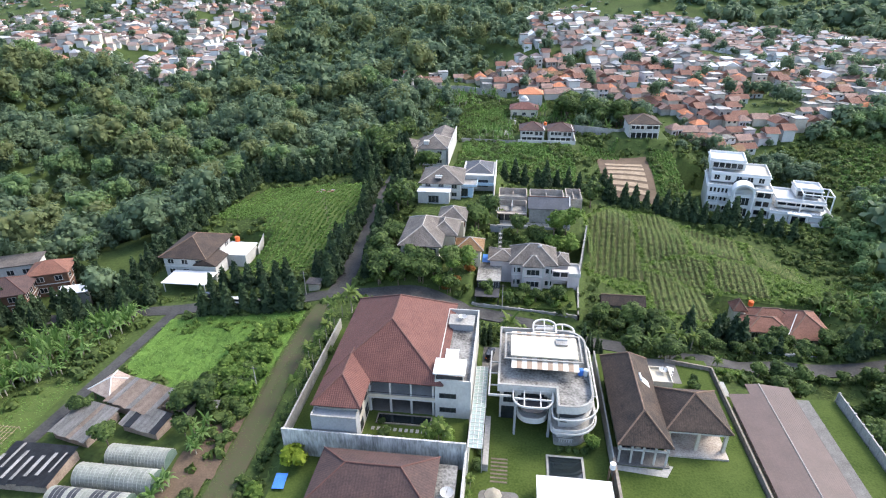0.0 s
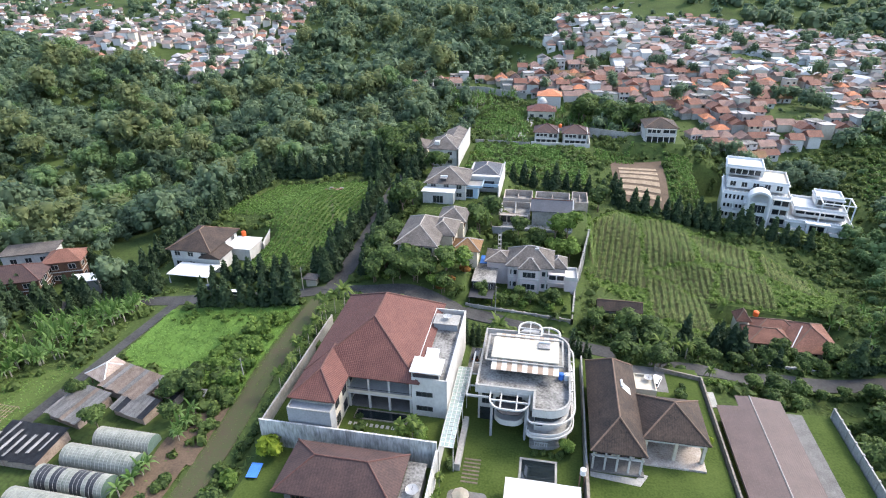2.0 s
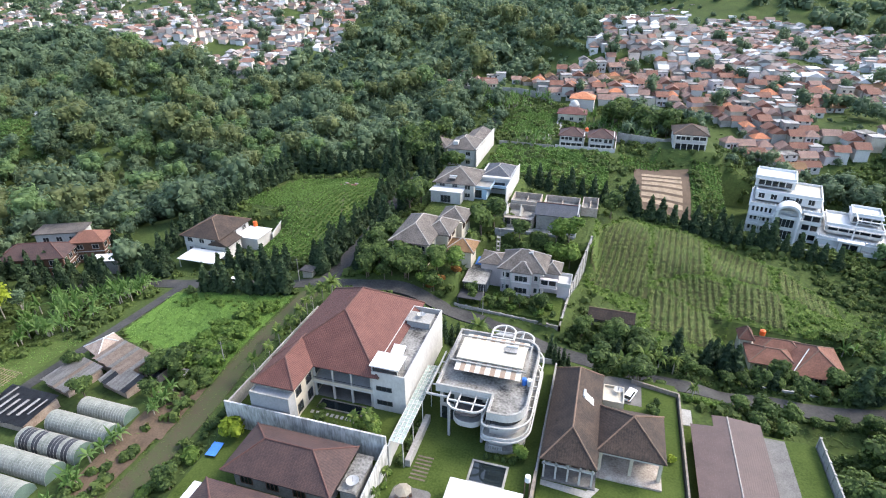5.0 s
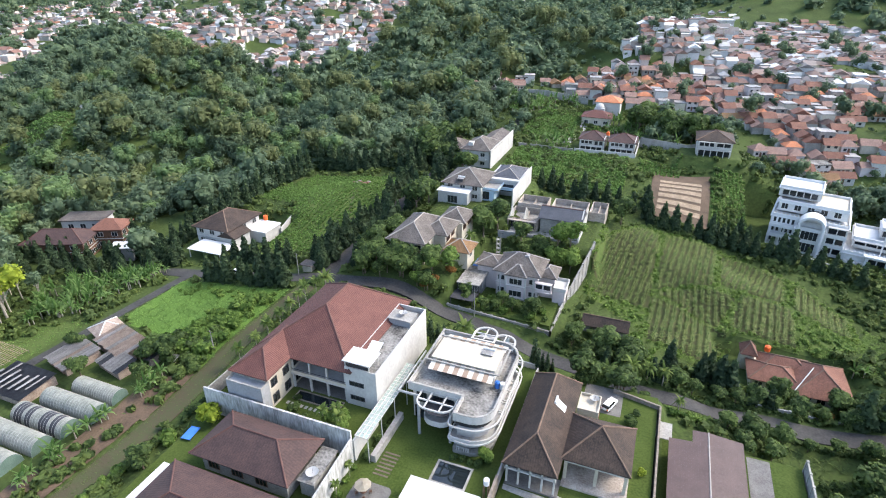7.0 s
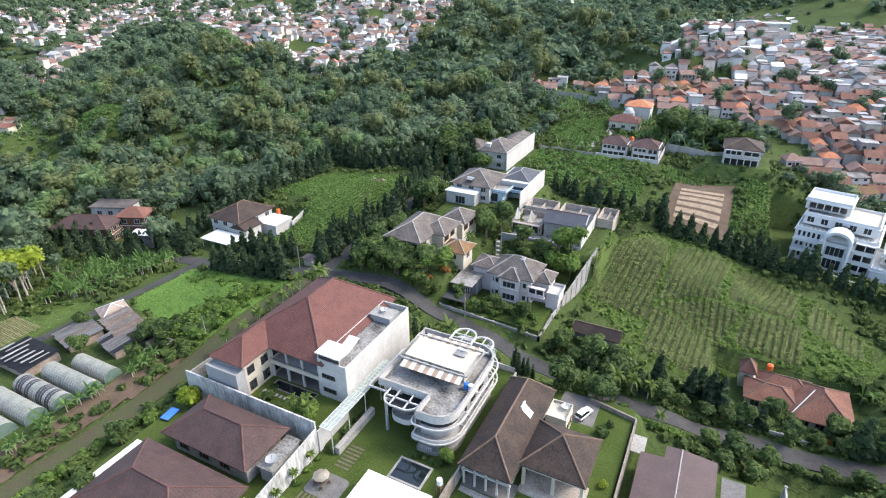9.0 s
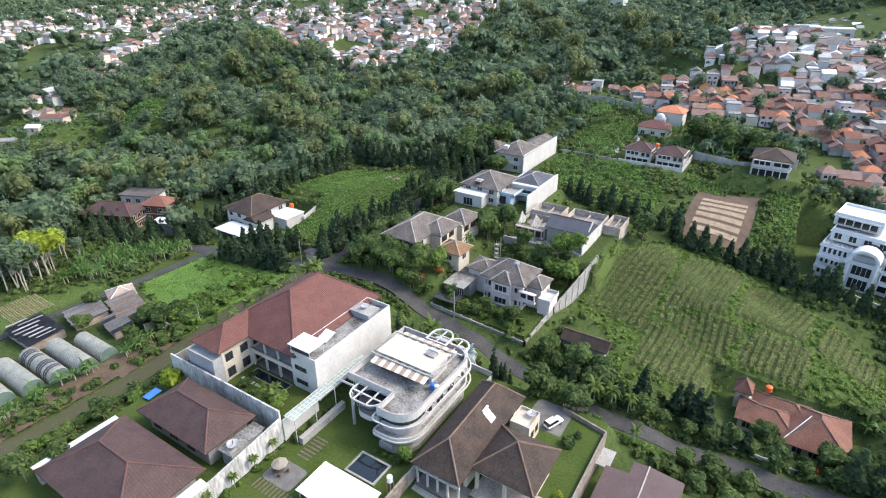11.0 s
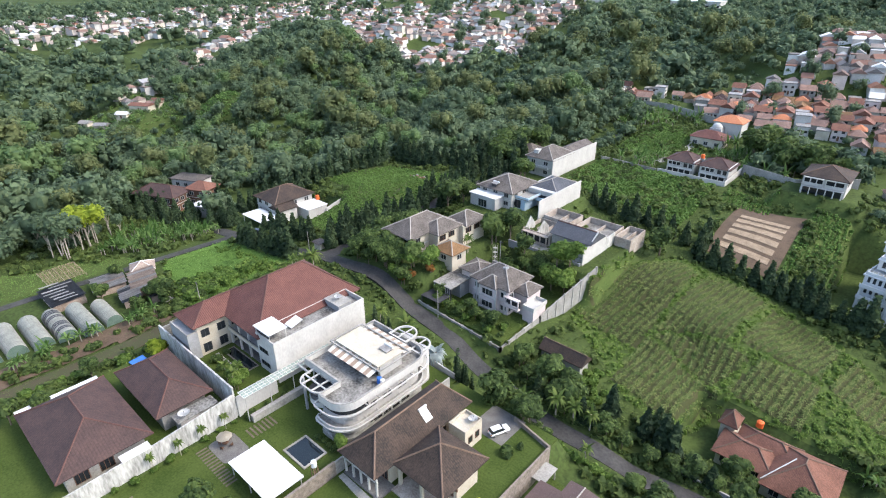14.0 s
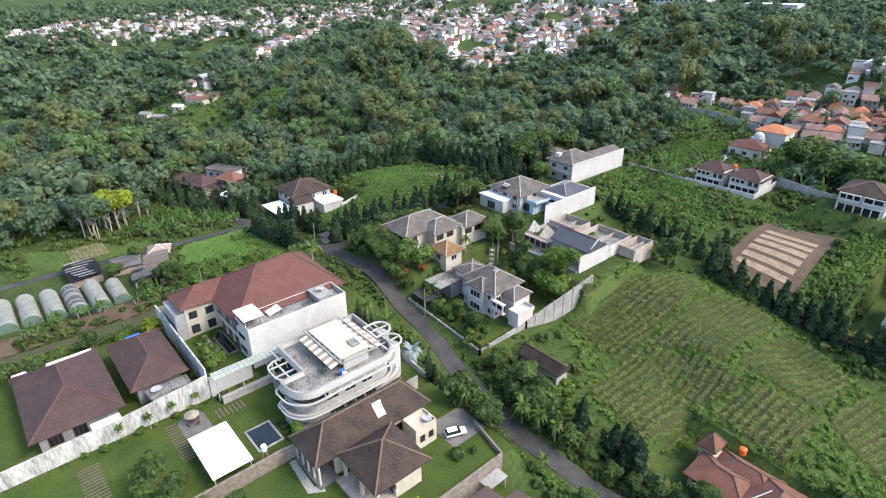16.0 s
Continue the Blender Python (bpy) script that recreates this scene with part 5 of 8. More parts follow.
I_ = hip_house("white twin house with dark brown roofs on a walled plot", 3.0, 15.0, 254.5, 266, 8.0, 12.4, 2.8, "white", "roof_maroon", "ridge", 0.8, cols=0, storeys=1)
I2_ = hip_house("white twin house with dark brown roofs on a walled plot", 15.6, 28.0, 254.5, 266, 8.0, 12.4, 2.8, "white", "roof_maroon", "ridge", 0.8, cols=0, storeys=1)
wall_run("plot_wall", [(2.6, 249.5), (28.0, 249.5), (28.2, 268)], 0.3, (5, 5, 6), (9.6, 9.6, 10.5), M["white"], "white retaining wall round a raised plot")
for h_ in (I_, I2_):
    loggia(h_, -4.95, -4.6, 0.4, 1.9, 4.1, 3, 1.0)
    loggia(h_, -4.95, -4.6, 4.6, -0.6, 1.6, 4, 1.3, rail=False)
    for xx in (2.0, 4.0):
        window(h_, "front", -4.95, xx, 2.3, 1.2, 1.4, M["dark"], 2)
    part("party_wall", box(5.1, 5.45, -5.6, 5.4, -2, 5.0), M["white"], h_)
t = thing("water_tank", 14.9, 262.0, 13.2, "orange plastic water tank between two roofs", "water tank")
part("drum", tube((0, 0, 0), (0, 0, 1.3), 0.75, sides=16), M["orange"], t)
part("lid", tube((0, 0, 1.3), (0, 0, 1.6), 0.7, sides=16, r2=0.3), M["orange"], t)
part("stand", box(-0.8, 0.8, -0.8, 0.8, -1.4, 0), M["concrete"], t)
J_ = hip_house("white two-storey house with a dark roof and open terraces", 50.4, 65.0, 253, 268, 10.5, 16.8, 3.0, "white", "roof_brown", "ridge_brown", 0.8, cols=0)
loggia(J_, -6.7, -5.9, -0.2, 3.5, 5.9, 3, 1.5)
loggia(J_, -6.7, 0.6, 5.9, 3.5, 5.9, 2, 1.2)
loggia(J_, -6.7, -5.9, 5.9, 0.2, 2.9, 5, 1.8, rail=False)
for yy in (-3.5, 1.0):
    window(J_, "right", 6.5, yy, 3.9, 1.4, 1.5, M["dark"], 2)

# house beyond the road, with a white carport
L_ = hip_house("white two-storey house with dark brown hip roof", -98.5, -84.0, 130.5, 147.5, 0.4, 6.6, 3.6, "white", "roof_brown", "ridge_brown", 0.9, cols=3)
part("carport_roof", box(-2.4, 10.2, -16.4, -9.0, 2.6, 2.8), M["bright"], L_, "white sheet carport roof")
for x, y in ((-2.0, -16.0), (9.8, -16.0), (-2.0, -9.4), (9.8, -9.4)):
    part("post", box(x - 0.1, x + 0.1, y - 0.1, y + 0.1, -0.5, 2.6), M["white"], L_)
part("flat_block", prism(rect(6.5, 14.5, 0.0, 8.0), -2, 3.6), M["white"], L_)
part("flat_roof", box(6.4, 14.8, -0.3, 8.3, 3.6, 3.8), M["bright"], L_)
roof(L_, gable(3.0, 10.0, -8.8, -1.0, 4.4, 1.8, along_x=False), M["roof_brown"], None)
part("wall", prism(rect(3.6, 9.4, -8.2, -1.4), -2, 4.4), M["white"], L_)
t = thing("water_tank", -83.0, 147.6, 4.2, "orange plastic water tank on a flat roof", "water tank")
part("drum", tube((0, 0, 0), (0, 0, 1.5), 0.7, sides=16), M["orange"], t)
part("lid", tube((0, 0, 1.5), (0, 0, 1.65), 0.4, sides=12), M["orange"], t)

# bungalow with red tiles below the maize
Mh = thing("bungalow", 0, 0, 0, "bungalow with rust-red tile roofs in a garden", "house")
roof(Mh, hip(75.6, 88.6, 133.2, 148.0, -9.8, 4.0), M["roof_rust"], M["ridge_brown"])
roof(Mh, hip(66.3, 78.2, 135.7, 144.4, -9.8, 2.3), M["roof_rust"], M["ridge_brown"])
roof(Mh, hip(69.0, 81.0, 140.6, 148.2, -9.75, 2.5), M["roof_rust"], M["ridge_brown"])
roof(Mh, hip(64.9, 68.9, 143.6, 148.4, -8.4, 2.6), M["roof_rust"], M["ridge_brown"])
part("wall", prism(rect(76.6, 87.6, 134.3, 147.0), -14, -9.9), M["cream"], Mh)
part("wall", prism(rect(67.2, 76.5, 136.6, 147.3), -14, -9.9), M["cream"], Mh)
part("wall", prism(rect(65.4, 68.3, 144.1, 147.9), -14, -8.5), M["cream"], Mh)
part("valley_gutter", tube((76.2, 134.2, -9.4), (80.4, 141.0, -6.6), 0.12, sides=6), M["bright"], Mh)
for x in (69, 72, 75):
    window(Mh, "front", 136.6, x, -12.2, 1.8, 1.5, panes=2)
for x in (79, 82, 85):
    window(Mh, "front", 134.3, x, -12.2, 1.8, 1.5, panes=2)
t = thing("water_tank", 71.9, 149.6, -13.2, "round orange water tank on a steel stand", "water tank")
for x in (-0.6, 0.6):
    for y in (-0.6, 0.6):
        part("leg", tube((x, y, -1.0), (x, y, 3.4), 0.06, sides=6), M["dark"], t)
part("drum", tube((0, 0, 3.4), (0, 0, 4.7), 0.75, sides=16), M["orange"], t)
part("lid", tube((0, 0, 4.7), (0, 0, 5.0), 0.7, sides=16, r2=0.3), M["orange"], t)

sh = thing("shed", 31.6, 133.5, -4.1, "long shed with a dark brown pitched roof", "shed")
roof(sh, gable(-5.8, 5.9, -2.2, 2.6, 2.9, 1.9), M["roof_brown"], M["ridge_brown"])
part("wall", prism(rect(-5.2, 5.3, -1.7, 2.1), -3.4, 2.8), M["concrete"], sh)
bm = bmesh.new()
for x in (-5.2, 5.29):
    a = [bm.verts.new(p) for p in ((x, -1.7, 2.75), (x, 2.1, 2.75), (x, 0.2, 4.3))]
    bm.faces.new(a)
part("gable_wall", bm, M["concrete"], sh)

# dark timber houses at the wood's edge
B1 = hip_house("dark timber house with brown-grey roof", -147, -127, 108, 119, -3.0, 3.6, 3.0, "timber", "roof_maroon", "ridge", 0.9, rz=24, cols=3, storeys=2)
B2 = hip_house("small timber house with a brown roof", -134, -123, 121, 130, -2.5, 4.4, 2.4, "timber", "roof_rust", None, 0.9, rz=24, cols=2, storeys=2)
B3 = thing("house", -143, 128, -2.5, "white house with a grey flat roof at the wood's edge", "house", rz=24)
part("wall", prism(rect(-7, 7, -3.5, 3.5), -2, 6.6), M["white"], B3)
part("roof", box(-7.6, 7.6, -4.2, 4.2, 6.6, 6.9), M["roof_grey"], B3)
for x in (-4, 0, 4):
    window(B3, "front", -3.5, x, 3.8, 1.8, 1.5)
B4 = thing("shed", -118, 120, -1.5, "low shed with a white sheet roof", "shed", rz=24)
part("roof", box(-4, 4, -2.6, 2.6, 2.6, 2.75), M["bright"], B4)
part("wall", prism(rect(-3.6, 3.6, -2.2, 2.2), -2, 2.6), M["concrete"], B4)


# ---- the white palace of terraces ----
def palace():
    v = thing("mansion", 0, 0, 0, "large white mansion of stepped terraces with arches and columns", "mansion")
    W = M["bright"]
    v.matrix_basis = pose(78, 221, -9.5, 0, 0, -13)
    tiers = [  # x0, x1, y0, y1, floor, top
        (0, 23, 0, 19, -3, 11.5), (1, 22, 4, 19, 11.5, 15.5), (0, 13, 8, 20, 15.5, 19.5), (8, 17, -3, 4, -3, 9.5),
        (23, 44, -3, 15, -5, 4.5), (25, 42, 2, 15, 4.5, 8.0), (32, 41, 6, 15, 8.0, 11.5)]
    for x0, x1, y0, y1, z0, z1 in tiers:
        part("wall", prism(rect(x0, x1, y0, y1), z0, z1 - 0.9), W, v)
        part("cornice", box(x0 - 0.4, x1 + 0.4, y0 - 0.4, y1 + 0.4, z1 - 1.2, z1 - 0.88), W, v)
        part("parapet", band(rect(x0, x1, y0, y1), 0.25, z1 - 0.88, z1), W, v)
    for z in (1.2, 5.0, 8.4):
        for x in (1.3, 2.7, 4.1, 5.5, 6.9):
            window(v, "front", 0, x, z, 0.85, 1.9, W, 1)
    for z in (0.6, 4.2, 7.7):
        loggia(v, 0, 17.4, 22.6, z, z + 2.9, 2, 2.0)
    # barrel vault behind the entrance arch
    bm = bmesh.new()
    arc = [(12.5 + 3.4 * math.cos(radians(a)), 10.6 + 3.0 * math.sin(radians(a))) for a in range(0, 181, 15)]
    near_, far_ = ([bm.verts.new((x, y, z)) for x, z in arc] for y in (1.05, 8.0))
    for k in range(len(arc) - 1):
        bm.faces.new((near_[k], near_[k + 1], far_[k + 1], far_[k]))
    bmesh.ops.recalc_face_normals(bm, faces=bm.faces)
    bmesh.ops.solidify(bm, geom=bm.faces[:], thickness=0.12)
    part("barrel_vault", bm, M["glass"], v, "dark glazed barrel vault")
    # open rooftop rooms, railings and corner urns
    loggia(v, 8, 1.0, 12.0, 16.0, 18.3, 5, 0.9, rail=False)
    loggia(v, 2, 25.6, 41.4, 4.9, 6.9, 5, 1.4)
    loggia(v, -3, 24.2, 29.0, -1.8, 1.4, 2, 1.5, rail=False)
    loggia(v, -3, 36.6, 43.2, -1.8, 1.4, 2, 1.5, rail=False)
    loggia(v, -3, 29.4, 36.0, -3.2, 3.6, 2, 1.6, rail=False)
    loggia(v, 6, 32.4, 40.6, 8.2, 10.4, 3, 0.7, rail=False)
    for x0, x1, y in ((0.2, 8.0, 0.1), (17.0, 22.8, 0.1), (23.4, 43.6, -2.9)):
        n_ = int((x1 - x0) / 1.3)
        zt = 11.5 if y > 0 else 4.5
        for k in range(n_ + 1):
            part("finial", tube((x0 + (x1 - x0) * k / n_, y, zt), (x0 + (x1 - x0) * k / n_, y, zt + 0.7), 0.2, sides=8, r2=0.07), W, v)
    part("deck", box(0.4, 22.6, 0.4, 3.9, 10.62, 10.7), M["cream"], v)
    part("deck", box(13.2, 21.8, 4.4, 18.8, 14.62, 14.7), M["cream"], v)
    part("frame", band(rect(33, 43.5, -1, 8), 0.35, 11.2, 11.5), W, v)
    for x, y in ((43.2, -0.8), (43.2, 7.7), (33.2, -0.8)):
        part("column", box(x - 0.2, x + 0.2, y - 0.2, y + 0.2, 4.0, 11.2), W, v)
    for x in (3, 7, 11, 15, 19):
        window(v, "front", 4, x, 12.3, 2.0, 1.9, W, 2)
    for x in (9, 16):
        part("column", tube((x, -4.2, -3), (x, -4.2, 10.5), 0.5, sides=14), W, v)
    for x in (30.0, 35.5):
        part("column", tube((x, -4.4, -4), (x, -4.4, 4.0), 0.45, sides=14), W, v)
    part("porch_roof", box(28.8, 36.7, -5.2, -3.0, 4.0, 4.5), W, v)
    for x0, x1, y0, z in ((0, 8, -2.2, 3.6), (17, 23, -2.2, 3.6), (0, 8, -2.2, 7.2), (17, 23, -2.2, 7.2), (24, 29, -5.0, 0.4), (37, 43.6, -5.0, 0.4)):
        part("balcony_floor", box(x0, x1, y0, 0 if y0 > -4 else -3.02, z, z + 0.25), W, v)
        part("balustrade", box(x0, x1, y0, y0 + 0.15, z + 0.25, z + 1.15), W, v)
        for k in range(3):
            xx = x0 + 0.4 + (x1 - x0 - 0.8) * k / 2
            part("column", tube((xx, y0 + 0.3, z - 3.3), (xx, y0 + 0.3, z), 0.22, sides=10), W, v)
    for k in range(6):
        part("column", tube((1.5 + k * 2.2, 8.6, 15.3), (1.5 + k * 2.2, 8.6, 18.2), 0.18, sides=8), W, v)
    part("forecourt", box(-2, 46, -12, -5.3, -5.5, -3.6), M["paving"], v)
    part("forecourt_wall", band(rect(-2, 46, -12, -5.3), 0.25, -6.5, -2.6), W, v)
    # arch over the entrance bay
    bm = bmesh.new()
    pts = [(12.5 + 4.0 * math.cos(radians(a)), 10.4 + 3.6 * math.sin(radians(a))) for a in range(0, 181, 15)]
    inn = [(12.5 + 3.2 * math.cos(radians(a)), 10.4 + 2.8 * math.sin(radians(a))) for a in range(0, 181, 15)]
    lay = [[bm.verts.new((x, y, z)) for x, z in q] for q in (pts, inn) for y in (-4.6, 1.0)]
    o0, o1, i0, i1 = lay
    for k in range(len(pts) - 1):
        for a, b in ((o0, o1), (i1, i0), (i0, o0), (o1, i1)):
            bm.faces.new((a[k], a[k + 1], b[k + 1], b[k]))
    bmesh.ops.recalc_face_normals(bm, faces=bm.faces)
    part("arch", bm, W, v)
    window(v, "front", -3, 12.5, 0.5, 5.0, 3.4, W, 4)
    window(v, "front", -3, 12.5, 5.2, 5.0, 3.2, W, 4)
    wl = wall_run("plot_wall", [(76, 213), (98, 206), (122, 208)], 0.3, (-13, -17, -17), (-7.0, -8.5, -10.0), M["white"], "white front wall of a mansion's plot")


palace()


# ---- plants ----
def cube_sphere(n=2):
    """The corners (unit sphere) and quads of a subdivided cube."""
    V, F, seen = [], [], {}
    g = np.linspace(-1, 1, n + 1)

    def at(p):
        k = tuple(np.round(p, 4))
        if k not in seen:
            seen[k] = len(V)
            V.append(np.array(p) / np.linalg.norm(p))
        return seen[k]

    for ax in range(3):
        for s in (-1, 1):
            for i in range(n):
                for j in range(n):
                    q = []
                    for a, b in ((0, 0), (1, 0), (1, 1), (0, 1)):
                        p = [0, 0, 0]
                        p[ax], p[(ax + 1) % 3], p[(ax + 2) % 3] = s, g[i + a], g[j + b]
                        q.append(at(p))
                    F.append(q if s > 0 else q[::-1])
    return np.array(V), np.array(F)


CS_V, CS_F = cube_sphere(2)
CS1 = cube_sphere(1)


def leaf_quads(rng, P, N, size, droop=0.0, long=1.4, lift=0.0):
    """A quad at each place P that faces about N, tipped towards the sky by lift."""
    n = len(P)
    N = N + rng.normal(0, 0.45, (n, 3)) + (0, 0, lift)
    N /= np.linalg.norm(N, axis=1, keepdims=True) + 1e-9
    A = np.cross(N, rng.normal(0, 1, (n, 3)))
    A /= np.linalg.norm(A, axis=1, keepdims=True) + 1e-9
    B = np.cross(N, A)
    s = (size * rng.uniform(0.6, 1.3, n))[:, None]
    A, B = A * s * 0.5, B * s * 0.5 * long
    D = np.zeros((n, 3))
    D[:, 2] = -droop * s[:, 0]
    V = np.stack([P - A * 0.6 - B, P + A * 0.6 - B, P + A + B * 0.6 + D, P - A * 0.9 + B + D], 1).reshape(-1, 3)
    return V, np.arange(n * 4).reshape(-1, 4)


def crown(seed, r, h, lobes, leaves, size, flat=0.8, core=0.82, plain=False):
    """Lobes of foliage round (0, 0, h): arrays of corners and quads."""
    rng = np.random.default_rng(seed)
    Vs, Fs, k = [], [], 0
    core_v, core_f = CS1 if plain else (CS_V, CS_F)
    C, R = [], []
    for i in range(lobes):
        a, d = rng.uniform(0, 2 * np.pi), r * (0.0 if i == 0 else rng.uniform(0.35, 0.75))
        C.append((d * np.cos(a), d * np.sin(a), h + rng.uniform(-0.35, 0.45) * r * (i > 0)))
        R.append(r * (0.72 if i == 0 else rng.uniform(0.38, 0.6)))
    C, R = np.array(C), np.array(R)
    for c, q in zip(C, R):
        v = core_v * (q * core * rng.uniform(0.8, 1.15, (len(core_v), 1))) * (1, 1, flat) + c
        Vs.append(v), Fs.append(core_f + k)
        k += len(v)
    w = rng.choice(lobes, leaves, p=R ** 2 / (R ** 2).sum())
    D = rng.normal(0, 1, (leaves, 3))
    D[:, 2] = D[:, 2] * 0.9 + 0.25
    D /= np.linalg.norm(D, axis=1, keepdims=True)
    P = C[w] + D * R[w][:, None] * rng.uniform(0.82, 1.12, (leaves, 1)) * (1, 1, flat)
    v, f = leaf_quads(rng, P, D, size, 0.15, 1.4, 0.45)
    Vs.append(v), Fs.append(f + k)
    return np.concatenate(Vs), np.concatenate(Fs)


def cone_crown(seed, r, h, z0, leaves, size, taper=0.9):
    """A dark pointed crown of sprays that reach up and out."""
    rng = np.random.default_rng(seed)
    u = 1 - np.sqrt(rng.random(leaves))
    a = rng.uniform(0, 2 * np.pi, leaves)
    wob = 1 + 0.22 * np.sin(a * 3 + u * 9 + seed) + rng.normal(0, 0.12, leaves)
    rad = r * np.minimum(1, (1 - u) ** taper * 1.02) * np.minimum(1, 0.55 + u * 4) * wob
    P = np.stack([rad * np.cos(a), rad * np.sin(a), z0 + u * h], -1)
    N = np.stack([np.cos(a), np.sin(a), np.full(leaves, 0.45)], -1)
    v, f = leaf_quads(rng, P, N, size, -0.2, 1.8)
    rings = []
    for z, q in ((0.02, 0.55), (0.15, 0.75), (0.5, 0.42), (0.8, 0.17), (0.98, 0.02)):
        rings.append([(r * q * np.cos(t), r * q * np.sin(t), z0 + z * h) for t in np.arange(8) * np.pi / 4])
    cv = np.array(rings).reshape(-1, 3)
    cf = np.array([(i * 8 + j, i * 8 + (j + 1) % 8, i * 8 + 8 + (j + 1) % 8, i * 8 + 8 + j) for i in range(4) for j in range(8)])
    return np.concatenate([cv, v]), np.concatenate([cf, f + len(cv)])


def blades(rng, n, length, width, z0, rise, droop, segs=4, spread=0.1, taper=0.25):
    """Arched leaves from one point, each a strip folded along its length."""
    Vs, Fs, k = [], [], 0
    for i in range(n):
        a = 2 * np.pi * (i + rng.uniform(-0.3, 0.3)) / n
        L, up = length * rng.uniform(0.75, 1.1), rise * rng.uniform(0.6, 1.3)
        d, s = np.array([np.cos(a), np.sin(a), 0]), np.array([-np.sin(a), np.cos(a), 0])
        for j in range(segs + 1):
            t = j / segs
            w = width * (0.5 + 0.5 * np.sin(np.pi * min(1, t * 1.15 + 0.12))) * (1 - (1 - taper) * t ** 3)
            c = d * (spread + L * t * (1 - 0.15 * t)) + np.array([0, 0, z0 + up * L * t - droop * L * t * t])
            Vs += [c - s * w / 2 + (0, 0, -0.12 * w), c, c + s * w / 2 + (0, 0, -0.12 * w)]
            if j:
                for e in (0, 1):
                    Fs.append((k + 3 * j - 3 + e, k + 3 * j - 2 + e, k + 3 * j + 1 + e, k + 3 * j + e))
        k += 3 * (segs + 1)
    return np.array(Vs), np.array(Fs)


def limbs(seed, h, r, spread, n):
    """A tapered trunk with limbs that reach into the crown."""
    rng = random.Random(seed)
    bm = tube((0, 0, -0.8), (0.05 * h * rng.uniform(-1, 1), 0.05 * h * rng.uniform(-1, 1), h * 0.65), r, sides=8, r2=r * 0.6)
    for i in range(n):
        a = 2 * math.pi * (i + rng.random() * 0.6) / n
        tube((0, 0, h * rng.uniform(0.42, 0.62)), (spread * math.cos(a), spread * math.sin(a), h * rng.uniform(0.85, 1.05)), r * 0.42, bm, 6, r * 0.15)
    return bm


KINDS = {}


def plant_kind(key, name, label, category, crowns, leaf_mat, trunk=None, trunk_mat="trunk", crown_name="crown"):
    """Builds one plant of each form, out of sight of nothing: the first ones are placed, the rest copied."""
    KINDS[key] = dict(name=name, label=label, category=category, crowns=crowns, mat=leaf_mat, trunk=trunk, trunk_mat=trunk_mat, crown_name=crown_name, made={}, n=0)


def plant(key, x, y, s=1.0, z=None, group=""):
    k = KINDS[key]
    i = k["n"] % len(k["crowns"])
    k["n"] += 1
    m = pose(x, y, gz(x, y) if z is None else z, 0, 0, (k["n"] * 137.5) % 360)
    if i not in k["made"]:
        ob = thing(k["name"], 0, 0, 0, k["label"], k["category"], group or k["name"].replace("_", " ") + "s")
        v, f = k["crowns"][i]
        mesh_from(k["crown_name"], v, f, M[k["mat"]], ob)
        if k["trunk"]:
            part("trunk", k["trunk"](i), M[k["trunk_mat"]], ob)
        ob.matrix_basis = m
        ob.scale = (s, s, s)
        k["made"][i] = ob
        return ob
    src = k["made"][i]
    ob = copy_thing(src, m)
    ob.scale = (s, s, s)
    return ob


plant_kind("broad", "tree", "broad-crowned leafy green tree", "tree", [crown(11 + i, 3.2, 5.6, 7, 640, 0.64) for i in range(4)], "leaf_mid", lambda i: limbs(i, 5.2, 0.24, 2.0, 5))
plant_kind("light", "tree", "feathery light green tree", "tree", [crown(31 + i, 3.0, 5.4, 9, 800, 0.6, 0.9, 0.55) for i in range(2)], "leaf_light", lambda i: limbs(i + 9, 5.2, 0.2, 2.0, 6))
plant_kind("lime", "tree", "tree with bright yellow-green foliage", "tree", [crown(41 + i, 4.2, 9.5, 9, 1100, 0.6) for i in range(2)], "leaf_lime", lambda i: limbs(i + 19, 9.0, 0.3, 2.8, 6), "pale_trunk")
plant_kind("cypress", "cypress", "dark green pointed cypress", "tree", [cone_crown(51 + i, 1.55 + 0.14 * i, 8.2 + 0.4 * i, 0.3, 420, 0.72) for i in range(5)], "leaf_cypress", lambda i: tube((0, 0, -0.8), (0, 0, 3.0), 0.16, r2=0.08))
plant_kind("column", "column_cypress", "slim columnar dark cypress", "tree", [cone_crown(61 + i, 0.75, 8.0, 0.1, 380, 0.4, 0.5) for i in range(2)], "leaf_cypress", lambda i: tube((0, 0, -0.8), (0, 0, 3.0), 0.1, r2=0.05))


def palm_crown(seed, n, length, width, z):
    rng = np.random.default_rng(seed)
    a = blades(rng, n, length, width, z, 0.7, 1.15, 5, taper=0.1)
    b = blades(rng, n // 2, length * 0.8, width, z, 1.5, 1.0, 5, taper=0.1)
    return np.concatenate([a[0], b[0]]), np.concatenate([a[1], b[1] + len(a[0])])


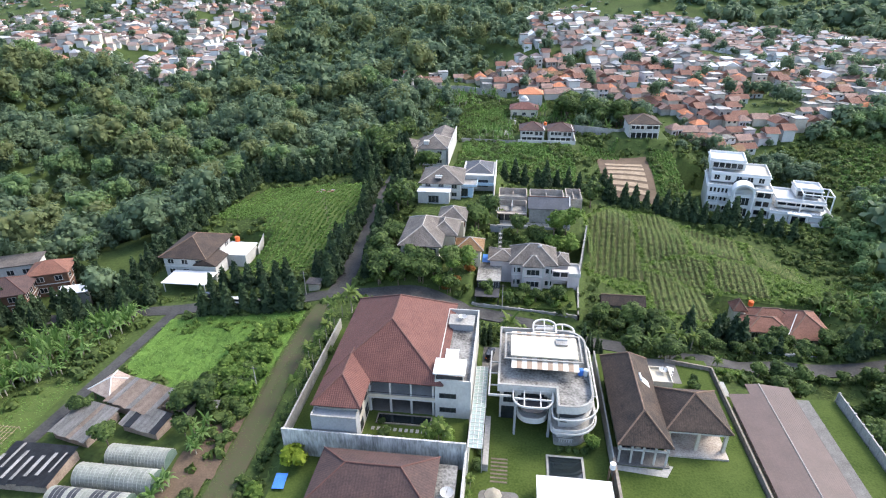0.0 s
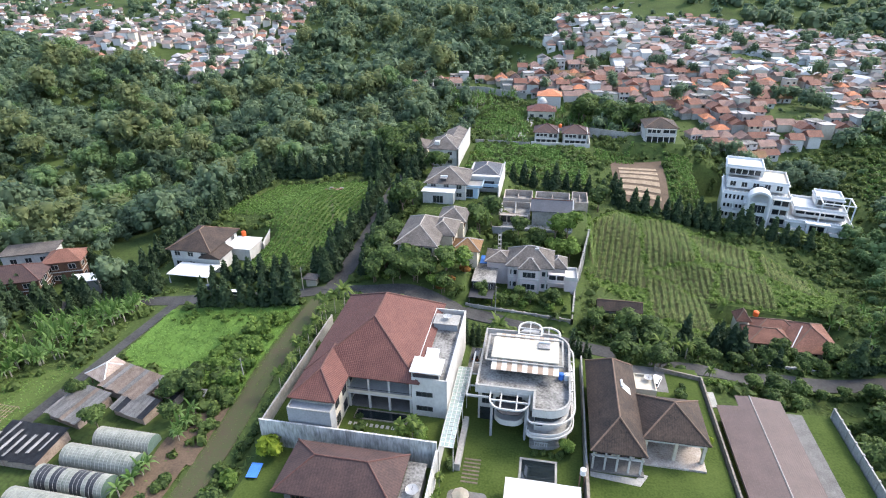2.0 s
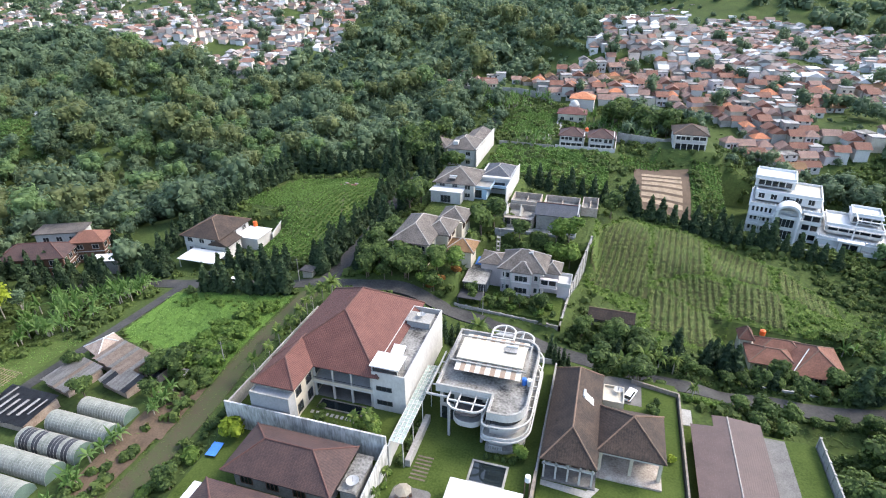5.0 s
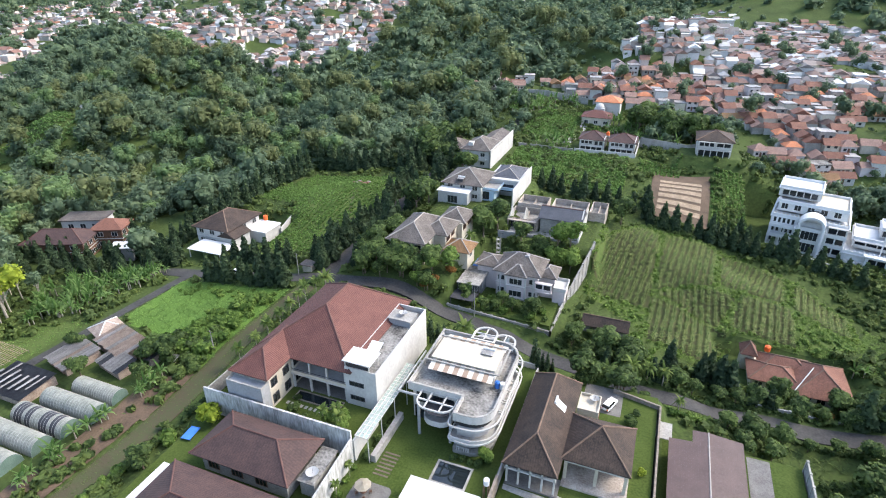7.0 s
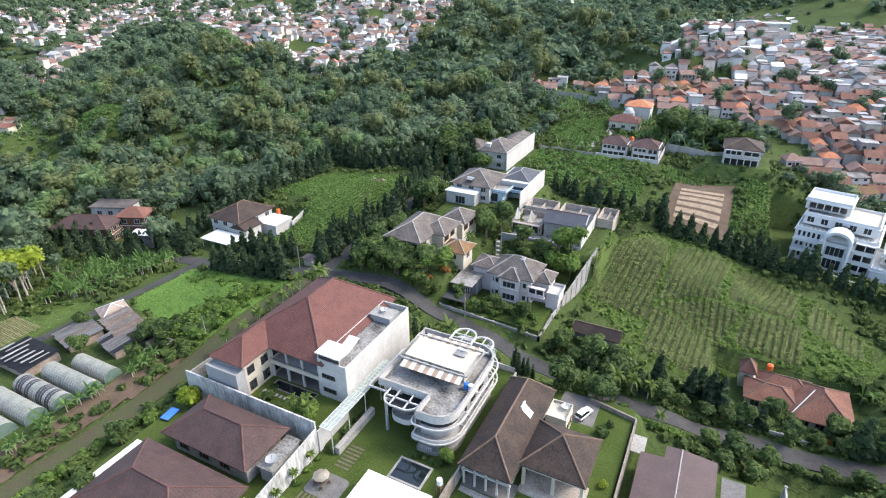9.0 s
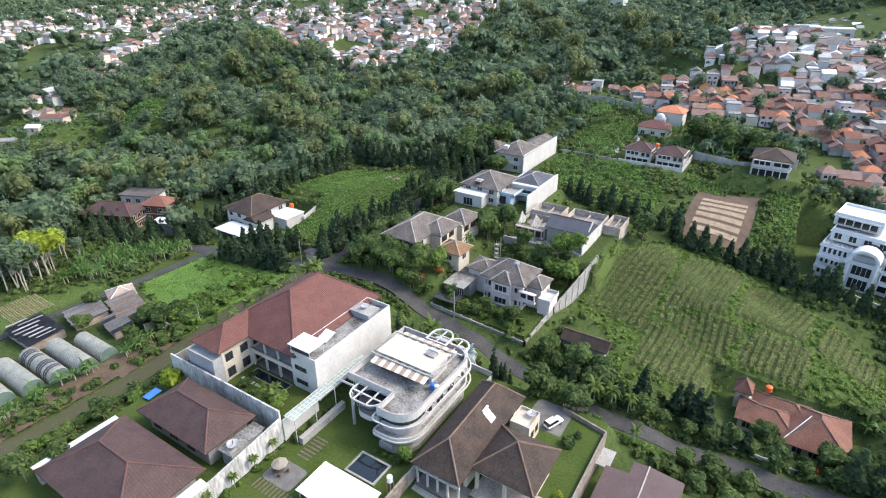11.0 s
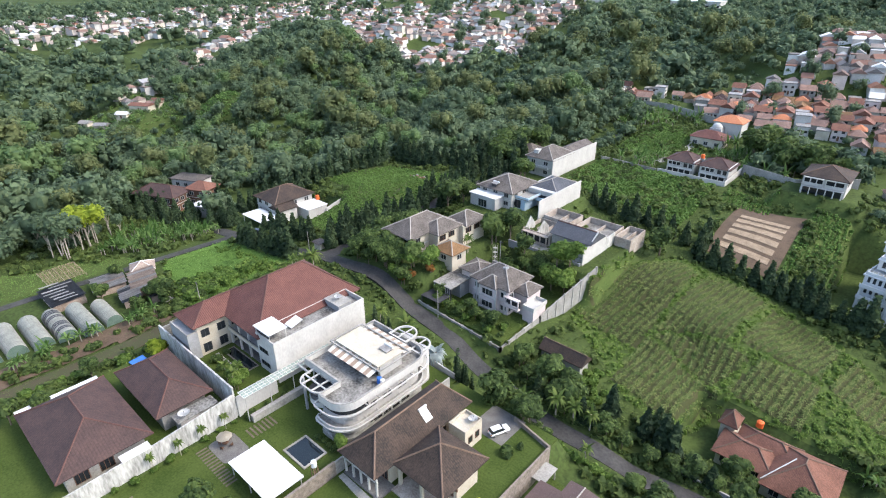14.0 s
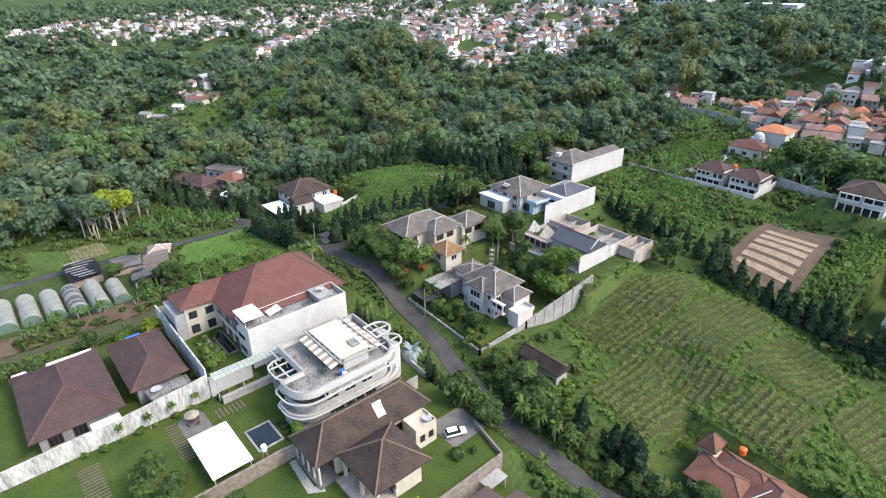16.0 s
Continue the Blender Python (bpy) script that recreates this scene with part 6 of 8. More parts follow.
plant_kind("palm", "palm_tree", "garden palm with arching yellow-green fronds", "palm", [palm_crown(71 + i, 16, 3.2, 0.75, 5.2) for i in range(2)], "leaf_palm", lambda i: tube((0, 0, -0.8), (0, 0, 5.3), 0.2, r2=0.14), "pale_trunk", "fronds")
plant_kind("areca", "areca_palm", "slender areca palm with a tufted head", "palm", [palm_crown(75 + i, 12, 2.1, 0.8, 5.4) for i in range(2)], "leaf_palm", lambda i: tube((0, 0, -0.8), (0, 0, 5.5), 0.09, r2=0.07), "pale_trunk", "fronds")
plant_kind("silver", "silver_palm", "fan palm with silvery grey fronds", "palm", [palm_crown(79, 26, 2.8, 1.0, 3.4)], "leaf_silver", lambda i: tube((0, 0, -0.8), (0, 0, 3.5), 0.22, r2=0.18), "trunk", "fronds")


def banana_leaves(seed):
    rng = np.random.default_rng(seed)
    a = blades(rng, 6, 2.3, 0.62, 2.0, 0.9, 1.0, 4, taper=0.2)
    b = blades(rng, 4, 1.9, 0.5, 2.1, 2.2, 1.2, 4, taper=0.2)
    return np.concatenate([a[0], b[0]]), np.concatenate([a[1], b[1] + len(a[0])])


plant_kind("banana", "banana_plant", "banana plant with broad torn leaves", "banana plant", [banana_leaves(83 + i) for i in range(4)], "leaf_banana", lambda i: tube((0, 0, -0.6), (0, 0, 2.1), 0.14, r2=0.1), "pale_trunk", "leaves")
plant_kind("shrub", "shrub", "rounded green garden shrub", "shrub", [crown(91 + i, 1.3, 0.9, 5, 230, 0.4) for i in range(3)], "leaf_mid", lambda i: tube((0, 0, -0.5), (0, 0, 0.7), 0.08, sides=6), "trunk", "foliage")
plant_kind("lightshrub", "shrub", "loose light green shrub", "shrub", [crown(96 + i, 1.3, 0.9, 6, 230, 0.44) for i in range(3)], "leaf_light", lambda i: tube((0, 0, -0.5), (0, 0, 0.7), 0.08, sides=6), "trunk", "foliage")
plant_kind("limeshrub", "shrub", "bright yellow-green clipped shrub", "shrub", [crown(99, 1.7, 1.5, 5, 420, 0.36)], "leaf_lime", lambda i: tube((0, 0, -0.5), (0, 0, 1.0), 0.08, sides=6), "trunk", "foliage")
plant_kind("rustshrub", "shrub", "shrub with rust-orange flowering tips", "shrub", [crown(104, 1.3, 0.9, 5, 340, 0.36)], "leaf_rust", lambda i: tube((0, 0, -0.5), (0, 0, 0.7), 0.08, sides=6), "trunk", "foliage")
dice = random.Random(5)


def row(key, pts, step, s=1.0, vary=0.2, jitter=0.5, z=None):
    for a, b in zip(pts, pts[1:]):
        a, b = Vector(a), Vector(b)
        n = max(1, round((b - a).length / step))
        for i in range(n):
            p = a.lerp(b, i / n)
            plant(key, p.x + dice.uniform(-jitter, jitter), p.y + dice.uniform(-jitter, jitter), s * dice.uniform(1 - vary, 1 + vary), z)


def scatter(key, poly, n, s=1.0, vary=0.25, z=None):
    x0, x1 = min(p[0] for p in poly), max(p[0] for p in poly)
    y0, y1 = min(p[1] for p in poly), max(p[1] for p in poly)
    k = 0
    while k < n:
        x, y = dice.uniform(x0, x1), dice.uniform(y0, y1)
        if inside(np.array([x]), np.array([y]), poly)[0]:
            plant(key, x, y, s * dice.uniform(1 - vary, 1 + vary), z)
            k += 1


# cypress rows
row("cypress", [(-47.2, 126), (-47.5, 150), (-48.5, 196)], 3.7, 1.0, 0.3, 0.7)
row("cypress", [(-51, 130), (-51, 150)], 3.6, 0.85)
row("cypress", [(-37.5, 128), (-38.5, 150)], 4.5, 0.8)
row("cypress", [(-39.0, 152), (-39.5, 215)], 5.0, 1.05, 0.3, 0.8)
row("cypress", [(-76, 112.3), (-49, 115)], 3.3, 0.95)
row("cypress", [(-79, 122.5), (-62, 126), (-56, 128)], 3.4, 0.9)
row("cypress", [(-95, 202), (-78, 202), (-66, 210), (-54, 214)], 3.8, 1.05)
row("cypress", [(-106, 118), (-104, 150), (-100, 175), (-96, 198)], 3.6, 1.05)
row("cypress", [(-2, 208), (10, 206), (22, 208), (36, 206)], 4.2, 0.95)
row("cypress", [(36, 212), (38, 200), (50, 201), (69, 203), (87, 202), (107, 198)], 4.0, 1.0)
row("cypress", [(60, 206), (74, 208)], 3.5, 0.9)
scatter("cypress", [(-135, 96), (-92, 112), (-96, 124), (-122, 132), (-150, 104)], 70, 0.8)
scatter("cypress", [(-60, 200), (-42, 200), (-42, 225), (-62, 224)], 22, 1.15)
scatter("cypress", [(42, 119), (62, 126), (60, 132), (44, 126)], 9, 0.85)
row("cypress", [(34, 119.5), (38, 121)], 2.6, 0.8)
row("cypress", [(66, 125), (74, 125)], 3.6, 0.7)
row("cypress", [(88, 127), (104, 133)], 3.2, 0.9)
for x, y, s in ((-4.3, 108.6, 0.8), (-5.8, 107.6, 0.95), (-3.0, 109.5, 0.8), (18.6, 109.8, 1.15), (19.8, 108.6, 0.75), (20.6, 109.6, 0.7), (21.8, 109.0, 0.7), (22.8, 109.8, 0.65)):
    plant("column", x, y, s)

# gardens round the villas
for x, y, s in ((-40.5, 83, 1.0), (-40.0, 88, 0.9), (-40.2, 92.5, 0.95), (-40.0, 97, 1.0), (-39.8, 101, 1.0), (-39.8, 104.5, 1.05), (-40.2, 108, 1.0), (-39.0, 111, 1.05), (-42, 110, 0.9), (-41.8, 94.5, 0.85)):
    plant("areca", x, y, s)
plant("palm", -37, 112.5, 1.15)
plant("palm", 1.5, 111, 1.2)
plant("palm", 34.5, 112, 1.1), plant("palm", 39.5, 117.5, 1.0), plant("palm", 32, 110.6, 0.9), plant("palm", -9, 112, 0.8)
plant("silver", 11.5, 110.5, 1.15)
plant("limeshrub", -35.6, 68.4, 1.5, 1.4)
for x, y in ((-12.6, 72.6), (-10.6, 74.2), (-9.2, 72.4)):
    plant("areca", x, y, 0.85, 3.5), plant("light", x + 0.4, y + 0.5, 0.45, 3.5)
for x, y, s in ((-20.5, 74.5, 0.9), (-17.5, 73.5, 0.7), (-22, 77.5, 0.6)):
    plant("shrub", x, y, s, 3.5)
row("shrub", [(-3.4, 72), (-3.2, 84)], 1.5, 0.7, 0.3, 0.3, 0.0)
row("lightshrub", [(-2.6, 73), (-2.6, 84)], 2.2, 0.55, 0.3, 0.3, 0.0)
row("lightshrub", [(-4.4, 69), (-4.4, 40)], 3.2, 0.6, 0.3, 0.3, 0.0)
for x, y in ((-4.3, 67), (-4.2, 62.5), (-4.2, 58), (-4.3, 53)):
    plant("areca", x, y, 0.6, 0.0)
row("shrub", [(11.5, 77.6), (16.2, 77.8), (19.0, 80.5)], 1.6, 0.6, 0.2, 0.2, 0.0)
plant("light", 17.2, 78.8, 0.45, 0.0)
for x, y, s in ((17.0, 56.5, 0.7), (10.5, 54.5, 0.8), (19.0, 54.0, 0.6), (14.5, 52.0, 0.7), (26, 63, 0.6), (24, 59, 0.6)):
    plant("broad", x, y, s, 0.0)
plant("shrub", 40.5, 98.5, 1.1, 0.0), plant("shrub", 41.5, 101.5, 0.6, 0.0), plant("limeshrub", 43.5, 86, 0.5, 0.0)
scatter("broad", [(28, 107.5), (40, 107), (42, 112), (30, 112.5)], 7, 0.75)
scatter("shrub", [(28, 107.5), (44, 106.5), (44, 111), (30, 112.5)], 8, 0.9)
row("lightshrub", [(44, 110.2), (58, 111.2)], 1.1, 0.7, 0.2, 0.3)
scatter("broad", [(25, 123), (36, 119.5), (43, 121), (41, 124.5), (30, 127.5), (24, 129)], 15, 0.72)
scatter("light", [(28, 121), (38, 122), (38, 128), (34, 128)], 5, 0.55)
scatter("lightshrub", [(36, 121), (46, 119.5), (44, 133), (38, 140)], 16, 1.0)
row("shrub", [(8, 112), (17, 109)], 1.4, 0.8)
row("broad", [(40, 119.6), (54, 120.6), (66, 124.4), (80, 125.5), (108, 131)], 4.4, 0.62, 0.3, 0.9)
row("broad", [(60, 112), (82, 116.5), (112, 122)], 6.0, 0.6, 0.3, 1.0)
for x, y, k_ in ((43, 118.6, 0.9), (46.5, 119.6, 0.8), (36.5, 111.5, 0.85), (50, 111.5, 0.6)):
    plant("palm", x, y, k_)
scatter("shrub", [(-6, 126.5), (17.5, 126.5), (17.5, 132), (-4, 132.5)], 16, 0.85, z=0.2)
scatter("broad", [(-6, 127), (17.5, 127), (17.5, 131), (-4, 132)], 8, 0.55, z=0.2)
scatter("lightshrub", [(-6, 126.6), (17.8, 126.6), (17.8, 133), (-4, 133)], 14, 0.9, z=0.2)
scatter("shrub", [(3, 158.5), (18, 158.5), (18, 161.5), (3, 161.5)], 9, 1.0)
scatter("broad", [(-8, 150), (4, 150), (4, 156), (-8, 156)], 5, 0.7)
scatter("light", [(14, 152), (22, 152), (21, 159), (13, 159)], 4, 0.95)
scatter("broad", [(-34, 124.5), (-10, 124.5), (-9, 130), (-34, 130)], 20, 0.75)
scatter("light", [(-20, 125), (-9.5, 125), (-9.5, 134), (-16, 131)], 7, 0.7)
scatter("broad", [(-37, 128), (-30.5, 128), (-30.5, 152), (-37, 152)], 14, 0.8)
scatter("lightshrub", [(-36, 126), (-30, 126), (-31, 150), (-37, 150)], 14, 1.0)
for x, y in ((-13, 127), (-9.5, 131), (-15.5, 126)):
    plant("rustshrub", x, y, 1.1)
plant("palm", -9.6, 147, 0.8), plant("palm", -33, 126, 0.9)
for x, y, s in ((-36, 168, 1.5), (-34, 174, 1.2), (-10, 161, 1.3), (-6, 163, 1.1), (-9, 157.5, 1.1), (29, 192, 1.2), (-46.5, 240, 1.6), (-52, 222, 1.5), (-34, 208, 1.2), (-30, 205, 1.1)):
    plant("broad", x, y, s)
scatter("broad", [(-66, 216), (-42, 214), (-42, 226), (-62, 240)], 12, 1.3)
scatter("broad", [(2, 152), (12, 153), (10, 158), (-4, 158)], 5, 0.7)

# the grassy lot and the sheds
scatter("lightshrub", [(-62, 84), (-50.5, 80), (-50, 108), (-56, 106), (-60, 96)], 70, 1.15, 0.4)
scatter("shrub", [(-64, 78), (-50.5, 76), (-50.5, 92), (-60, 92)], 34, 1.1, 0.35)
scatter("lightshrub", [(-84, 109), (-50, 113), (-52, 108), (-80, 103)], 30, 0.55, 0.3)
row("shrub", [(-42.6, 36), (-42.8, 60), (-41, 76), (-40, 108)], 1.7, 0.75, 0.3, 0.5)
row("lightshrub", [(-43.4, 40), (-43.6, 62)], 3.2, 1.0, 0.3, 0.5)
scatter("shrub", [(-57, 44), (-51, 44), (-50.6, 76), (-56, 76)], 16, 0.9)
scatter("banana", [(-58.5, 44), (-55, 44), (-54.5, 80), (-57.5, 80)], 18, 0.9)
scatter("banana", [(-116, 90), (-101, 110), (-91, 110), (-92, 94), (-103, 78)], 80, 1.05)
scatter("banana", [(-118, 100), (-96, 115), (-92, 113), (-104, 92)], 40, 1.0)
scatter("broad", [(-64, 72), (-57, 72), (-56, 82), (-62, 82)], 6, 0.7)
plant("broad", -72, 68.5, 0.75), plant("broad", -83, 76, 0.6), plant("broad", -39.6, 55, 0.65), plant("lime", -40, 33, 0.5), plant("lightshrub", -41, 62, 1.4)
scatter("broad", [(-36, 28), (-33, 28), (-33, 46), (-36, 46)], 3, 0.8, z=1.5)

plant_kind("gum", "gum_tree", "tall thin tree with pale bare trunk", "tree", [crown(120 + i, 2.4, 9.5, 6, 320, 0.6, 1.2, 0.5) for i in range(3)], "leaf_forest_hazy", lambda i: limbs(i + 29, 9.5, 0.2, 1.4, 5), "pale_trunk")
scatter("gum", [(-128, 66), (-108, 66), (-108, 90), (-126, 92)], 18, 1.0)
row("shrub", [(-31, 69.2), (-9, 69.2)], 2.0, 0.4, 0.3, 0.2, 1.5)
# trees at the wood's edge
for x, y, s in ((-111, 78.5, 1.25), (-114, 75, 1.0)):
    plant("lime", x, y, s)
scatter("banana", [(-10, 268), (-1, 268), (2, 245), (-12, 245), (-20, 252)], 16, 1.3)
scatter("banana", [(30, 270), (46, 262), (44, 290), (10, 300), (4, 272)], 60, 1.25)
scatter("banana", [(-40, 300), (-5, 318), (-10, 336), (-50, 330)], 40, 1.3)
scatter("broad", [(20, 292), (52, 268), (62, 276), (34, 306)], 18, 1.4)

# the bungalow's garden below the maize and the plots beside the road
scatter("broad", [(62, 126), (92, 126), (92, 133), (62, 133)], 9, 0.7)
scatter("shrub", [(64, 125), (96, 126), (96, 133), (64, 133.5)], 12, 0.9)
plant("limeshrub", 87, 131, 0.8), plant("limeshrub", 80, 128, 0.6), plant("palm", 78.5, 140, 0.5)
for x, y in ((82.5, 128.5), (90, 131)):
    plant("rustshrub", x, y, 0.9)
scatter("broad", [(60, 107), (72, 107), (74, 114), (58, 112)], 5, 0.65)
scatter("broad", [(74, 90), (110, 92), (120, 122), (78, 114)], 34, 0.85)
scatter("shrub", [(74, 70), (100, 80), (100, 114), (76, 112)], 30, 1.1)
scatter("banana", [(90, 134), (110, 140), (108, 160), (92, 154)], 14, 1.0)


# ---- fields ----
def stamp(name, proto, X, Y, Z, S, material, label, category, seed=1, tilt=0.0):
    """Many copies of a few small forms as one mesh."""
    rng = np.random.default_rng(seed)
    n = len(X)
    which = rng.integers(0, len(proto), n)
    ang = rng.uniform(0, 2 * np.pi, n)
    Vs, Fs, k = [], [], 0
    for i, (v, f) in enumerate(proto):
        m = which == i
        if not m.any():
            continue
        c, s = np.cos(ang[m])[:, None], np.sin(ang[m])[:, None]
        sc = S[m][:, None]
        vx = (v[None, :, 0] * c - v[None, :, 1] * s) * sc + X[m][:, None]
        vy = (v[None, :, 0] * s + v[None, :, 1] * c) * sc + Y[m][:, None]
        vz = v[None, :, 2] * sc + Z[m][:, None]
        cnt = m.sum()
        Vs.append(np.stack([vx, vy, vz], -1).reshape(-1, 3))
        Fs.append((f[None] + (np.arange(cnt) * len(v))[:, None, None]).reshape(-1, 4) + k)
        k += cnt * len(v)
    ob = mesh_from(name, np.concatenate(Vs), np.concatenate(Fs), material)
    return tagged(ob, label, category, kind="stuff")


def rows_in(poly, across, along, angle, rng, wobble=0.15, keep=1.0):
    """Places in straight rows that fill an outline."""
    cx, cy = np.mean([p[0] for p in poly]), np.mean([p[1] for p in poly])
    R = max(math.hypot(p[0] - cx, p[1] - cy) for p in poly)
    u, v = np.meshgrid(np.arange(-R, R, across), np.arange(-R, R, along))
    c, s = math.cos(radians(angle)), math.sin(radians(angle))
    X, Y = cx + u * c - v * s, cy + u * s + v * c
    X, Y = X.ravel() + rng.normal(0, wobble, X.size), Y.ravel() + rng.normal(0, wobble, X.size)
    m = inside(X, Y, poly) & (rng.random(X.size) < keep)
    return X[m], Y[m]


rng = np.random.default_rng(3)
corn = [blades(np.random.default_rng(200 + i), 7, 0.85, 0.14, 0.35 + 0.1 * i, 1.5, 1.5, 3, 0.02) for i in range(4)]
tuft = [blades(np.random.default_rng(220 + i), 6, 0.42, 0.22, 0.0, 0.9, 0.7, 1, 0.02) for i in range(4)]
weed = [blades(np.random.default_rng(240 + i), 8, 0.8, 0.2, 0.0, 1.3, 1.1, 2, 0.05) for i in range(4)]
bush = [crown(260 + i, 0.9, 0.45, 2, 26, 0.5, 0.8, 0.8, True) for i in range(6)]

MAIZE = [(23.5, 150), (24.5, 179), (36, 196), (50, 198), (70, 199), (98, 180), (96, 160), (86, 152), (64, 152), (58, 134), (44, 134), (38, 142)]
drape("field_soil", MAIZE, 0.05, M["field"], "weedy ground of a maize field", "field", 1.5, 0.1)
# beds of maize, each with its own run of rows, and grassy banks between them
BEDS = [([(24.5, 152), (25.5, 178), (36, 193), (42, 190), (41, 152)], -8), ([(43, 160), (43.5, 192), (49, 196), (60, 196), (58, 168)], -6), ([(42, 137), (57, 136), (62, 152), (42, 156.5)], -4),
        ([(44, 157.5), (60, 153.5), (64, 166), (57.5, 166.5), (44, 159)], 2), ([(60.5, 170), (62, 196), (70, 197), (80, 190), (78, 172)], -14), ([(80.5, 171), (83, 188), (96, 179), (94, 163)], -10),
        ([(63, 154), (79, 153.5), (79, 170), (66, 168)], -6)]
for bed, a in BEDS:
    drape("bed_soil", bed, 0.16, M["bed"], "weedy brown soil of a maize bed", "soil", 1.0, 0.1)
    X, Y = rows_in(bed, 1.85, 0.36, a, rng, 0.14, 0.92)
    U, V_ = rows_in(bed, 1.5, 1.5, a + 30, rng, 0.6, 0.8)
    stamp("bed_weeds", weed, U, V_, ground(U, V_), rng.uniform(0.5, 1.0, len(U)), M["crop"], "green weeds between maize rows", "weeds", 52)
    stamp("maize_bed", corn, X, Y, ground(X, Y), rng.uniform(0.95, 1.5, len(X)), M["leaf_corn"], "ripening maize in straight rows on a slope", "maize", 5)
X, Y = rows_in(MAIZE, 1.1, 1.1, 20, rng, 0.5)
free = np.ones(len(X), bool)
for bed, a in BEDS:
    free &= ~inside(X, Y, bed)
X, Y = X[free], Y[free]
stamp("bank_bushes", bush, X[::2], Y[::2], ground(X[::2], Y[::2]), rng.uniform(0.35, 1.1, len(X[::2])), M["leaf_light"], "low bushes on the banks of a maize field", "bushes", 14)
stamp("field_weeds", weed, X, Y, ground(X, Y), rng.uniform(0.8, 1.7, len(X)), M["leaf_light"], "green weeds on the banks of a maize field", "weeds", 6)
X, Y = rows_in([(80, 153), (95, 160), (100, 175), (112, 172), (108, 150), (94, 148)], 1.1, 1.1, 20, rng, 0.5)
stamp("field_weeds", weed, X, Y, ground(X, Y), rng.uniform(0.9, 1.8, len(X)), M["leaf_light"], "tall green weeds beside a maize field", "weeds", 7)

# undergrowth on all open land round the houses
ROADS = [[(-150, 105), (-88, 110), (-46, 117), (-8, 119), (24, 113), (39, 111), (54, 112), (80, 117), (112, 123), (112, 131), (80, 125), (54, 120), (39, 119), (24, 121), (10, 124), (-8, 126), (-46, 125), (-88, 118), (-150, 112)], [(-47, 118), (-40, 118), (-40, 262), (-48, 262)], [(-92, 30), (-86, 30), (-83, 114), (-89, 114)], [(-51, 20), (-44, 20), (-43, 118), (-49, 118)]]
OPEN = [(-138, 44), (-136, 100), (-108, 112), (-108, 205), (-70, 214), (-60, 240), (-55, 300), (-75, 342), (5, 330), (60, 280), (128, 262), (128, 120), (118, 60), (72.5, 60), (72.5, 106), (20, 110), (-38, 110), (-40, 40)]
LEFT_FIELD = [(-55, 198), (-50.5, 176), (-50, 142), (-56, 134), (-77, 134), (-79, 160), (-101, 166), (-91, 192)]
X, Y = rows_in(OPEN, 1.7, 1.7, 25, rng, 0.8)
free = ~inside(X, Y, MAIZE) & ~inside(X, Y, LEFT_FIELD)
for poly in ROADS + [[(-84, 110), (-49, 114), (-49, 79), (-63, 84), (-83, 90)], [(-92, 38), (-55, 38), (-55, 82), (-90, 84)], [(36, 207), (58, 207), (58, 244), (36, 244)], [(-112, 50), (-90, 50), (-90, 86)]]:
    free &= ~inside(X, Y, poly)
for x0, x1, y0, y1, _ in PLOTS:
    free &= ~((X > x0 - 0.5) & (X < x1 + 0.5) & (Y > y0 - 0.5) & (Y < y1 + 0.5))
X, Y = X[free], Y[free]
clump = np.sin(X * 0.21 + 1.3 * np.sin(Y * 0.13)) * np.cos(Y * 0.17) + rng.normal(0, 0.5, len(X))
tall = clump > 0.25
stamp("undergrowth", bush, X[tall], Y[tall], ground(X[tall], Y[tall]), rng.uniform(0.6, 2.1, tall.sum()), M["undergrowth"], "tangled green undergrowth between gardens", "undergrowth", 12)
stamp("long_grass", tuft, X[~tall], Y[~tall], ground(X[~tall], Y[~tall]), rng.uniform(1.8, 3.8, (~tall).sum()), M["undergrowth"], "long grass between gardens", "grass", 13)

for x0, x1, y0, y1, level in PLOTS[5:9]:
    X, Y = rows_in(rect(x0, x1, y0, y1), 1.0, 1.0, 11, rng, 0.4)
    stamp("long_grass", tuft, X, Y, np.full(len(X), level - 0.02), rng.uniform(0.7, 1.6, len(X)), M["undergrowth"], "rough grass of a house plot", "grass", 51)
LEFT = [(-55, 198), (-50.5, 176), (-50, 142), (-56, 134), (-77, 134), (-79, 160), (-101, 166), (-91, 192)]
drape("field_soil", LEFT, 0.06, M["field"], "green ground of a vegetable field", "field", 1.5, 0.08)
X, Y = rows_in(LEFT, 1.7, 0.75, -4, rng, 0.12, 0.92)
stamp("vegetable_rows", bush, X, Y, ground(X, Y) + 0.05, rng.uniform(0.45, 0.85, len(X)), M["crop"], "rows of leafy vegetables on a slope", "vegetables", 8)

# low bushes on the road's verges
for line in ([(22, 121.5), (40, 119), (54, 119.8), (66, 123.8), (80, 124.8)], [(57, 112.4), (68, 116.6), (82, 117.6), (110, 123)], [(-46, 117.2), (-25, 119.2), (-10, 118.6)]):
    X = np.arange(line[0][0], line[-1][0], 0.8)
    Y = np.interp(X, [p[0] for p in line], [p[1] for p in line]) + rng.normal(0, 0.5, len(X))
    stamp("verge_bushes", bush, X, Y, ground(X, Y), rng.uniform(0.5, 1.4, len(X)), M["leaf_mid"], "low green bushes along a road verge", "bushes", 54)
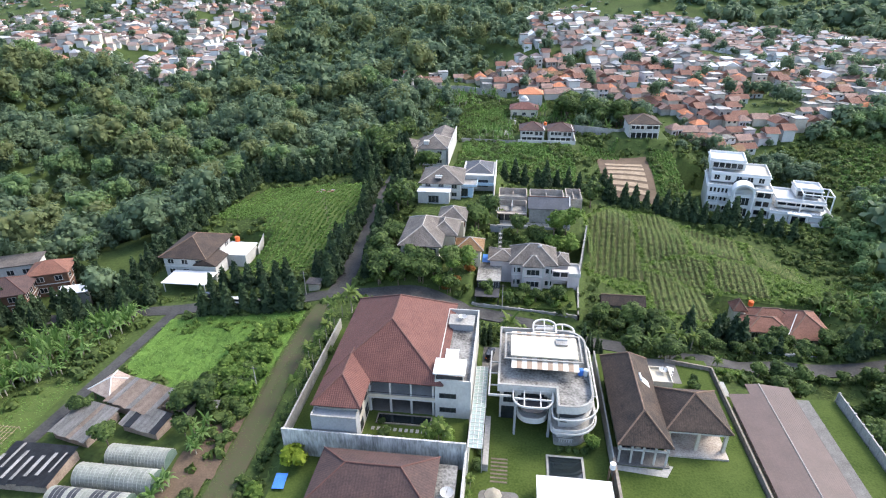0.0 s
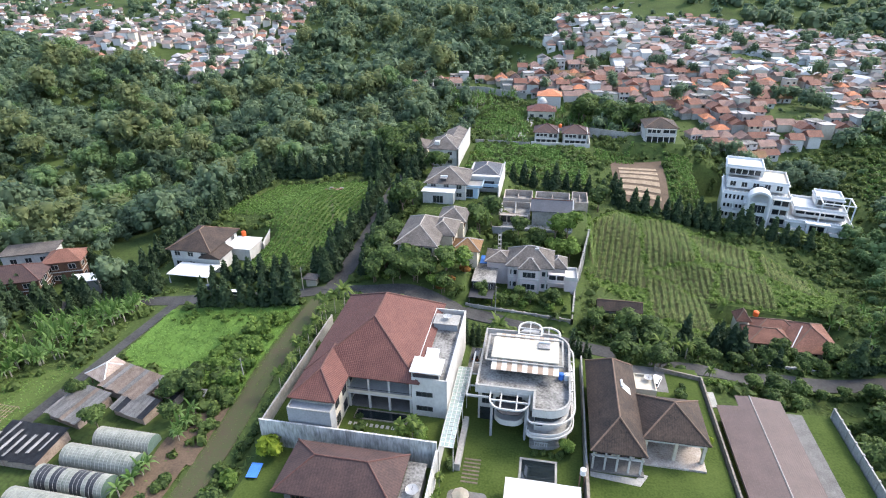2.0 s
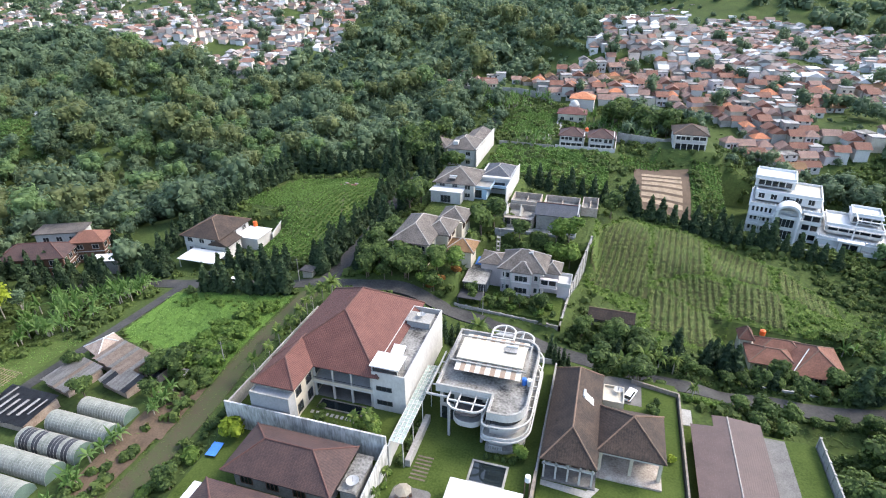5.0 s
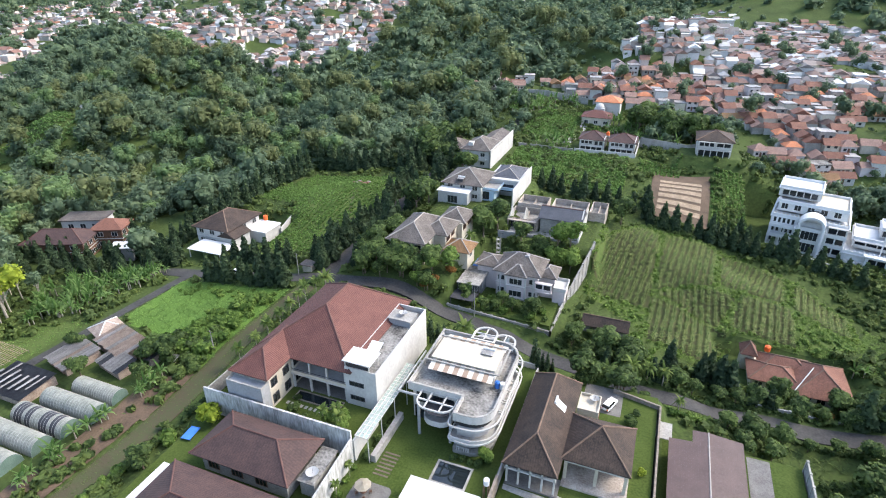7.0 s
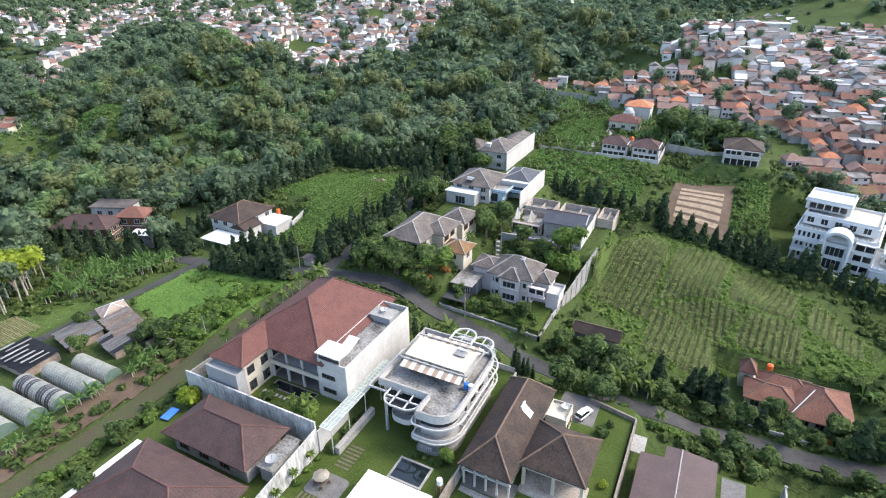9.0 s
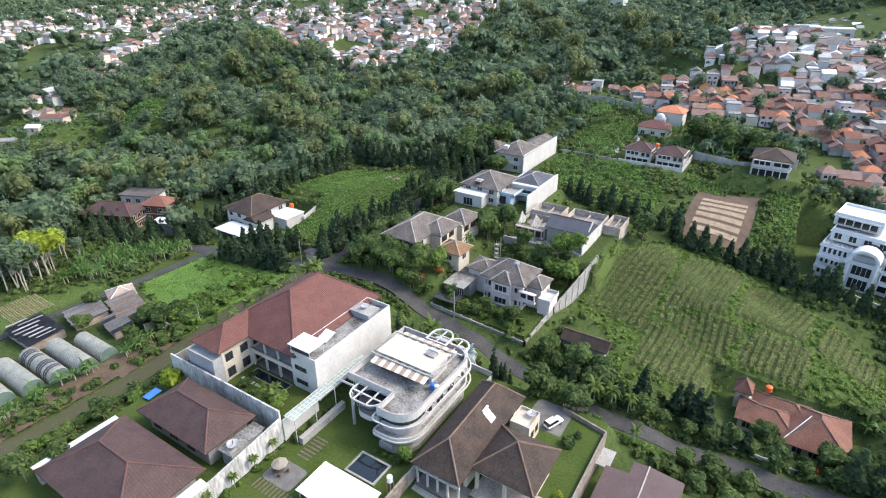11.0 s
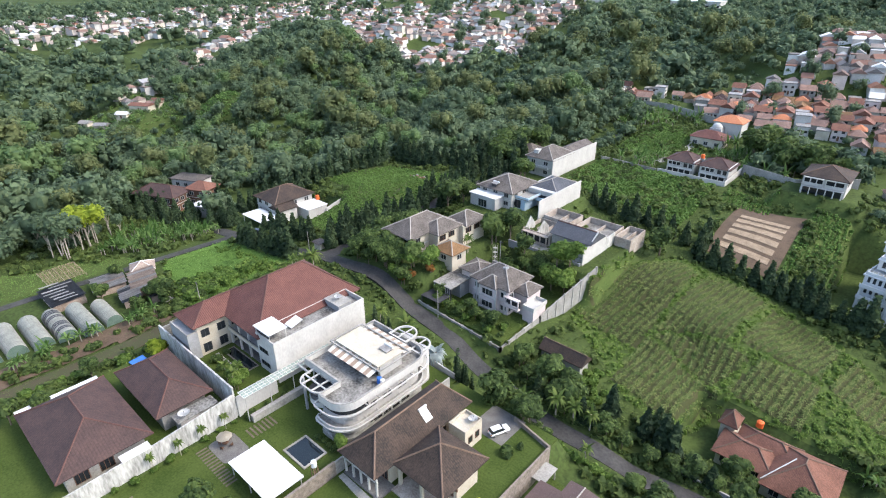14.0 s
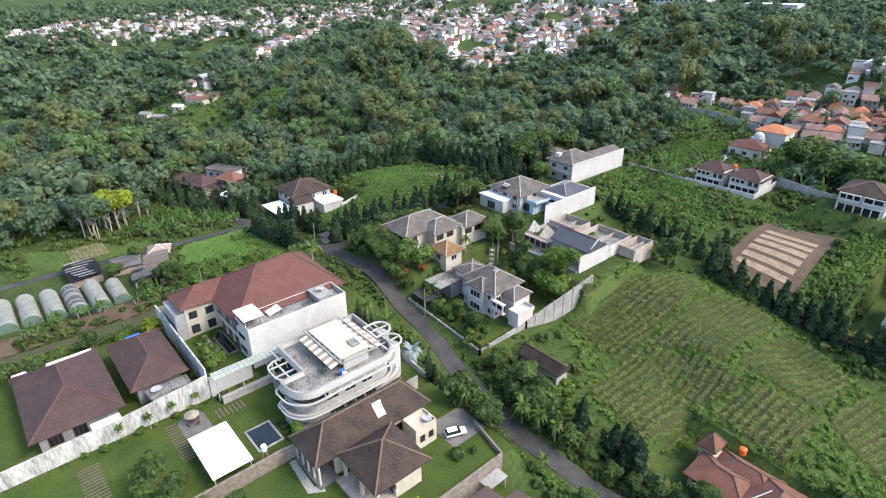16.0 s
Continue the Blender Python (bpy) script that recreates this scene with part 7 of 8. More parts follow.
# grass tufts along the crown and edges of the track
ty = np.arange(24, 114, 0.45)
for off in (-2.3, -1.9, -0.2, 0.2, 1.9, 2.3):
    X = np.interp(ty, [20, 62, 104, 116], [-48, -47, -46, -45]) + off + rng.normal(0, 0.22, len(ty))
    keep = rng.random(len(ty)) < (0.55 if abs(off) < 1 else 0.85)
    stamp("track_grass", tuft, X[keep], ty[keep], ground(X[keep], ty[keep]) + 0.08, rng.uniform(0.5, 1.2, keep.sum()), M["undergrowth"], "tufts of grass along a dirt track", "grass", 53)

LOT = [(-84, 110), (-49, 114), (-49.2, 79), (-63, 84), (-72, 85), (-83.5, 90)]
drape("lot_grass", LOT, 0.08, M["rough_grass"], "overgrown bright grass of an empty lot", "grass", 1.2, 0.2)
X, Y = rows_in(LOT, 1.0, 1.0, 10, rng, 0.4)
stamp("lot_weeds", weed, X, Y, ground(X, Y), rng.uniform(0.6, 1.5, len(X)), M["crop"], "tufts of long grass on an empty lot", "grass", 9)

for name, poly, a, m, s in (("left", [(-112, 50), (-92, 50), (-90.5, 86), (-101, 80)], 0, "crop", 1.0), ("upper", [(-22, 216), (26, 216), (26, 248), (-21, 250)], 3, "crop", 1.7), ("terrace", [(58, 214), (72, 214), (72, 246), (58, 248)], 2, "crop", 1.2),
                            ("garden", [(-28, 272), (-2, 272), (-3, 312), (-26, 318)], 2, "crop", 1.3), ("right", [(30, 240), (46, 240), (46, 250), (30, 250)], 0, "crop", 1.2)):
    drape("field_soil", poly, 0.06, M["field"], "ground of a vegetable plot", "field", 1.5, 0.08)
    X, Y = rows_in(poly, 1.35, 0.8, a, rng, 0.15, 0.85)
    stamp("vegetable_rows", tuft if name == "left" else bush, X, Y, ground(X, Y) + 0.05, s * (rng.uniform(1.5, 2.4, len(X)) if name == "left" else rng.uniform(0.35, 0.75, len(X))), M[m], "rows of leafy vegetables in a plot", "vegetables", 10)
drape("bare_soil", [(36.5, 208), (57, 208), (58, 243), (37, 243)], 0.1, M["soil"], "bare brown tilled soil", "soil", 1.5, 0.06)
for i in range(6):
    y = 213 + 3.9 * i
    bm = bmesh.new()
    n = 14
    lo, hi = [], []
    for k in range(n + 1):
        x = 39.5 + 15 * k / n
        for row_, yy in ((lo, y), (hi, y + 2.5)):
            row_.append((bm.verts.new((x, yy, gz(x, yy) + 0.3)), bm.verts.new((x, yy, gz(x, yy) - 0.3))))
    for k in range(n):
        bm.faces.new((lo[k][0], lo[k + 1][0], hi[k + 1][0], hi[k][0]))
        bm.faces.new((lo[k][1], lo[k + 1][1], lo[k + 1][0], lo[k][0]))
        bm.faces.new((hi[k + 1][1], hi[k][1], hi[k][0], hi[k + 1][0]))
    tagged(part("mulched_bed", bm, M["straw"]), "straw-coloured mulched planting bed", "planting bed", "mulched beds on the slope")


# ---- sheds and plastic tunnels ----
def bent(pts, r, sides=6):
    """One pipe bent through a run of points."""
    bm = bmesh.new()
    pts = [Vector(p) for p in pts]
    rings = []
    for i, p in enumerate(pts):
        turn = (pts[min(i + 1, len(pts) - 1)] - pts[max(i - 1, 0)]).to_track_quat("Z", "X")
        rings.append([bm.verts.new(p + turn @ Vector((r * math.cos(2 * math.pi * k / sides), r * math.sin(2 * math.pi * k / sides), 0))) for k in range(sides)])
    for a, b in zip(rings, rings[1:]):
        for k in range(sides):
            bm.faces.new((a[k], a[(k + 1) % sides], b[(k + 1) % sides], b[k]))
    bm.faces.new(rings[0][::-1])
    bm.faces.new(rings[-1])
    return bm


def tunnel(x0, x1, y, r, h, cover, label):
    t = thing("plastic_tunnel", (x0 + x1) / 2, y, gz((x0 + x1) / 2, y), label, "greenhouse", "plastic tunnels beside the track")
    L = (x1 - x0) / 2
    n, m = 14, 18
    for k in range(m):
        bm = bmesh.new()
        xa, xb = -L + 2 * L * k / m, -L + 2 * L * (k + 1) / m
        ring = [[bm.verts.new((x, -r * math.cos(math.pi * i / n), h * math.sin(math.pi * i / n) ** 0.8 - 0.1)) for i in range(n + 1)] for x in (xa, xb)]
        for i in range(n):
            bm.faces.new((ring[0][i], ring[1][i], ring[1][i + 1], ring[0][i + 1]))
        bmesh.ops.recalc_face_normals(bm, faces=bm.faces)
        bmesh.ops.solidify(bm, geom=bm.faces[:], thickness=0.03)
        part("cover_sheet", bm, M["tarp"] if cover == "dark" and k % 9 in (1, 2, 3, 5, 6) else M["net"], t)
    for k in range(m + 1):
        x = -L + 2 * L * k / m
        pts = [(x, -(r + 0.03) * math.cos(math.pi * i / 8), (h + 0.03) * math.sin(math.pi * i / 8) ** 0.8 - 0.1) for i in range(9)]
        part("hoop", bent(pts, 0.04, 5), M["concrete"], t)
    for x in (-L, L):
        bm = bmesh.new()
        for e in (x + math.copysign(0.02, x), x + math.copysign(0.06, x)):
            arc = [bm.verts.new((e, -r * math.cos(math.pi * i / n), max(0.0, h * math.sin(math.pi * i / n) ** 0.8 - 0.1))) for i in range(n + 1)]
            mid = bm.verts.new((e, 0, -0.3))
            for a_, b_ in zip(arc, arc[1:]):
                bm.faces.new((mid, a_, b_))
        part("end_sheet", bm, M["green_sheet"], t, "green shade cloth end")


M["green_sheet"] = mat("green_shade_cloth", (0.06, 0.10, 0.08), (0.12, 0.17, 0.14), 0.6, 0.8, 0.1)
tunnel(-72.5, -58, 61.6, 2.2, 3.0, "pale", "round plastic tunnel under pale netting")
tunnel(-70, -58.5, 66.6, 2.0, 2.6, "pale", "short plastic tunnel under grey netting")
tunnel(-74, -60, 56.6, 2.2, 2.8, "dark", "plastic tunnel patched with black sheets")
tunnel(-75, -61, 51.6, 2.2, 2.8, "pale", "round plastic tunnel under pale netting")
tunnel(-76, -62, 46.4, 2.2, 2.8, "pale", "round plastic tunnel under pale netting")
tunnel(-77, -62, 41.2, 2.2, 2.8, "pale", "round plastic tunnel under pale netting")


def tin_roof(x0, x1, y0, y1, z0, z1, material, label, rz=0.0, strips=8):
    """A lean-to of overlapping sheets on posts; z0 and z1 are its heights at the front and back."""
    cx, cy = (x0 + x1) / 2, (y0 + y1) / 2
    s = thing("shed", cx, cy, gz(cx, cy), label, "shed", "patched sheds", rz)
    w, d = (x1 - x0) / 2, (y1 - y0) / 2
    for i in range(strips):
        a, b = -w + 2 * w * i / strips, -w + 2 * w * (i + 1) / strips + 0.05
        bm = bmesh.new()
        up = 0.03 * (i % 2) + dice.uniform(0, 0.04)
        q = [bm.verts.new(p) for p in ((a, -d + dice.uniform(-0.4, 0.1), z0 + up), (b, -d + dice.uniform(-0.4, 0.1), z0 + up), (b, d, z1 + up), (a, d, z1 + up))]
        bm.faces.new(q)
        bmesh.ops.solidify(bm, geom=bm.faces[:], thickness=0.04)
        part("roof_sheet", bm, M[dice.choice(material)], s)
    part("wall", prism(rect(-w + 0.4, w - 0.4, -d + 0.5, d - 0.3), -0.5, min(z0, z1) - 0.1), M["rust"], s)


tin_roof(-88, -75.5, 57.5, 66, 2.2, 2.9, ["tarp"], "low shed roofed with black tarpaulin", 0, 7)
drape("soil_bank", [(-58.5, 36), (-50.4, 36), (-49.8, 78), (-56.5, 80)], 0.12, M["soil"], "bank of brown soil and dry stalks beside the track", "soil", 1.0, 0.35)
for i in range(7):
    st = part("roof_strip", box(-87.6 + i * 1.85, -87.25 + i * 1.85 + dice.uniform(0, 0.3), 57.6 + dice.uniform(0, 3), 65.5 - dice.uniform(0, 3), 3.2, 3.26), M["tin"])
    tagged(st, "pale weathered strip holding down a tarpaulin", "roof strip")
tin_roof(-84, -75, 68.5, 77, 2.0, 2.8, ["tin", "tin", "rust"], "shed with patched grey tin roof", -12, 8)
tin_roof(-78, -66, 76, 83, 2.6, 3.4, ["rust", "rust", "tin"], "shed with rusty corrugated roof", -14, 10)
tin_roof(-72, -63, 71.5, 76.5, 2.0, 2.8, ["tarp", "tin"], "shed with dark patched roof", -12, 6)
tin_roof(-66, -60, 77, 82, 2.2, 2.6, ["tarp", "rust"], "small shed with black sheet roof", -12, 5)
tin_roof(-58, -55.5, 78.5, 80.5, 1.8, 2.0, ["tin"], "tiny hut with tin roof", 10, 3)
k = thing("kiosk", -80, 82.5, gz(-80, 82.5), "small open hut under a worn pyramid roof", "hut", rz=-20)
roof(k, hip(-3.4, 3.4, -3.4, 3.4, 2.6, 1.9), M["rust"], M["bright"], size=0.12)
for x in (-2.8, 2.8):
    for y in (-2.8, 2.8):
        part("post", box(x - 0.08, x + 0.08, y - 0.08, y + 0.08, -0.6, 2.5), M["timber"], k)
tr = thing("trellis", -98, 66, gz(-98, 66), "low bamboo trellis frame over a garden bed", "trellis")
for i in range(14):
    part("pole", tube((-5 + i * 0.8, -5, 1.0), (-5 + i * 0.8, 5, 1.0), 0.05, sides=5), M["straw"], tr)
for i in range(8):
    part("pole", tube((-5.2, -5 + i * 1.4, 0.92), (5.8, -5 + i * 1.4, 0.92), 0.05, sides=5), M["rust"], tr)
for x in (-5, 0.2, 5.4):
    for y in (-5, 5):
        part("post", tube((x, y, -0.5), (x, y, 1.0), 0.06, sides=5), M["rust"], tr)


# ---- vehicles ----
def car(x, y, z, rz, paint, label):
    c = thing("car", x, y, z, label, "car", rz=rz)
    bm = box(-2.1, 2.1, -0.84, 0.84, 0.35, 0.95)
    bmesh.ops.bevel(bm, geom=bm.edges[:], offset=0.14, segments=2, affect="EDGES")
    part("body", bm, paint, c)
    bm = bmesh.new()
    lo = [bm.verts.new(p) for p in ((-2.0, -0.78, 0.93), (1.05, -0.78, 0.93), (1.05, 0.78, 0.93), (-2.0, 0.78, 0.93))]
    hi = [bm.verts.new(p) for p in ((-1.75, -0.64, 1.55), (0.35, -0.64, 1.55), (0.35, 0.64, 1.55), (-1.75, 0.64, 1.55))]
    for i in range(4):
        bm.faces.new((lo[i], lo[(i + 1) % 4], hi[(i + 1) % 4], hi[i]))
    bm.faces.new(hi), bm.faces.new(lo[::-1])
    part("cabin_glass", bm, M["glass"], c)
    bm = box(-1.72, 0.32, -0.63, 0.63, 1.5, 1.6)
    bmesh.ops.bevel(bm, geom=bm.edges[:], offset=0.04, segments=1, affect="EDGES")
    part("roof_panel", bm, paint, c)
    for sx in (-1.3, 1.3):
        for sy in (-0.78, 0.78):
            w = part("wheel", tube((sx, sy - 0.1, 0.32), (sx, sy + 0.1, 0.32), 0.32, sides=16), M["dark"], c)
            part("rim", tube((sx, sy + 0.11 * (1 if sy > 0 else -1), 0.32), (sx, sy + 0.115 * (1 if sy > 0 else -1), 0.32), 0.19, sides=12), M["tin"], w)
    for sy in (-0.6, 0.6):
        part("headlight", box(2.05, 2.11, sy - 0.16, sy + 0.16, 0.62, 0.76), M["bright"], c)
        part("tail_light", box(-2.11, -2.05, sy - 0.14, sy + 0.14, 0.66, 0.84), M["orange"], c)


car(-69.2, 117.4, gz(-69.2, 117.4) + 0.14, 8, M["car_white"], "silver-white family car parked on the road")
car(-78, 119.6, gz(-78, 119.6) + 0.14, 8, M["car_dark"], "dark car parked on the road's edge")
car(36.2, 101.8, 0.02, 68, M["car_white"], "small white car on a paved driveway")
car(-2.6, 104.5, 0.02, 82, M["car_dark"], "dark car on a driveway beside the villa")
pv = part("driveway", box(30.8, 38.6, 99.4, 107.5, -0.02, 0.012), M["paving"])
tagged(pv, "grey paved driveway in front of a carport", "driveway", kind="structure")
pv = part("driveway", box(-4.6, 0.8, 98.5, 107.9, -0.02, 0.012), M["paving"])
tagged(pv, "grey paved driveway beside the white villa", "driveway", kind="structure")
pv = part("driveway", box(62.5, 66.5, 62, 102.5, -4.6, -4.57), M["paving"])
tagged(pv, "concrete strip beside the long hall", "driveway", kind="structure")

# smaller walls, lanes and yards
wall_run("field_wall", [(-23, 251.5), (2, 249.6)], 0.3, (4, 4), (9.0, 9.2), M["concrete"], "grey field wall beside a lane")
wall_run("field_wall", [(-70, 341), (-30, 340), (-4, 330)], 0.3, (8, 8, 8), (15.0, 15.5, 14.5), M["concrete"], "pale boundary wall below town houses")
wall_run("field_wall", [(-78, 158), (-76, 146)], 0.25, (-1, -1), (4.6, 3.0), M["white"], "short white garden wall")
wall_run("field_wall", [(28.5, 268), (48, 262), (66, 270)], 0.3, (5, 5, 8), (12.0, 12.0, 14.0), M["concrete"], "grey boundary wall below the town")
wall_run("front_wall", [(3, 109.6), (20, 108.4)], 0.3, (-5, -5), (1.0, 1.0), M["white"], "low white front wall beside the road")
wall_run("front_wall", [(64, 124.6), (74, 125.4)], 0.3, (-14, -14), (-8.6, -9.0), M["white"], "low white front wall with gate posts", 5.0)
wall_run("front_wall", [(78, 125.8), (96, 128.6)], 0.3, (-15, -16), (-9.6, -10.6), M["concrete"], "low grey front wall beside the road", 4.5)
polyline_ribbon("road", [(-3, 262), (-1, 275), (1, 300), (4, 330), (12, 352), (20, 380)], 3.6, 0.14, M["concrete"], "pale concrete lane up to the town", "road")
polyline_ribbon("field_path", [(-52, 150), (-60, 165), (-66, 182), (-68, 198)], 1.0, 0.16, M["track"], "narrow earth path across a field", "path")
heap = thing("rubble_heap", -66, 184, gz(-66, 184), "heap of broken bricks and boards in a field", "rubble")
for i in range(16):
    a, b, h = dice.uniform(-2.6, 2.6), dice.uniform(-1.4, 1.4), dice.uniform(0.2, 0.9)
    part("block", box(a - 0.6, a + 0.6, b - 0.35, b + 0.35, -0.2, h), M[dice.choice(["brick", "concrete", "timber", "brick"])], heap)
t = thing("tarpaulin", -36.6, 63.6, 1.5, "blue plastic sheet lying over a frame on grass", "tarpaulin", rz=6)
part("sheet", box(-1.0, 1.0, -1.6, 1.6, 0.5, 0.56), M["blue_sheet"], t)
for x in (-0.9, 0.9):
    for y in (-1.5, 1.5):
        part("leg", box(x - 0.04, x + 0.04, y - 0.04, y + 0.04, 0, 0.5), M["dark"], t)
pond = thing("pond", -17, 78.2, 3.5, "dark koi pond beside a veranda", "pool")
part("rim", band(rect(-6.0, 4.5, -0.9, 1.7), 0.25, 0.0, 0.2), M["stone"], pond)
part("water", box(-5.75, 4.25, -0.65, 1.45, 0.004, 0.1), M["water"], pond)
for i in range(11):
    sl = part("stepping_slab", box(-23.5 + i * 1.05, -22.9 + i * 1.05, 75.6, 76.4, 3.48, 3.56), M["concrete"])
    tagged(sl, "square pale stepping slab in a courtyard lawn", "paving slab", "slabs in the courtyard")
patio = part("patio", box(-24.8, -12.1, 80.6, 84.3, 3.45, 3.53), M["paving"])
tagged(patio, "grey paved floor under a veranda", "patio", kind="structure")
path = part("garden_path", prism([(21.4, 74.4), (29.8, 73.6), (31.4, 76.2), (30.4, 76.4), (29.2, 75.2), (21.4, 75.5)], -0.05, 0.06), M["concrete"])
tagged(path, "pale paved path along a terrace", "path", kind="structure")
# power poles and lamps
for x, y, h in ((-2.0, 152.5, 11.0), (-52, 121.5, 7.0), (-0.5, 124.2, 8.0), (-49.8, 85, 6.0)):
    p = thing("utility_pole", x, y, gz(x, y), "slim grey utility pole with a cross arm", "pole", "utility poles")
    part("shaft", tube((0, 0, -0.5), (0, 0, h), 0.13, r2=0.09), M["concrete"], p)
    part("cross_arm", box(-0.7, 0.7, -0.05, 0.05, h - 0.5, h - 0.38), M["dark"], p)
tw = thing("antenna_mast", -2.0, 150, gz(-2, 150), "square lattice mast with pale panels", "mast")
for x in (-0.45, 0.45):
    for y in (-0.45, 0.45):
        part("leg", tube((x, y, -1), (x, y, 10.5), 0.06, sides=6), M["concrete"], tw)
for i in range(7):
    part("panel", box(-0.5, 0.5, -0.5, 0.5, 1.2 + i * 1.4, 1.35 + i * 1.4), M["concrete"], tw)
gd = thing("guard_hut", -50.5, 124.5, gz(-50.5, 124.5), "small roadside guard hut with flat dark roof", "hut")
part("body", box(-1.4, 1.4, -1.1, 1.1, -0.4, 2.2), M["cream"], gd)
part("roof", box(-2.0, 2.0, -1.7, 1.7, 2.2, 2.4), M["roof_grey"], gd)
tk = thing("water_tower", 19.6, 71.0, 0.0, "small steel tank stand beside a brick wall", "water tank")
part("tank", tube((0, 0, 4.0), (0, 0, 5.1), 0.5, sides=14), M["bright"], tk)
for x in (-0.4, 0.4):
    for y in (-0.4, 0.4):
        part("leg", box(x - 0.06, x + 0.06, y - 0.06, y + 0.06, 0, 4.0), M["brick"], tk)
mq = thing("mosque", 9, 312, gz(9, 312), "white prayer hall with an orange roof and small dome", "mosque")
part("wall", prism(rect(-6, 6, -5, 5), -2, 7.5), M["white"], mq)
roof(mq, hip(-6.6, 6.6, -5.6, 5.6, 7.5, 2.6), M["roof_orange"], None)
bm = bmesh.new()
bmesh.ops.create_uvsphere(bm, u_segments=16, v_segments=10, radius=2.2)
bmesh.ops.translate(bm, verts=bm.verts, vec=(-3.5, -7.2, 5.0))
part("dome", bm, M["white"], mq, smooth=True)
part("dome_base", prism(rect(-6.0, -1.0, -9.6, -5.05), -2, 5.0), M["white"], mq)
rb = hip_house("low house with a dark red hip roof", -2.0, 13.0, 292, 303, gz(5, 297), gz(5, 297) + 4.0, 2.6, "cream", "roof_red", None, 0.6, cols=3, storeys=1)


# ---- towns ----
def palette(name, colours, rough=0.85, rows=0.0):
    """One colour out of a few for each separate piece, weathered."""
    m = mat(name, (0.7, 0.7, 0.7), (1, 1, 1), 0.25, rough, 0.0)
    n, l = m.node_tree.nodes, m.node_tree.links
    b = n["Principled BSDF"]
    geo = n.new("ShaderNodeNewGeometry")
    ramp = n.new("ShaderNodeValToRGB")
    ramp.color_ramp.interpolation = "CONSTANT"
    while len(ramp.color_ramp.elements) < len(colours):
        ramp.color_ramp.elements.new(0.5)
    for i, c in enumerate(colours):
        ramp.color_ramp.elements[i].position = i / len(colours)
        ramp.color_ramp.elements[i].color = (*c, 1)
    l.new(geo.outputs["Random Per Island"], ramp.inputs["Fac"])
    mul = n.new("ShaderNodeMix")
    mul.data_type, mul.blend_type = "RGBA", "MULTIPLY"
    mul.inputs["Factor"].default_value = 1.0
    l.new(ramp.outputs["Color"], mul.inputs["A"])
    l.new(b.inputs["Base Color"].links[0].from_socket, mul.inputs["B"])
    l.new(mul.outputs["Result"], b.inputs["Base Color"])
    return m


ROOFS = [(0.22, 0.12, 0.09), (0.17, 0.12, 0.10), (0.15, 0.12, 0.105), (0.30, 0.15, 0.10), (0.26, 0.22, 0.20), (0.17, 0.16, 0.155), (0.27, 0.20, 0.17), (0.42, 0.42, 0.41), (0.22, 0.14, 0.115), (0.66, 0.66, 0.65), (0.19, 0.14, 0.12), (0.34, 0.34, 0.34)]
WALLS = [(0.66, 0.65, 0.62), (0.55, 0.51, 0.45), (0.74, 0.73, 0.71), (0.50, 0.52, 0.53), (0.52, 0.44, 0.40), (0.58, 0.53, 0.44), (0.45, 0.44, 0.42), (0.62, 0.53, 0.47)]
town_roof, town_wall = palette("town_roofs", ROOFS), palette("town_walls", WALLS)
RIGHT_TOWN = [(-76, 344), (-28, 343), (5, 330), (28, 308), (70, 276), (105, 258), (135, 284), (206, 330), (310, 430), (330, 560), (200, 640), (120, 740), (50, 740), (12, 480), (0, 400), (-30, 366), (-76, 364)]
LEFT_TOWN = [(-338, 373), (-225, 350), (-187, 413), (-222, 505), (-235, 600), (-420, 640), (-600, 580), (-430, 440)]
LEFT_LANE = [(-338, 176), (-352, 172), (-425, 235), (-520, 330), (-600, 420), (-560, 440), (-420, 300)]
FAR_TOWN = [(-600, 560), (-420, 650), (-300, 640), (-330, 760), (-700, 900), (-1100, 700), (-1000, 300), (-780, 110), (-620, 150), (-560, 440)]
KEEP_CLEAR = [(-10, 282), (22, 282), (22, 322), (-10, 322)]


def town_spots(poly, pitch, rng, keep=0.9):
    X, Y = rows_in(poly, pitch, pitch * 0.92, 12, rng, pitch * 0.13, keep)
    m = ~inside(X, Y, KEEP_CLEAR)
    n1 = np.array([noise.noise(Vector((x * 0.018, y * 0.018, 3.0))) for x, y in zip(X, Y)])
    m &= n1 > -0.28
    return X[m], Y[m]


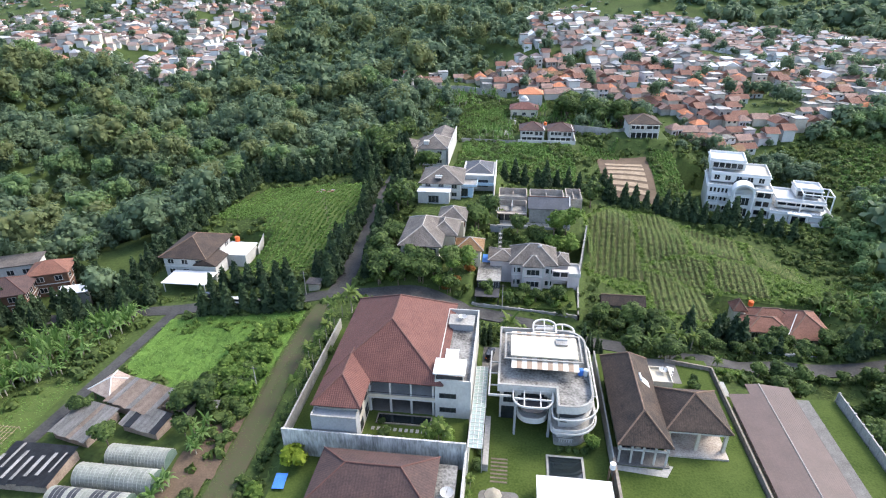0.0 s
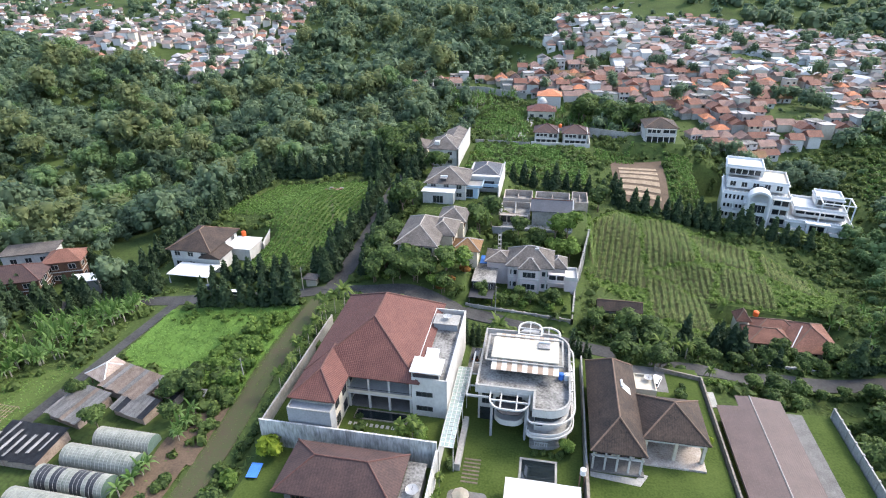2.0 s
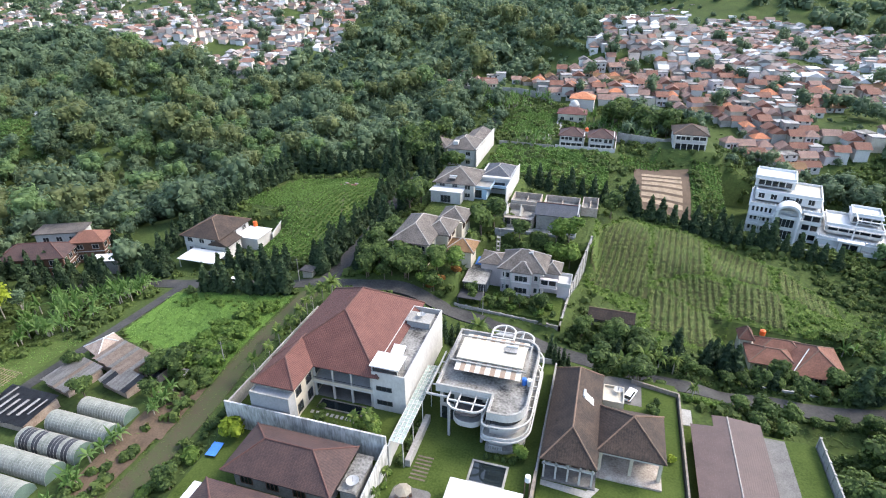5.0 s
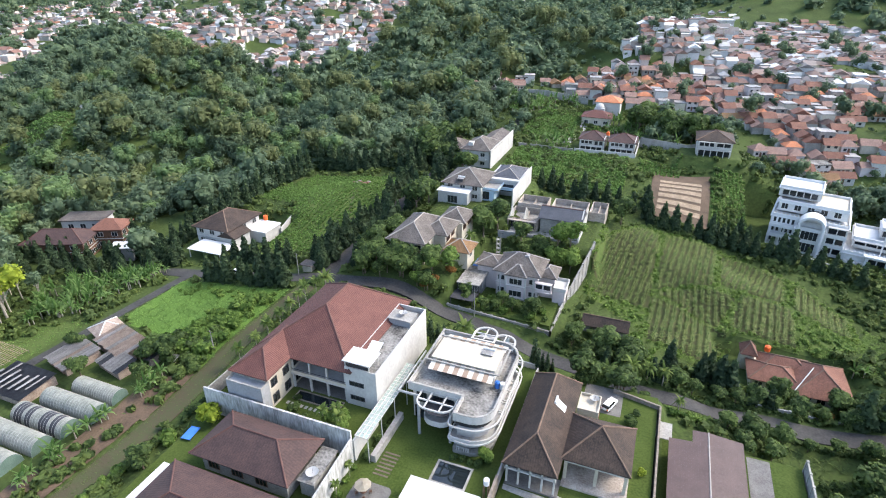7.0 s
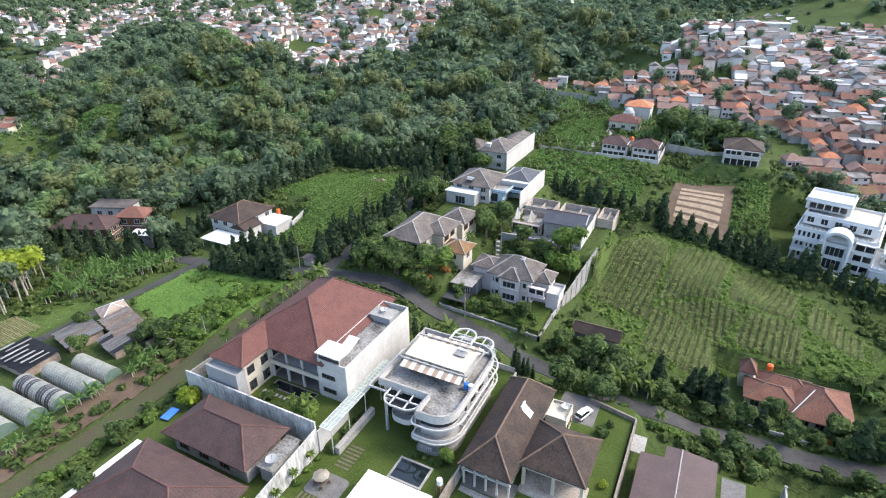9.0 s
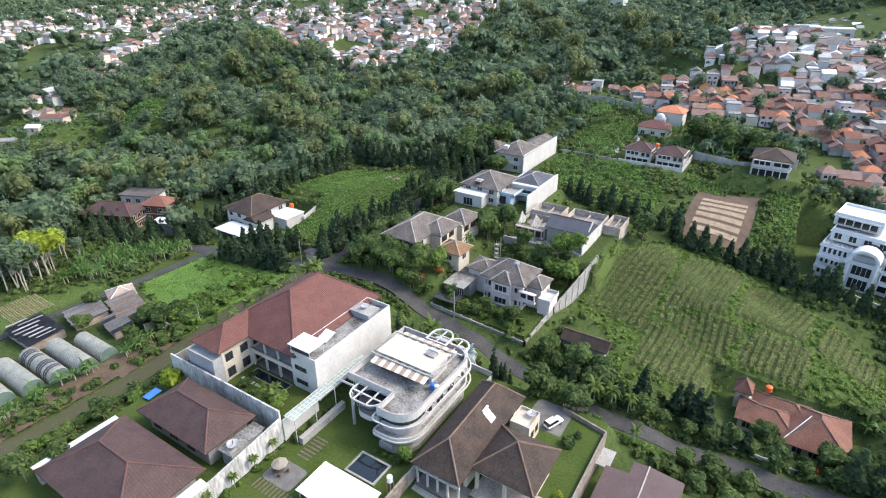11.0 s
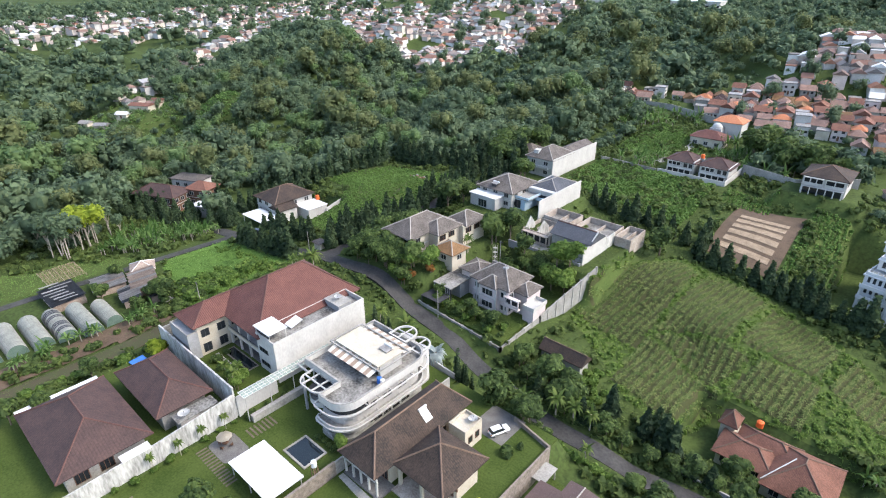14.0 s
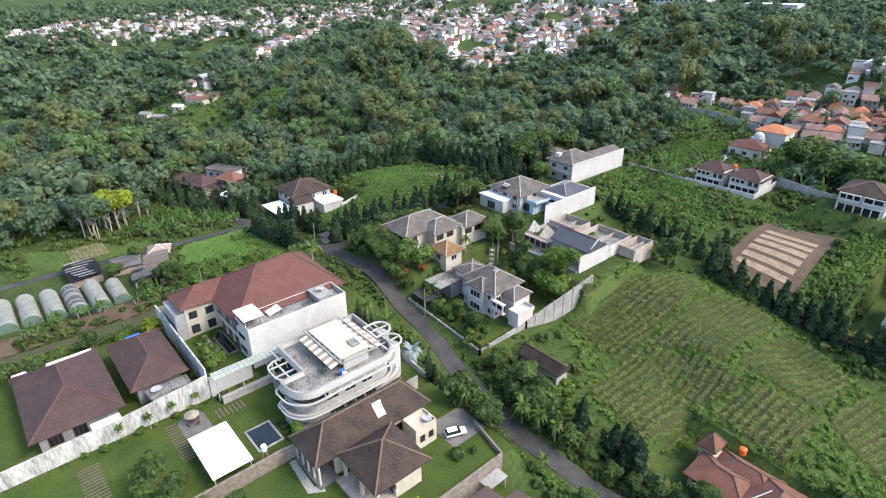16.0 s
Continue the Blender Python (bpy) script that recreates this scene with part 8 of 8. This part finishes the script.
def town_form(w, d, h, rh, kind):
    """Corners and faces of a small house: walls and a pitched or flat roof, as quads."""
    x, y = w / 2, d / 2
    V = [(-x, -y, -3), (x, -y, -3), (x, y, -3), (-x, y, -3), (-x, -y, h), (x, -y, h), (x, y, h), (-x, y, h)]
    F = [(0, 1, 5, 4), (1, 2, 6, 5), (2, 3, 7, 6), (3, 0, 4, 7)]
    o = 0.6
    RV = [(-x - o, -y - o, h - 0.05), (x + o, -y - o, h - 0.05), (x + o, y + o, h - 0.05), (-x - o, y + o, h - 0.05)]
    if kind == "hip":
        i = min(y, x * 0.8)
        RV += [(-x + i, 0, h + rh), (x - i, 0, h + rh)]
    else:
        RV += [(-x - o, 0, h + rh), (x + o, 0, h + rh)]
    RF = [(0, 1, 5, 4), (2, 3, 4, 5), (1, 2, 5, 5), (3, 0, 4, 4)]
    if kind == "flat":
        RV = [(-x - 0.2, -y - 0.2, h), (x + 0.2, -y - 0.2, h), (x + 0.2, y + 0.2, h), (-x - 0.2, y + 0.2, h), (-x - 0.2, -y - 0.2, h + 0.5), (x + 0.2, -y - 0.2, h + 0.5), (x + 0.2, y + 0.2, h + 0.5), (-x - 0.2, y + 0.2, h + 0.5)]
        RF = [(4, 5, 6, 7), (0, 1, 5, 4), (1, 2, 6, 5), (2, 3, 7, 6), (3, 0, 4, 7)]
    return V, F, RV, RF


def quads_mesh(name, V, F, slots):
    """A mesh of quads and triangles (a triangle repeats its last corner) with a material slot for each face."""
    me = bpy.data.meshes.new(name)
    me.from_pydata(V, [], [f if f[2] != f[3] else f[:3] for f, _ in F])
    for m in slots:
        me.materials.append(m)
    me.polygons.foreach_set("material_index", [s for _, s in F])
    return me


trng = np.random.default_rng(17)
protos = []
for i in range(12):
    w, d, h = trng.uniform(5.2, 9.5), trng.uniform(4.6, 6.6), (2.6, 3.2, 2.8, 3.4, 4.6, 2.6, 3.0, 4.4, 2.6, 3.0, 4.4, 5.6)[i]
    kind = ("gable", "hip", "gable", "flat")[i % 4]
    protos.append((town_form(w, d, h, trng.uniform(1.6, 2.4), kind), w, d, h, kind))
TX, TY = town_spots(RIGHT_TOWN, 7.7, trng)
order = np.argsort((TX - 40) ** 2 * 0.4 + (TY - 240) ** 2)
first, rest = order[:280], order[280:]
made = {}
TOWN_ROOF_MATS = ["roof_rust", "roof_orange", "roof_town", "tin", "roof_rust", "roof_maroon", "roof_town", "stained", "roof_ochre", "roof_town", "roof_rust", "tin"]
TOWN_WALL_MATS = ["cream", "white", "white", "raw", "pink", "cream", "white", "concrete"]
TOWN_WORDS = ["rust-red tile", "orange tile", "faded red tile", "grey tin", "rust-red tile", "maroon tile", "faded red tile", "stained flat", "ochre tile", "faded red tile", "rust-red tile", "grey tin"]
for n, j in enumerate(first):
    i, wm = int(trng.integers(0, 12)), int(trng.integers(0, 8))
    x, y = float(TX[j]), float(TY[j])
    m = pose(x, y, gz(x, y), 0, 0, float(trng.choice([12, 102, 12, 192])) + float(trng.normal(0, 5)))
    key = (i, wm)
    if key in made:
        copy_thing(made[key], m)
        continue
    (V, F, RV, RF), w, d, h, kind = protos[i]
    v = thing("town_house", 0, 0, 0, "small crowded town house with a %s roof" % TOWN_WORDS[i], "house", "houses of the hill town")
    me = quads_mesh("wall", V, [(f, 0) for f in F], [M[TOWN_WALL_MATS[wm % 8]]])
    new("wall", me).parent = v
    me = quads_mesh("roof", RV, [(f, 0) for f in RF], [M[TOWN_ROOF_MATS[i]]])
    new("roof", me).parent = v
    for s in range(2 if h > 4 else 1):
        for xx in (-w * 0.25, w * 0.25):
            part("window", box(xx - 0.6, xx + 0.6, -d / 2 - 0.06, -d / 2 + 0.02, 0.9 + 2.5 * s, 2.0 + 2.5 * s), M["glass"], v)
    part("door", box(-0.45, 0.45, -d / 2 - 0.05, -d / 2 + 0.02, 0, 2.05), M["timber"], v)
    v.matrix_basis = m
    made[key] = v


def town_mass(name, X, Y, label):
    """The rest of a town, too far to tell one house from the next."""
    V, F, k = [], [], 0
    for x, y in zip(X, Y):
        (hv, hf, rv, rf), *_ = protos[int(trng.integers(0, 12))]
        a = radians(float(trng.choice([12, 102])) + float(trng.normal(0, 7)))
        c, s, z = math.cos(a), math.sin(a), gz(x, y)
        g = float(trng.uniform(0.85, 1.2))
        for vs, fs, slot in ((hv, hf, 0), (rv, rf, 1)):
            V += [(x + (p[0] * c - p[1] * s) * g, y + (p[0] * s + p[1] * c) * g, z + p[2]) for p in vs]
            F += [(tuple(q + k for q in f), slot) for f in fs]
            k += len(vs)
    ob = new(name, quads_mesh(name, V, F, [town_wall, town_roof]))
    return tagged(ob, label, "houses", kind="stuff")


town_mass("hill_town", TX[rest], TY[rest], "crowded far hill town of red-roofed houses")
LX, LY = town_spots(LEFT_TOWN, 9.2, trng, 0.95)
LX2, LY2 = town_spots(LEFT_LANE, 11.0, trng, 0.8)
FX, FY = town_spots(FAR_TOWN, 12.5, trng, 0.85)
town_mass("valley_town", np.concatenate([LX, LX2]), np.concatenate([LY, LY2]), "crowded valley town of red and white houses")
town_mass("distant_town", FX, FY, "distant pale town across the valley")
for x, y, w, d, h, rz in ((-300, 800, 70, 40, 16, 10), (-380, 760, 50, 26, 12, 10), (-200, 830, 60, 30, 14, 5), (40, 640, 34, 18, 12, 8), (70, 655, 26, 16, 10, 8), (20, 600, 30, 16, 9, 8)):
    f = thing("factory", x, y, gz(x, y), "large pale flat-roofed hall above the valley", "hall", "large halls on the ridge", rz)
    part("wall", prism(rect(-w / 2, w / 2, -d / 2, d / 2), -6, h), M["white"], f)
    part("roof", box(-w / 2 - 0.5, w / 2 + 0.5, -d / 2 - 0.5, d / 2 + 0.5, h, h + 0.8), M["bright"], f)
    for i in range(int(w / 6)):
        part("window", box(-w / 2 + 1.5 + 6 * i, -w / 2 + 5.0 + 6 * i, -d / 2 - 0.1, -d / 2 + 0.05, h * 0.45, h * 0.7), M["glass"], f)

# ---- woods ----
near_tree = [crown(300 + i, 3.4 + 0.3 * (i % 4), 4.0 + 0.9 * (i % 5), 5, 160, 0.70, 0.8 + 0.12 * (i % 5), 0.85, True) for i in range(12)]
tall_tree = [crown(320 + i, 4.2, 8.6 + 0.8 * (i % 3), 9, 330, 0.68, 1.1, 0.8, True) for i in range(6)]
far_tree = [crown(330 + i, 4.2, 5.0 + (i % 3), 4, 42, 1.35, 0.95, 0.85, True) for i in range(10)]
hill_tree = [crown(340 + i, 4.2, 5.0, 3, 26, 1.5, 0.95, 0.9, True) for i in range(8)]


def wood(name, poly, pitch, protos_, size, seed, label, holes=(), mat_name="leaf_forest_hazy"):
    r = np.random.default_rng(seed)
    X, Y = rows_in(poly, pitch, pitch, 17, r, pitch * 0.3)
    m = np.ones(len(X), bool)
    for h in holes:
        m &= ~inside(X, Y, h)
    X, Y = X[m], Y[m]
    S = size * (0.5 + 1.05 * r.random(len(X)) ** 1.4)
    drift = np.array([noise.noise(Vector((x * 0.026, y * 0.026, seed))) + 0.5 * noise.noise(Vector((x * 0.07, y * 0.07, seed))) for x, y in zip(X, Y)])
    S *= np.clip(1 + 0.75 * drift, 0.5, 1.45)
    return stamp(name, protos_, X, Y, ground(X, Y) - 0.8 * S, S, M[mat_name], label, "woods", seed)


GROVE = [(-305, 215), (-268, 236), (-245, 206), (-284, 186)]
LANE_SIDE = [(-328, 132), (-300, 122), (-256, 152), (-262, 178), (-296, 196), (-340, 212), (-362, 196)]
X, Y = rows_in(GROVE, 3.0, 3.0, 12, rng, 1.0)
stamp("banana_grove", weed, X, Y, ground(X, Y), rng.uniform(2.6, 4.4, len(X)), M["leaf_banana"], "pale banana grove in a forest clearing", "bananas", 44)
X, Y = rows_in(LANE_SIDE, 3.4, 3.2, 30, rng, 1.2)
stamp("banana_grove", weed, X, Y, ground(X, Y), rng.uniform(2.0, 4.0, len(X)), M["leaf_banana"], "banana plants and scrub below a village lane", "bananas", 47)
for x, y, w_, d_, h_, tile, rz_ in ((-305, 174, 14, 7, 3.4, "roof_rust", 30), (-312, 150, 8, 5, 2.6, "tin", 40), (-318, 143, 6, 5, 2.6, "tin", 35), (-300, 160, 7, 5, 2.6, "bright", 35), (-322, 188, 9, 6, 3.0, "roof_town", 25), (-334, 196, 8, 6, 3.0, "roof_rust", 25), (-312, 184, 7, 6, 3.0, "roof_town", 25), (-284, 242, 5, 4, 2.6, "bright", 20)):
    hut = thing("hut", x, y, gz(x, y), "small plain lane house among banana plants", "house", "houses along the village lane", rz_)
    part("wall", prism(rect(-w_ / 2, w_ / 2, -d_ / 2, d_ / 2), -2.5, h_), M["cream"], hut)
    roof(hut, gable(-w_ / 2 - 0.5, w_ / 2 + 0.5, -d_ / 2 - 0.5, d_ / 2 + 0.5, h_, 1.4), M[tile])
    part("door", box(-0.5, 0.5, -d_ / 2 - 0.05, -d_ / 2 + 0.02, 0, 2.0), M["timber"], hut)
CLEAR = [GROVE, LANE_SIDE, [(-152, 104), (-118, 100), (-112, 124), (-130, 140), (-154, 130)], [(-124, 130), (-104, 128), (-104, 148), (-118, 150)]]
wood("valley_wood", [(-104, 118), (-107, 150), (-103, 178), (-98, 204), (-70, 216), (-62, 232), (-56, 262), (-52, 300), (-80, 342), (-190, 345), (-225, 350), (-338, 372), (-400, 310), (-440, 240), (-345, 172), (-330, 120), (-300, 30), (-118, 40), (-116, 78), (-140, 100), (-150, 104)], 5.6, near_tree, 1.0, 21, "dense mixed wood filling a valley", CLEAR)
VALLEY = [(-107, 150), (-103, 178), (-98, 204), (-70, 218), (-62, 240), (-56, 262), (-52, 300), (-80, 342), (-190, 345), (-225, 350), (-338, 372), (-345, 172), (-330, 120), (-300, 40), (-122, 40), (-120, 78), (-156, 110)]
wood("emergent_trees", VALLEY, 19, tall_tree, 1.0, 41, "taller olive-green trees standing out of a wood", CLEAR, "leaf_olive")
wood("bamboo_clumps", VALLEY, 17, tall_tree, 0.85, 42, "light green bamboo clumps in a valley wood", CLEAR, "leaf_bamboo")
wood("emergent_trees", [(-80, 345), (-30, 370), (10, 480), (40, 700), (-230, 590), (-185, 413)], 30, tall_tree, 1.2, 43, "taller olive-green trees on a far slope", (), "leaf_olive")
wood("hill_wood", [(-80, 342), (-78, 366), (-30, 368), (-2, 402), (10, 480), (48, 740), (-20, 1100), (-300, 1100), (-330, 800), (-232, 600), (-220, 505), (-185, 413), (-222, 349), (-150, 330)], 7.6, far_tree, 1.1, 22, "wooded slope between two towns")
wood("ridge_wood", [(-430, 440), (-340, 374), (-400, 310), (-440, 240), (-420, 300), (-560, 440)], 8, far_tree, 1.1, 23, "wooded knoll beside a town")
wood("west_wood", [(-330, 120), (-345, 172), (-425, 232), (-780, 108), (-800, -100), (-300, -60), (-300, 30)], 11, far_tree, 1.3, 24, "wooded western slope")
wood("east_wood", [(112, 140), (128, 200), (135, 240), (128, 262), (140, 284), (208, 330), (312, 430), (335, 560), (520, 560), (520, 40), (120, 40), (118, 110)], 7.5, far_tree, 1.0, 25, "wooded eastern slope with gardens", [[(132, 232), (190, 228), (200, 270), (150, 285), (132, 270)]])
wood("far_wood", [(-330, 780), (-300, 1100), (-20, 1100), (48, 745), (120, 745), (200, 645), (335, 565), (520, 565), (640, 760), (560, 1150), (-760, 1150), (-1000, 950), (-700, 905)], 13, hill_tree, 1.7, 26, "distant wooded hills")
wood("far_east_wood", [(520, 40), (520, 560), (900, 800), (1200, 300), (900, -100)], 30, hill_tree, 2.6, 27, "distant wooded hills")
wood("town_bushes", RIGHT_TOWN, 8, bush, 2.2, 48, "bushes and small trees in gaps between town houses", (), "leaf_mid")
wood("town_trees", RIGHT_TOWN, 17, near_tree, 0.85, 28, "scattered trees among town houses")
wood("town_trees", LEFT_TOWN, 22, near_tree, 1.0, 29, "scattered trees among town houses")
wood("far_scrub", [(-1400, -150), (-560, -150), (-600, 120), (-430, 235), (-560, 440), (-600, 560), (-420, 650), (-330, 770), (-700, 905), (-1400, 900)], 19, hill_tree, 1.4, 45, "scattered trees across the distant valley", [FAR_TOWN])
wood("lane_trees", LANE_SIDE, 8.5, near_tree, 0.5, 50, "small trees below a village lane")
wood("lane_trees", LEFT_LANE, 19, near_tree, 0.7, 46, "trees along a village lane")
wood("town_trees", FAR_TOWN, 24, far_tree, 1.2, 30, "scattered trees among distant houses")
wood("garden_wood", [(-56, 262), (-40, 250), (-30, 272), (-30, 320), (-52, 342), (-78, 342), (-52, 300)], 6.0, near_tree, 0.75, 31, "orchard trees behind houses", [])
wood("garden_wood", [(101, 146), (112, 170), (116, 206), (132, 206), (136, 240), (150, 284), (206, 330), (210, 230), (150, 140), (124, 110), (100, 128)], 5.6, near_tree, 0.8, 34, "tangled trees and bamboo on an eastern slope", [[(136, 236), (186, 232), (196, 268), (152, 282)]], "leaf_bamboo")
wood("garden_wood", [(74, 246), (128, 246), (132, 262), (108, 258), (76, 274)], 5.0, near_tree, 0.75, 35, "dark garden trees behind the mansion")
wood("garden_wood", [(-34, 252), (-24, 252), (-26, 272), (-32, 300)], 5.0, near_tree, 0.6, 36, "garden trees beside a lane")
X, Y = rows_in([(73, 204), (104, 200), (112, 150), (214, 150), (214, 336), (108, 262), (73, 274)], 3.1, 3.1, 33, rng, 1.1)
m_ = ~((X > 72) & (X < 130) & (Y > 205) & (Y < 247))
X, Y = X[m_], Y[m_]
stamp("undergrowth", bush, X, Y, ground(X, Y), rng.uniform(0.9, 2.4, len(X)), M["undergrowth"], "tangled green undergrowth on an eastern slope", "undergrowth", 49)
X, Y = rows_in([(136, 236), (186, 232), (196, 268), (152, 282)], 2.2, 1.8, 5, rng, 0.5)
stamp("vegetable_rows", bush, X, Y, ground(X, Y), rng.uniform(0.6, 1.4, len(X)), M["crop"], "leafy terraces of a hillside garden", "vegetables", 37)
wood("garden_wood", [(30, 270), (46, 270), (64, 272), (64, 284), (36, 306), (24, 304)], 5.5, near_tree, 0.8, 32, "dark garden trees below the town")
wood("garden_wood", [(84, 250), (104, 250), (128, 236), (134, 258), (106, 262), (90, 268)], 5.5, near_tree, 0.85, 33, "dark garden trees behind the mansion")
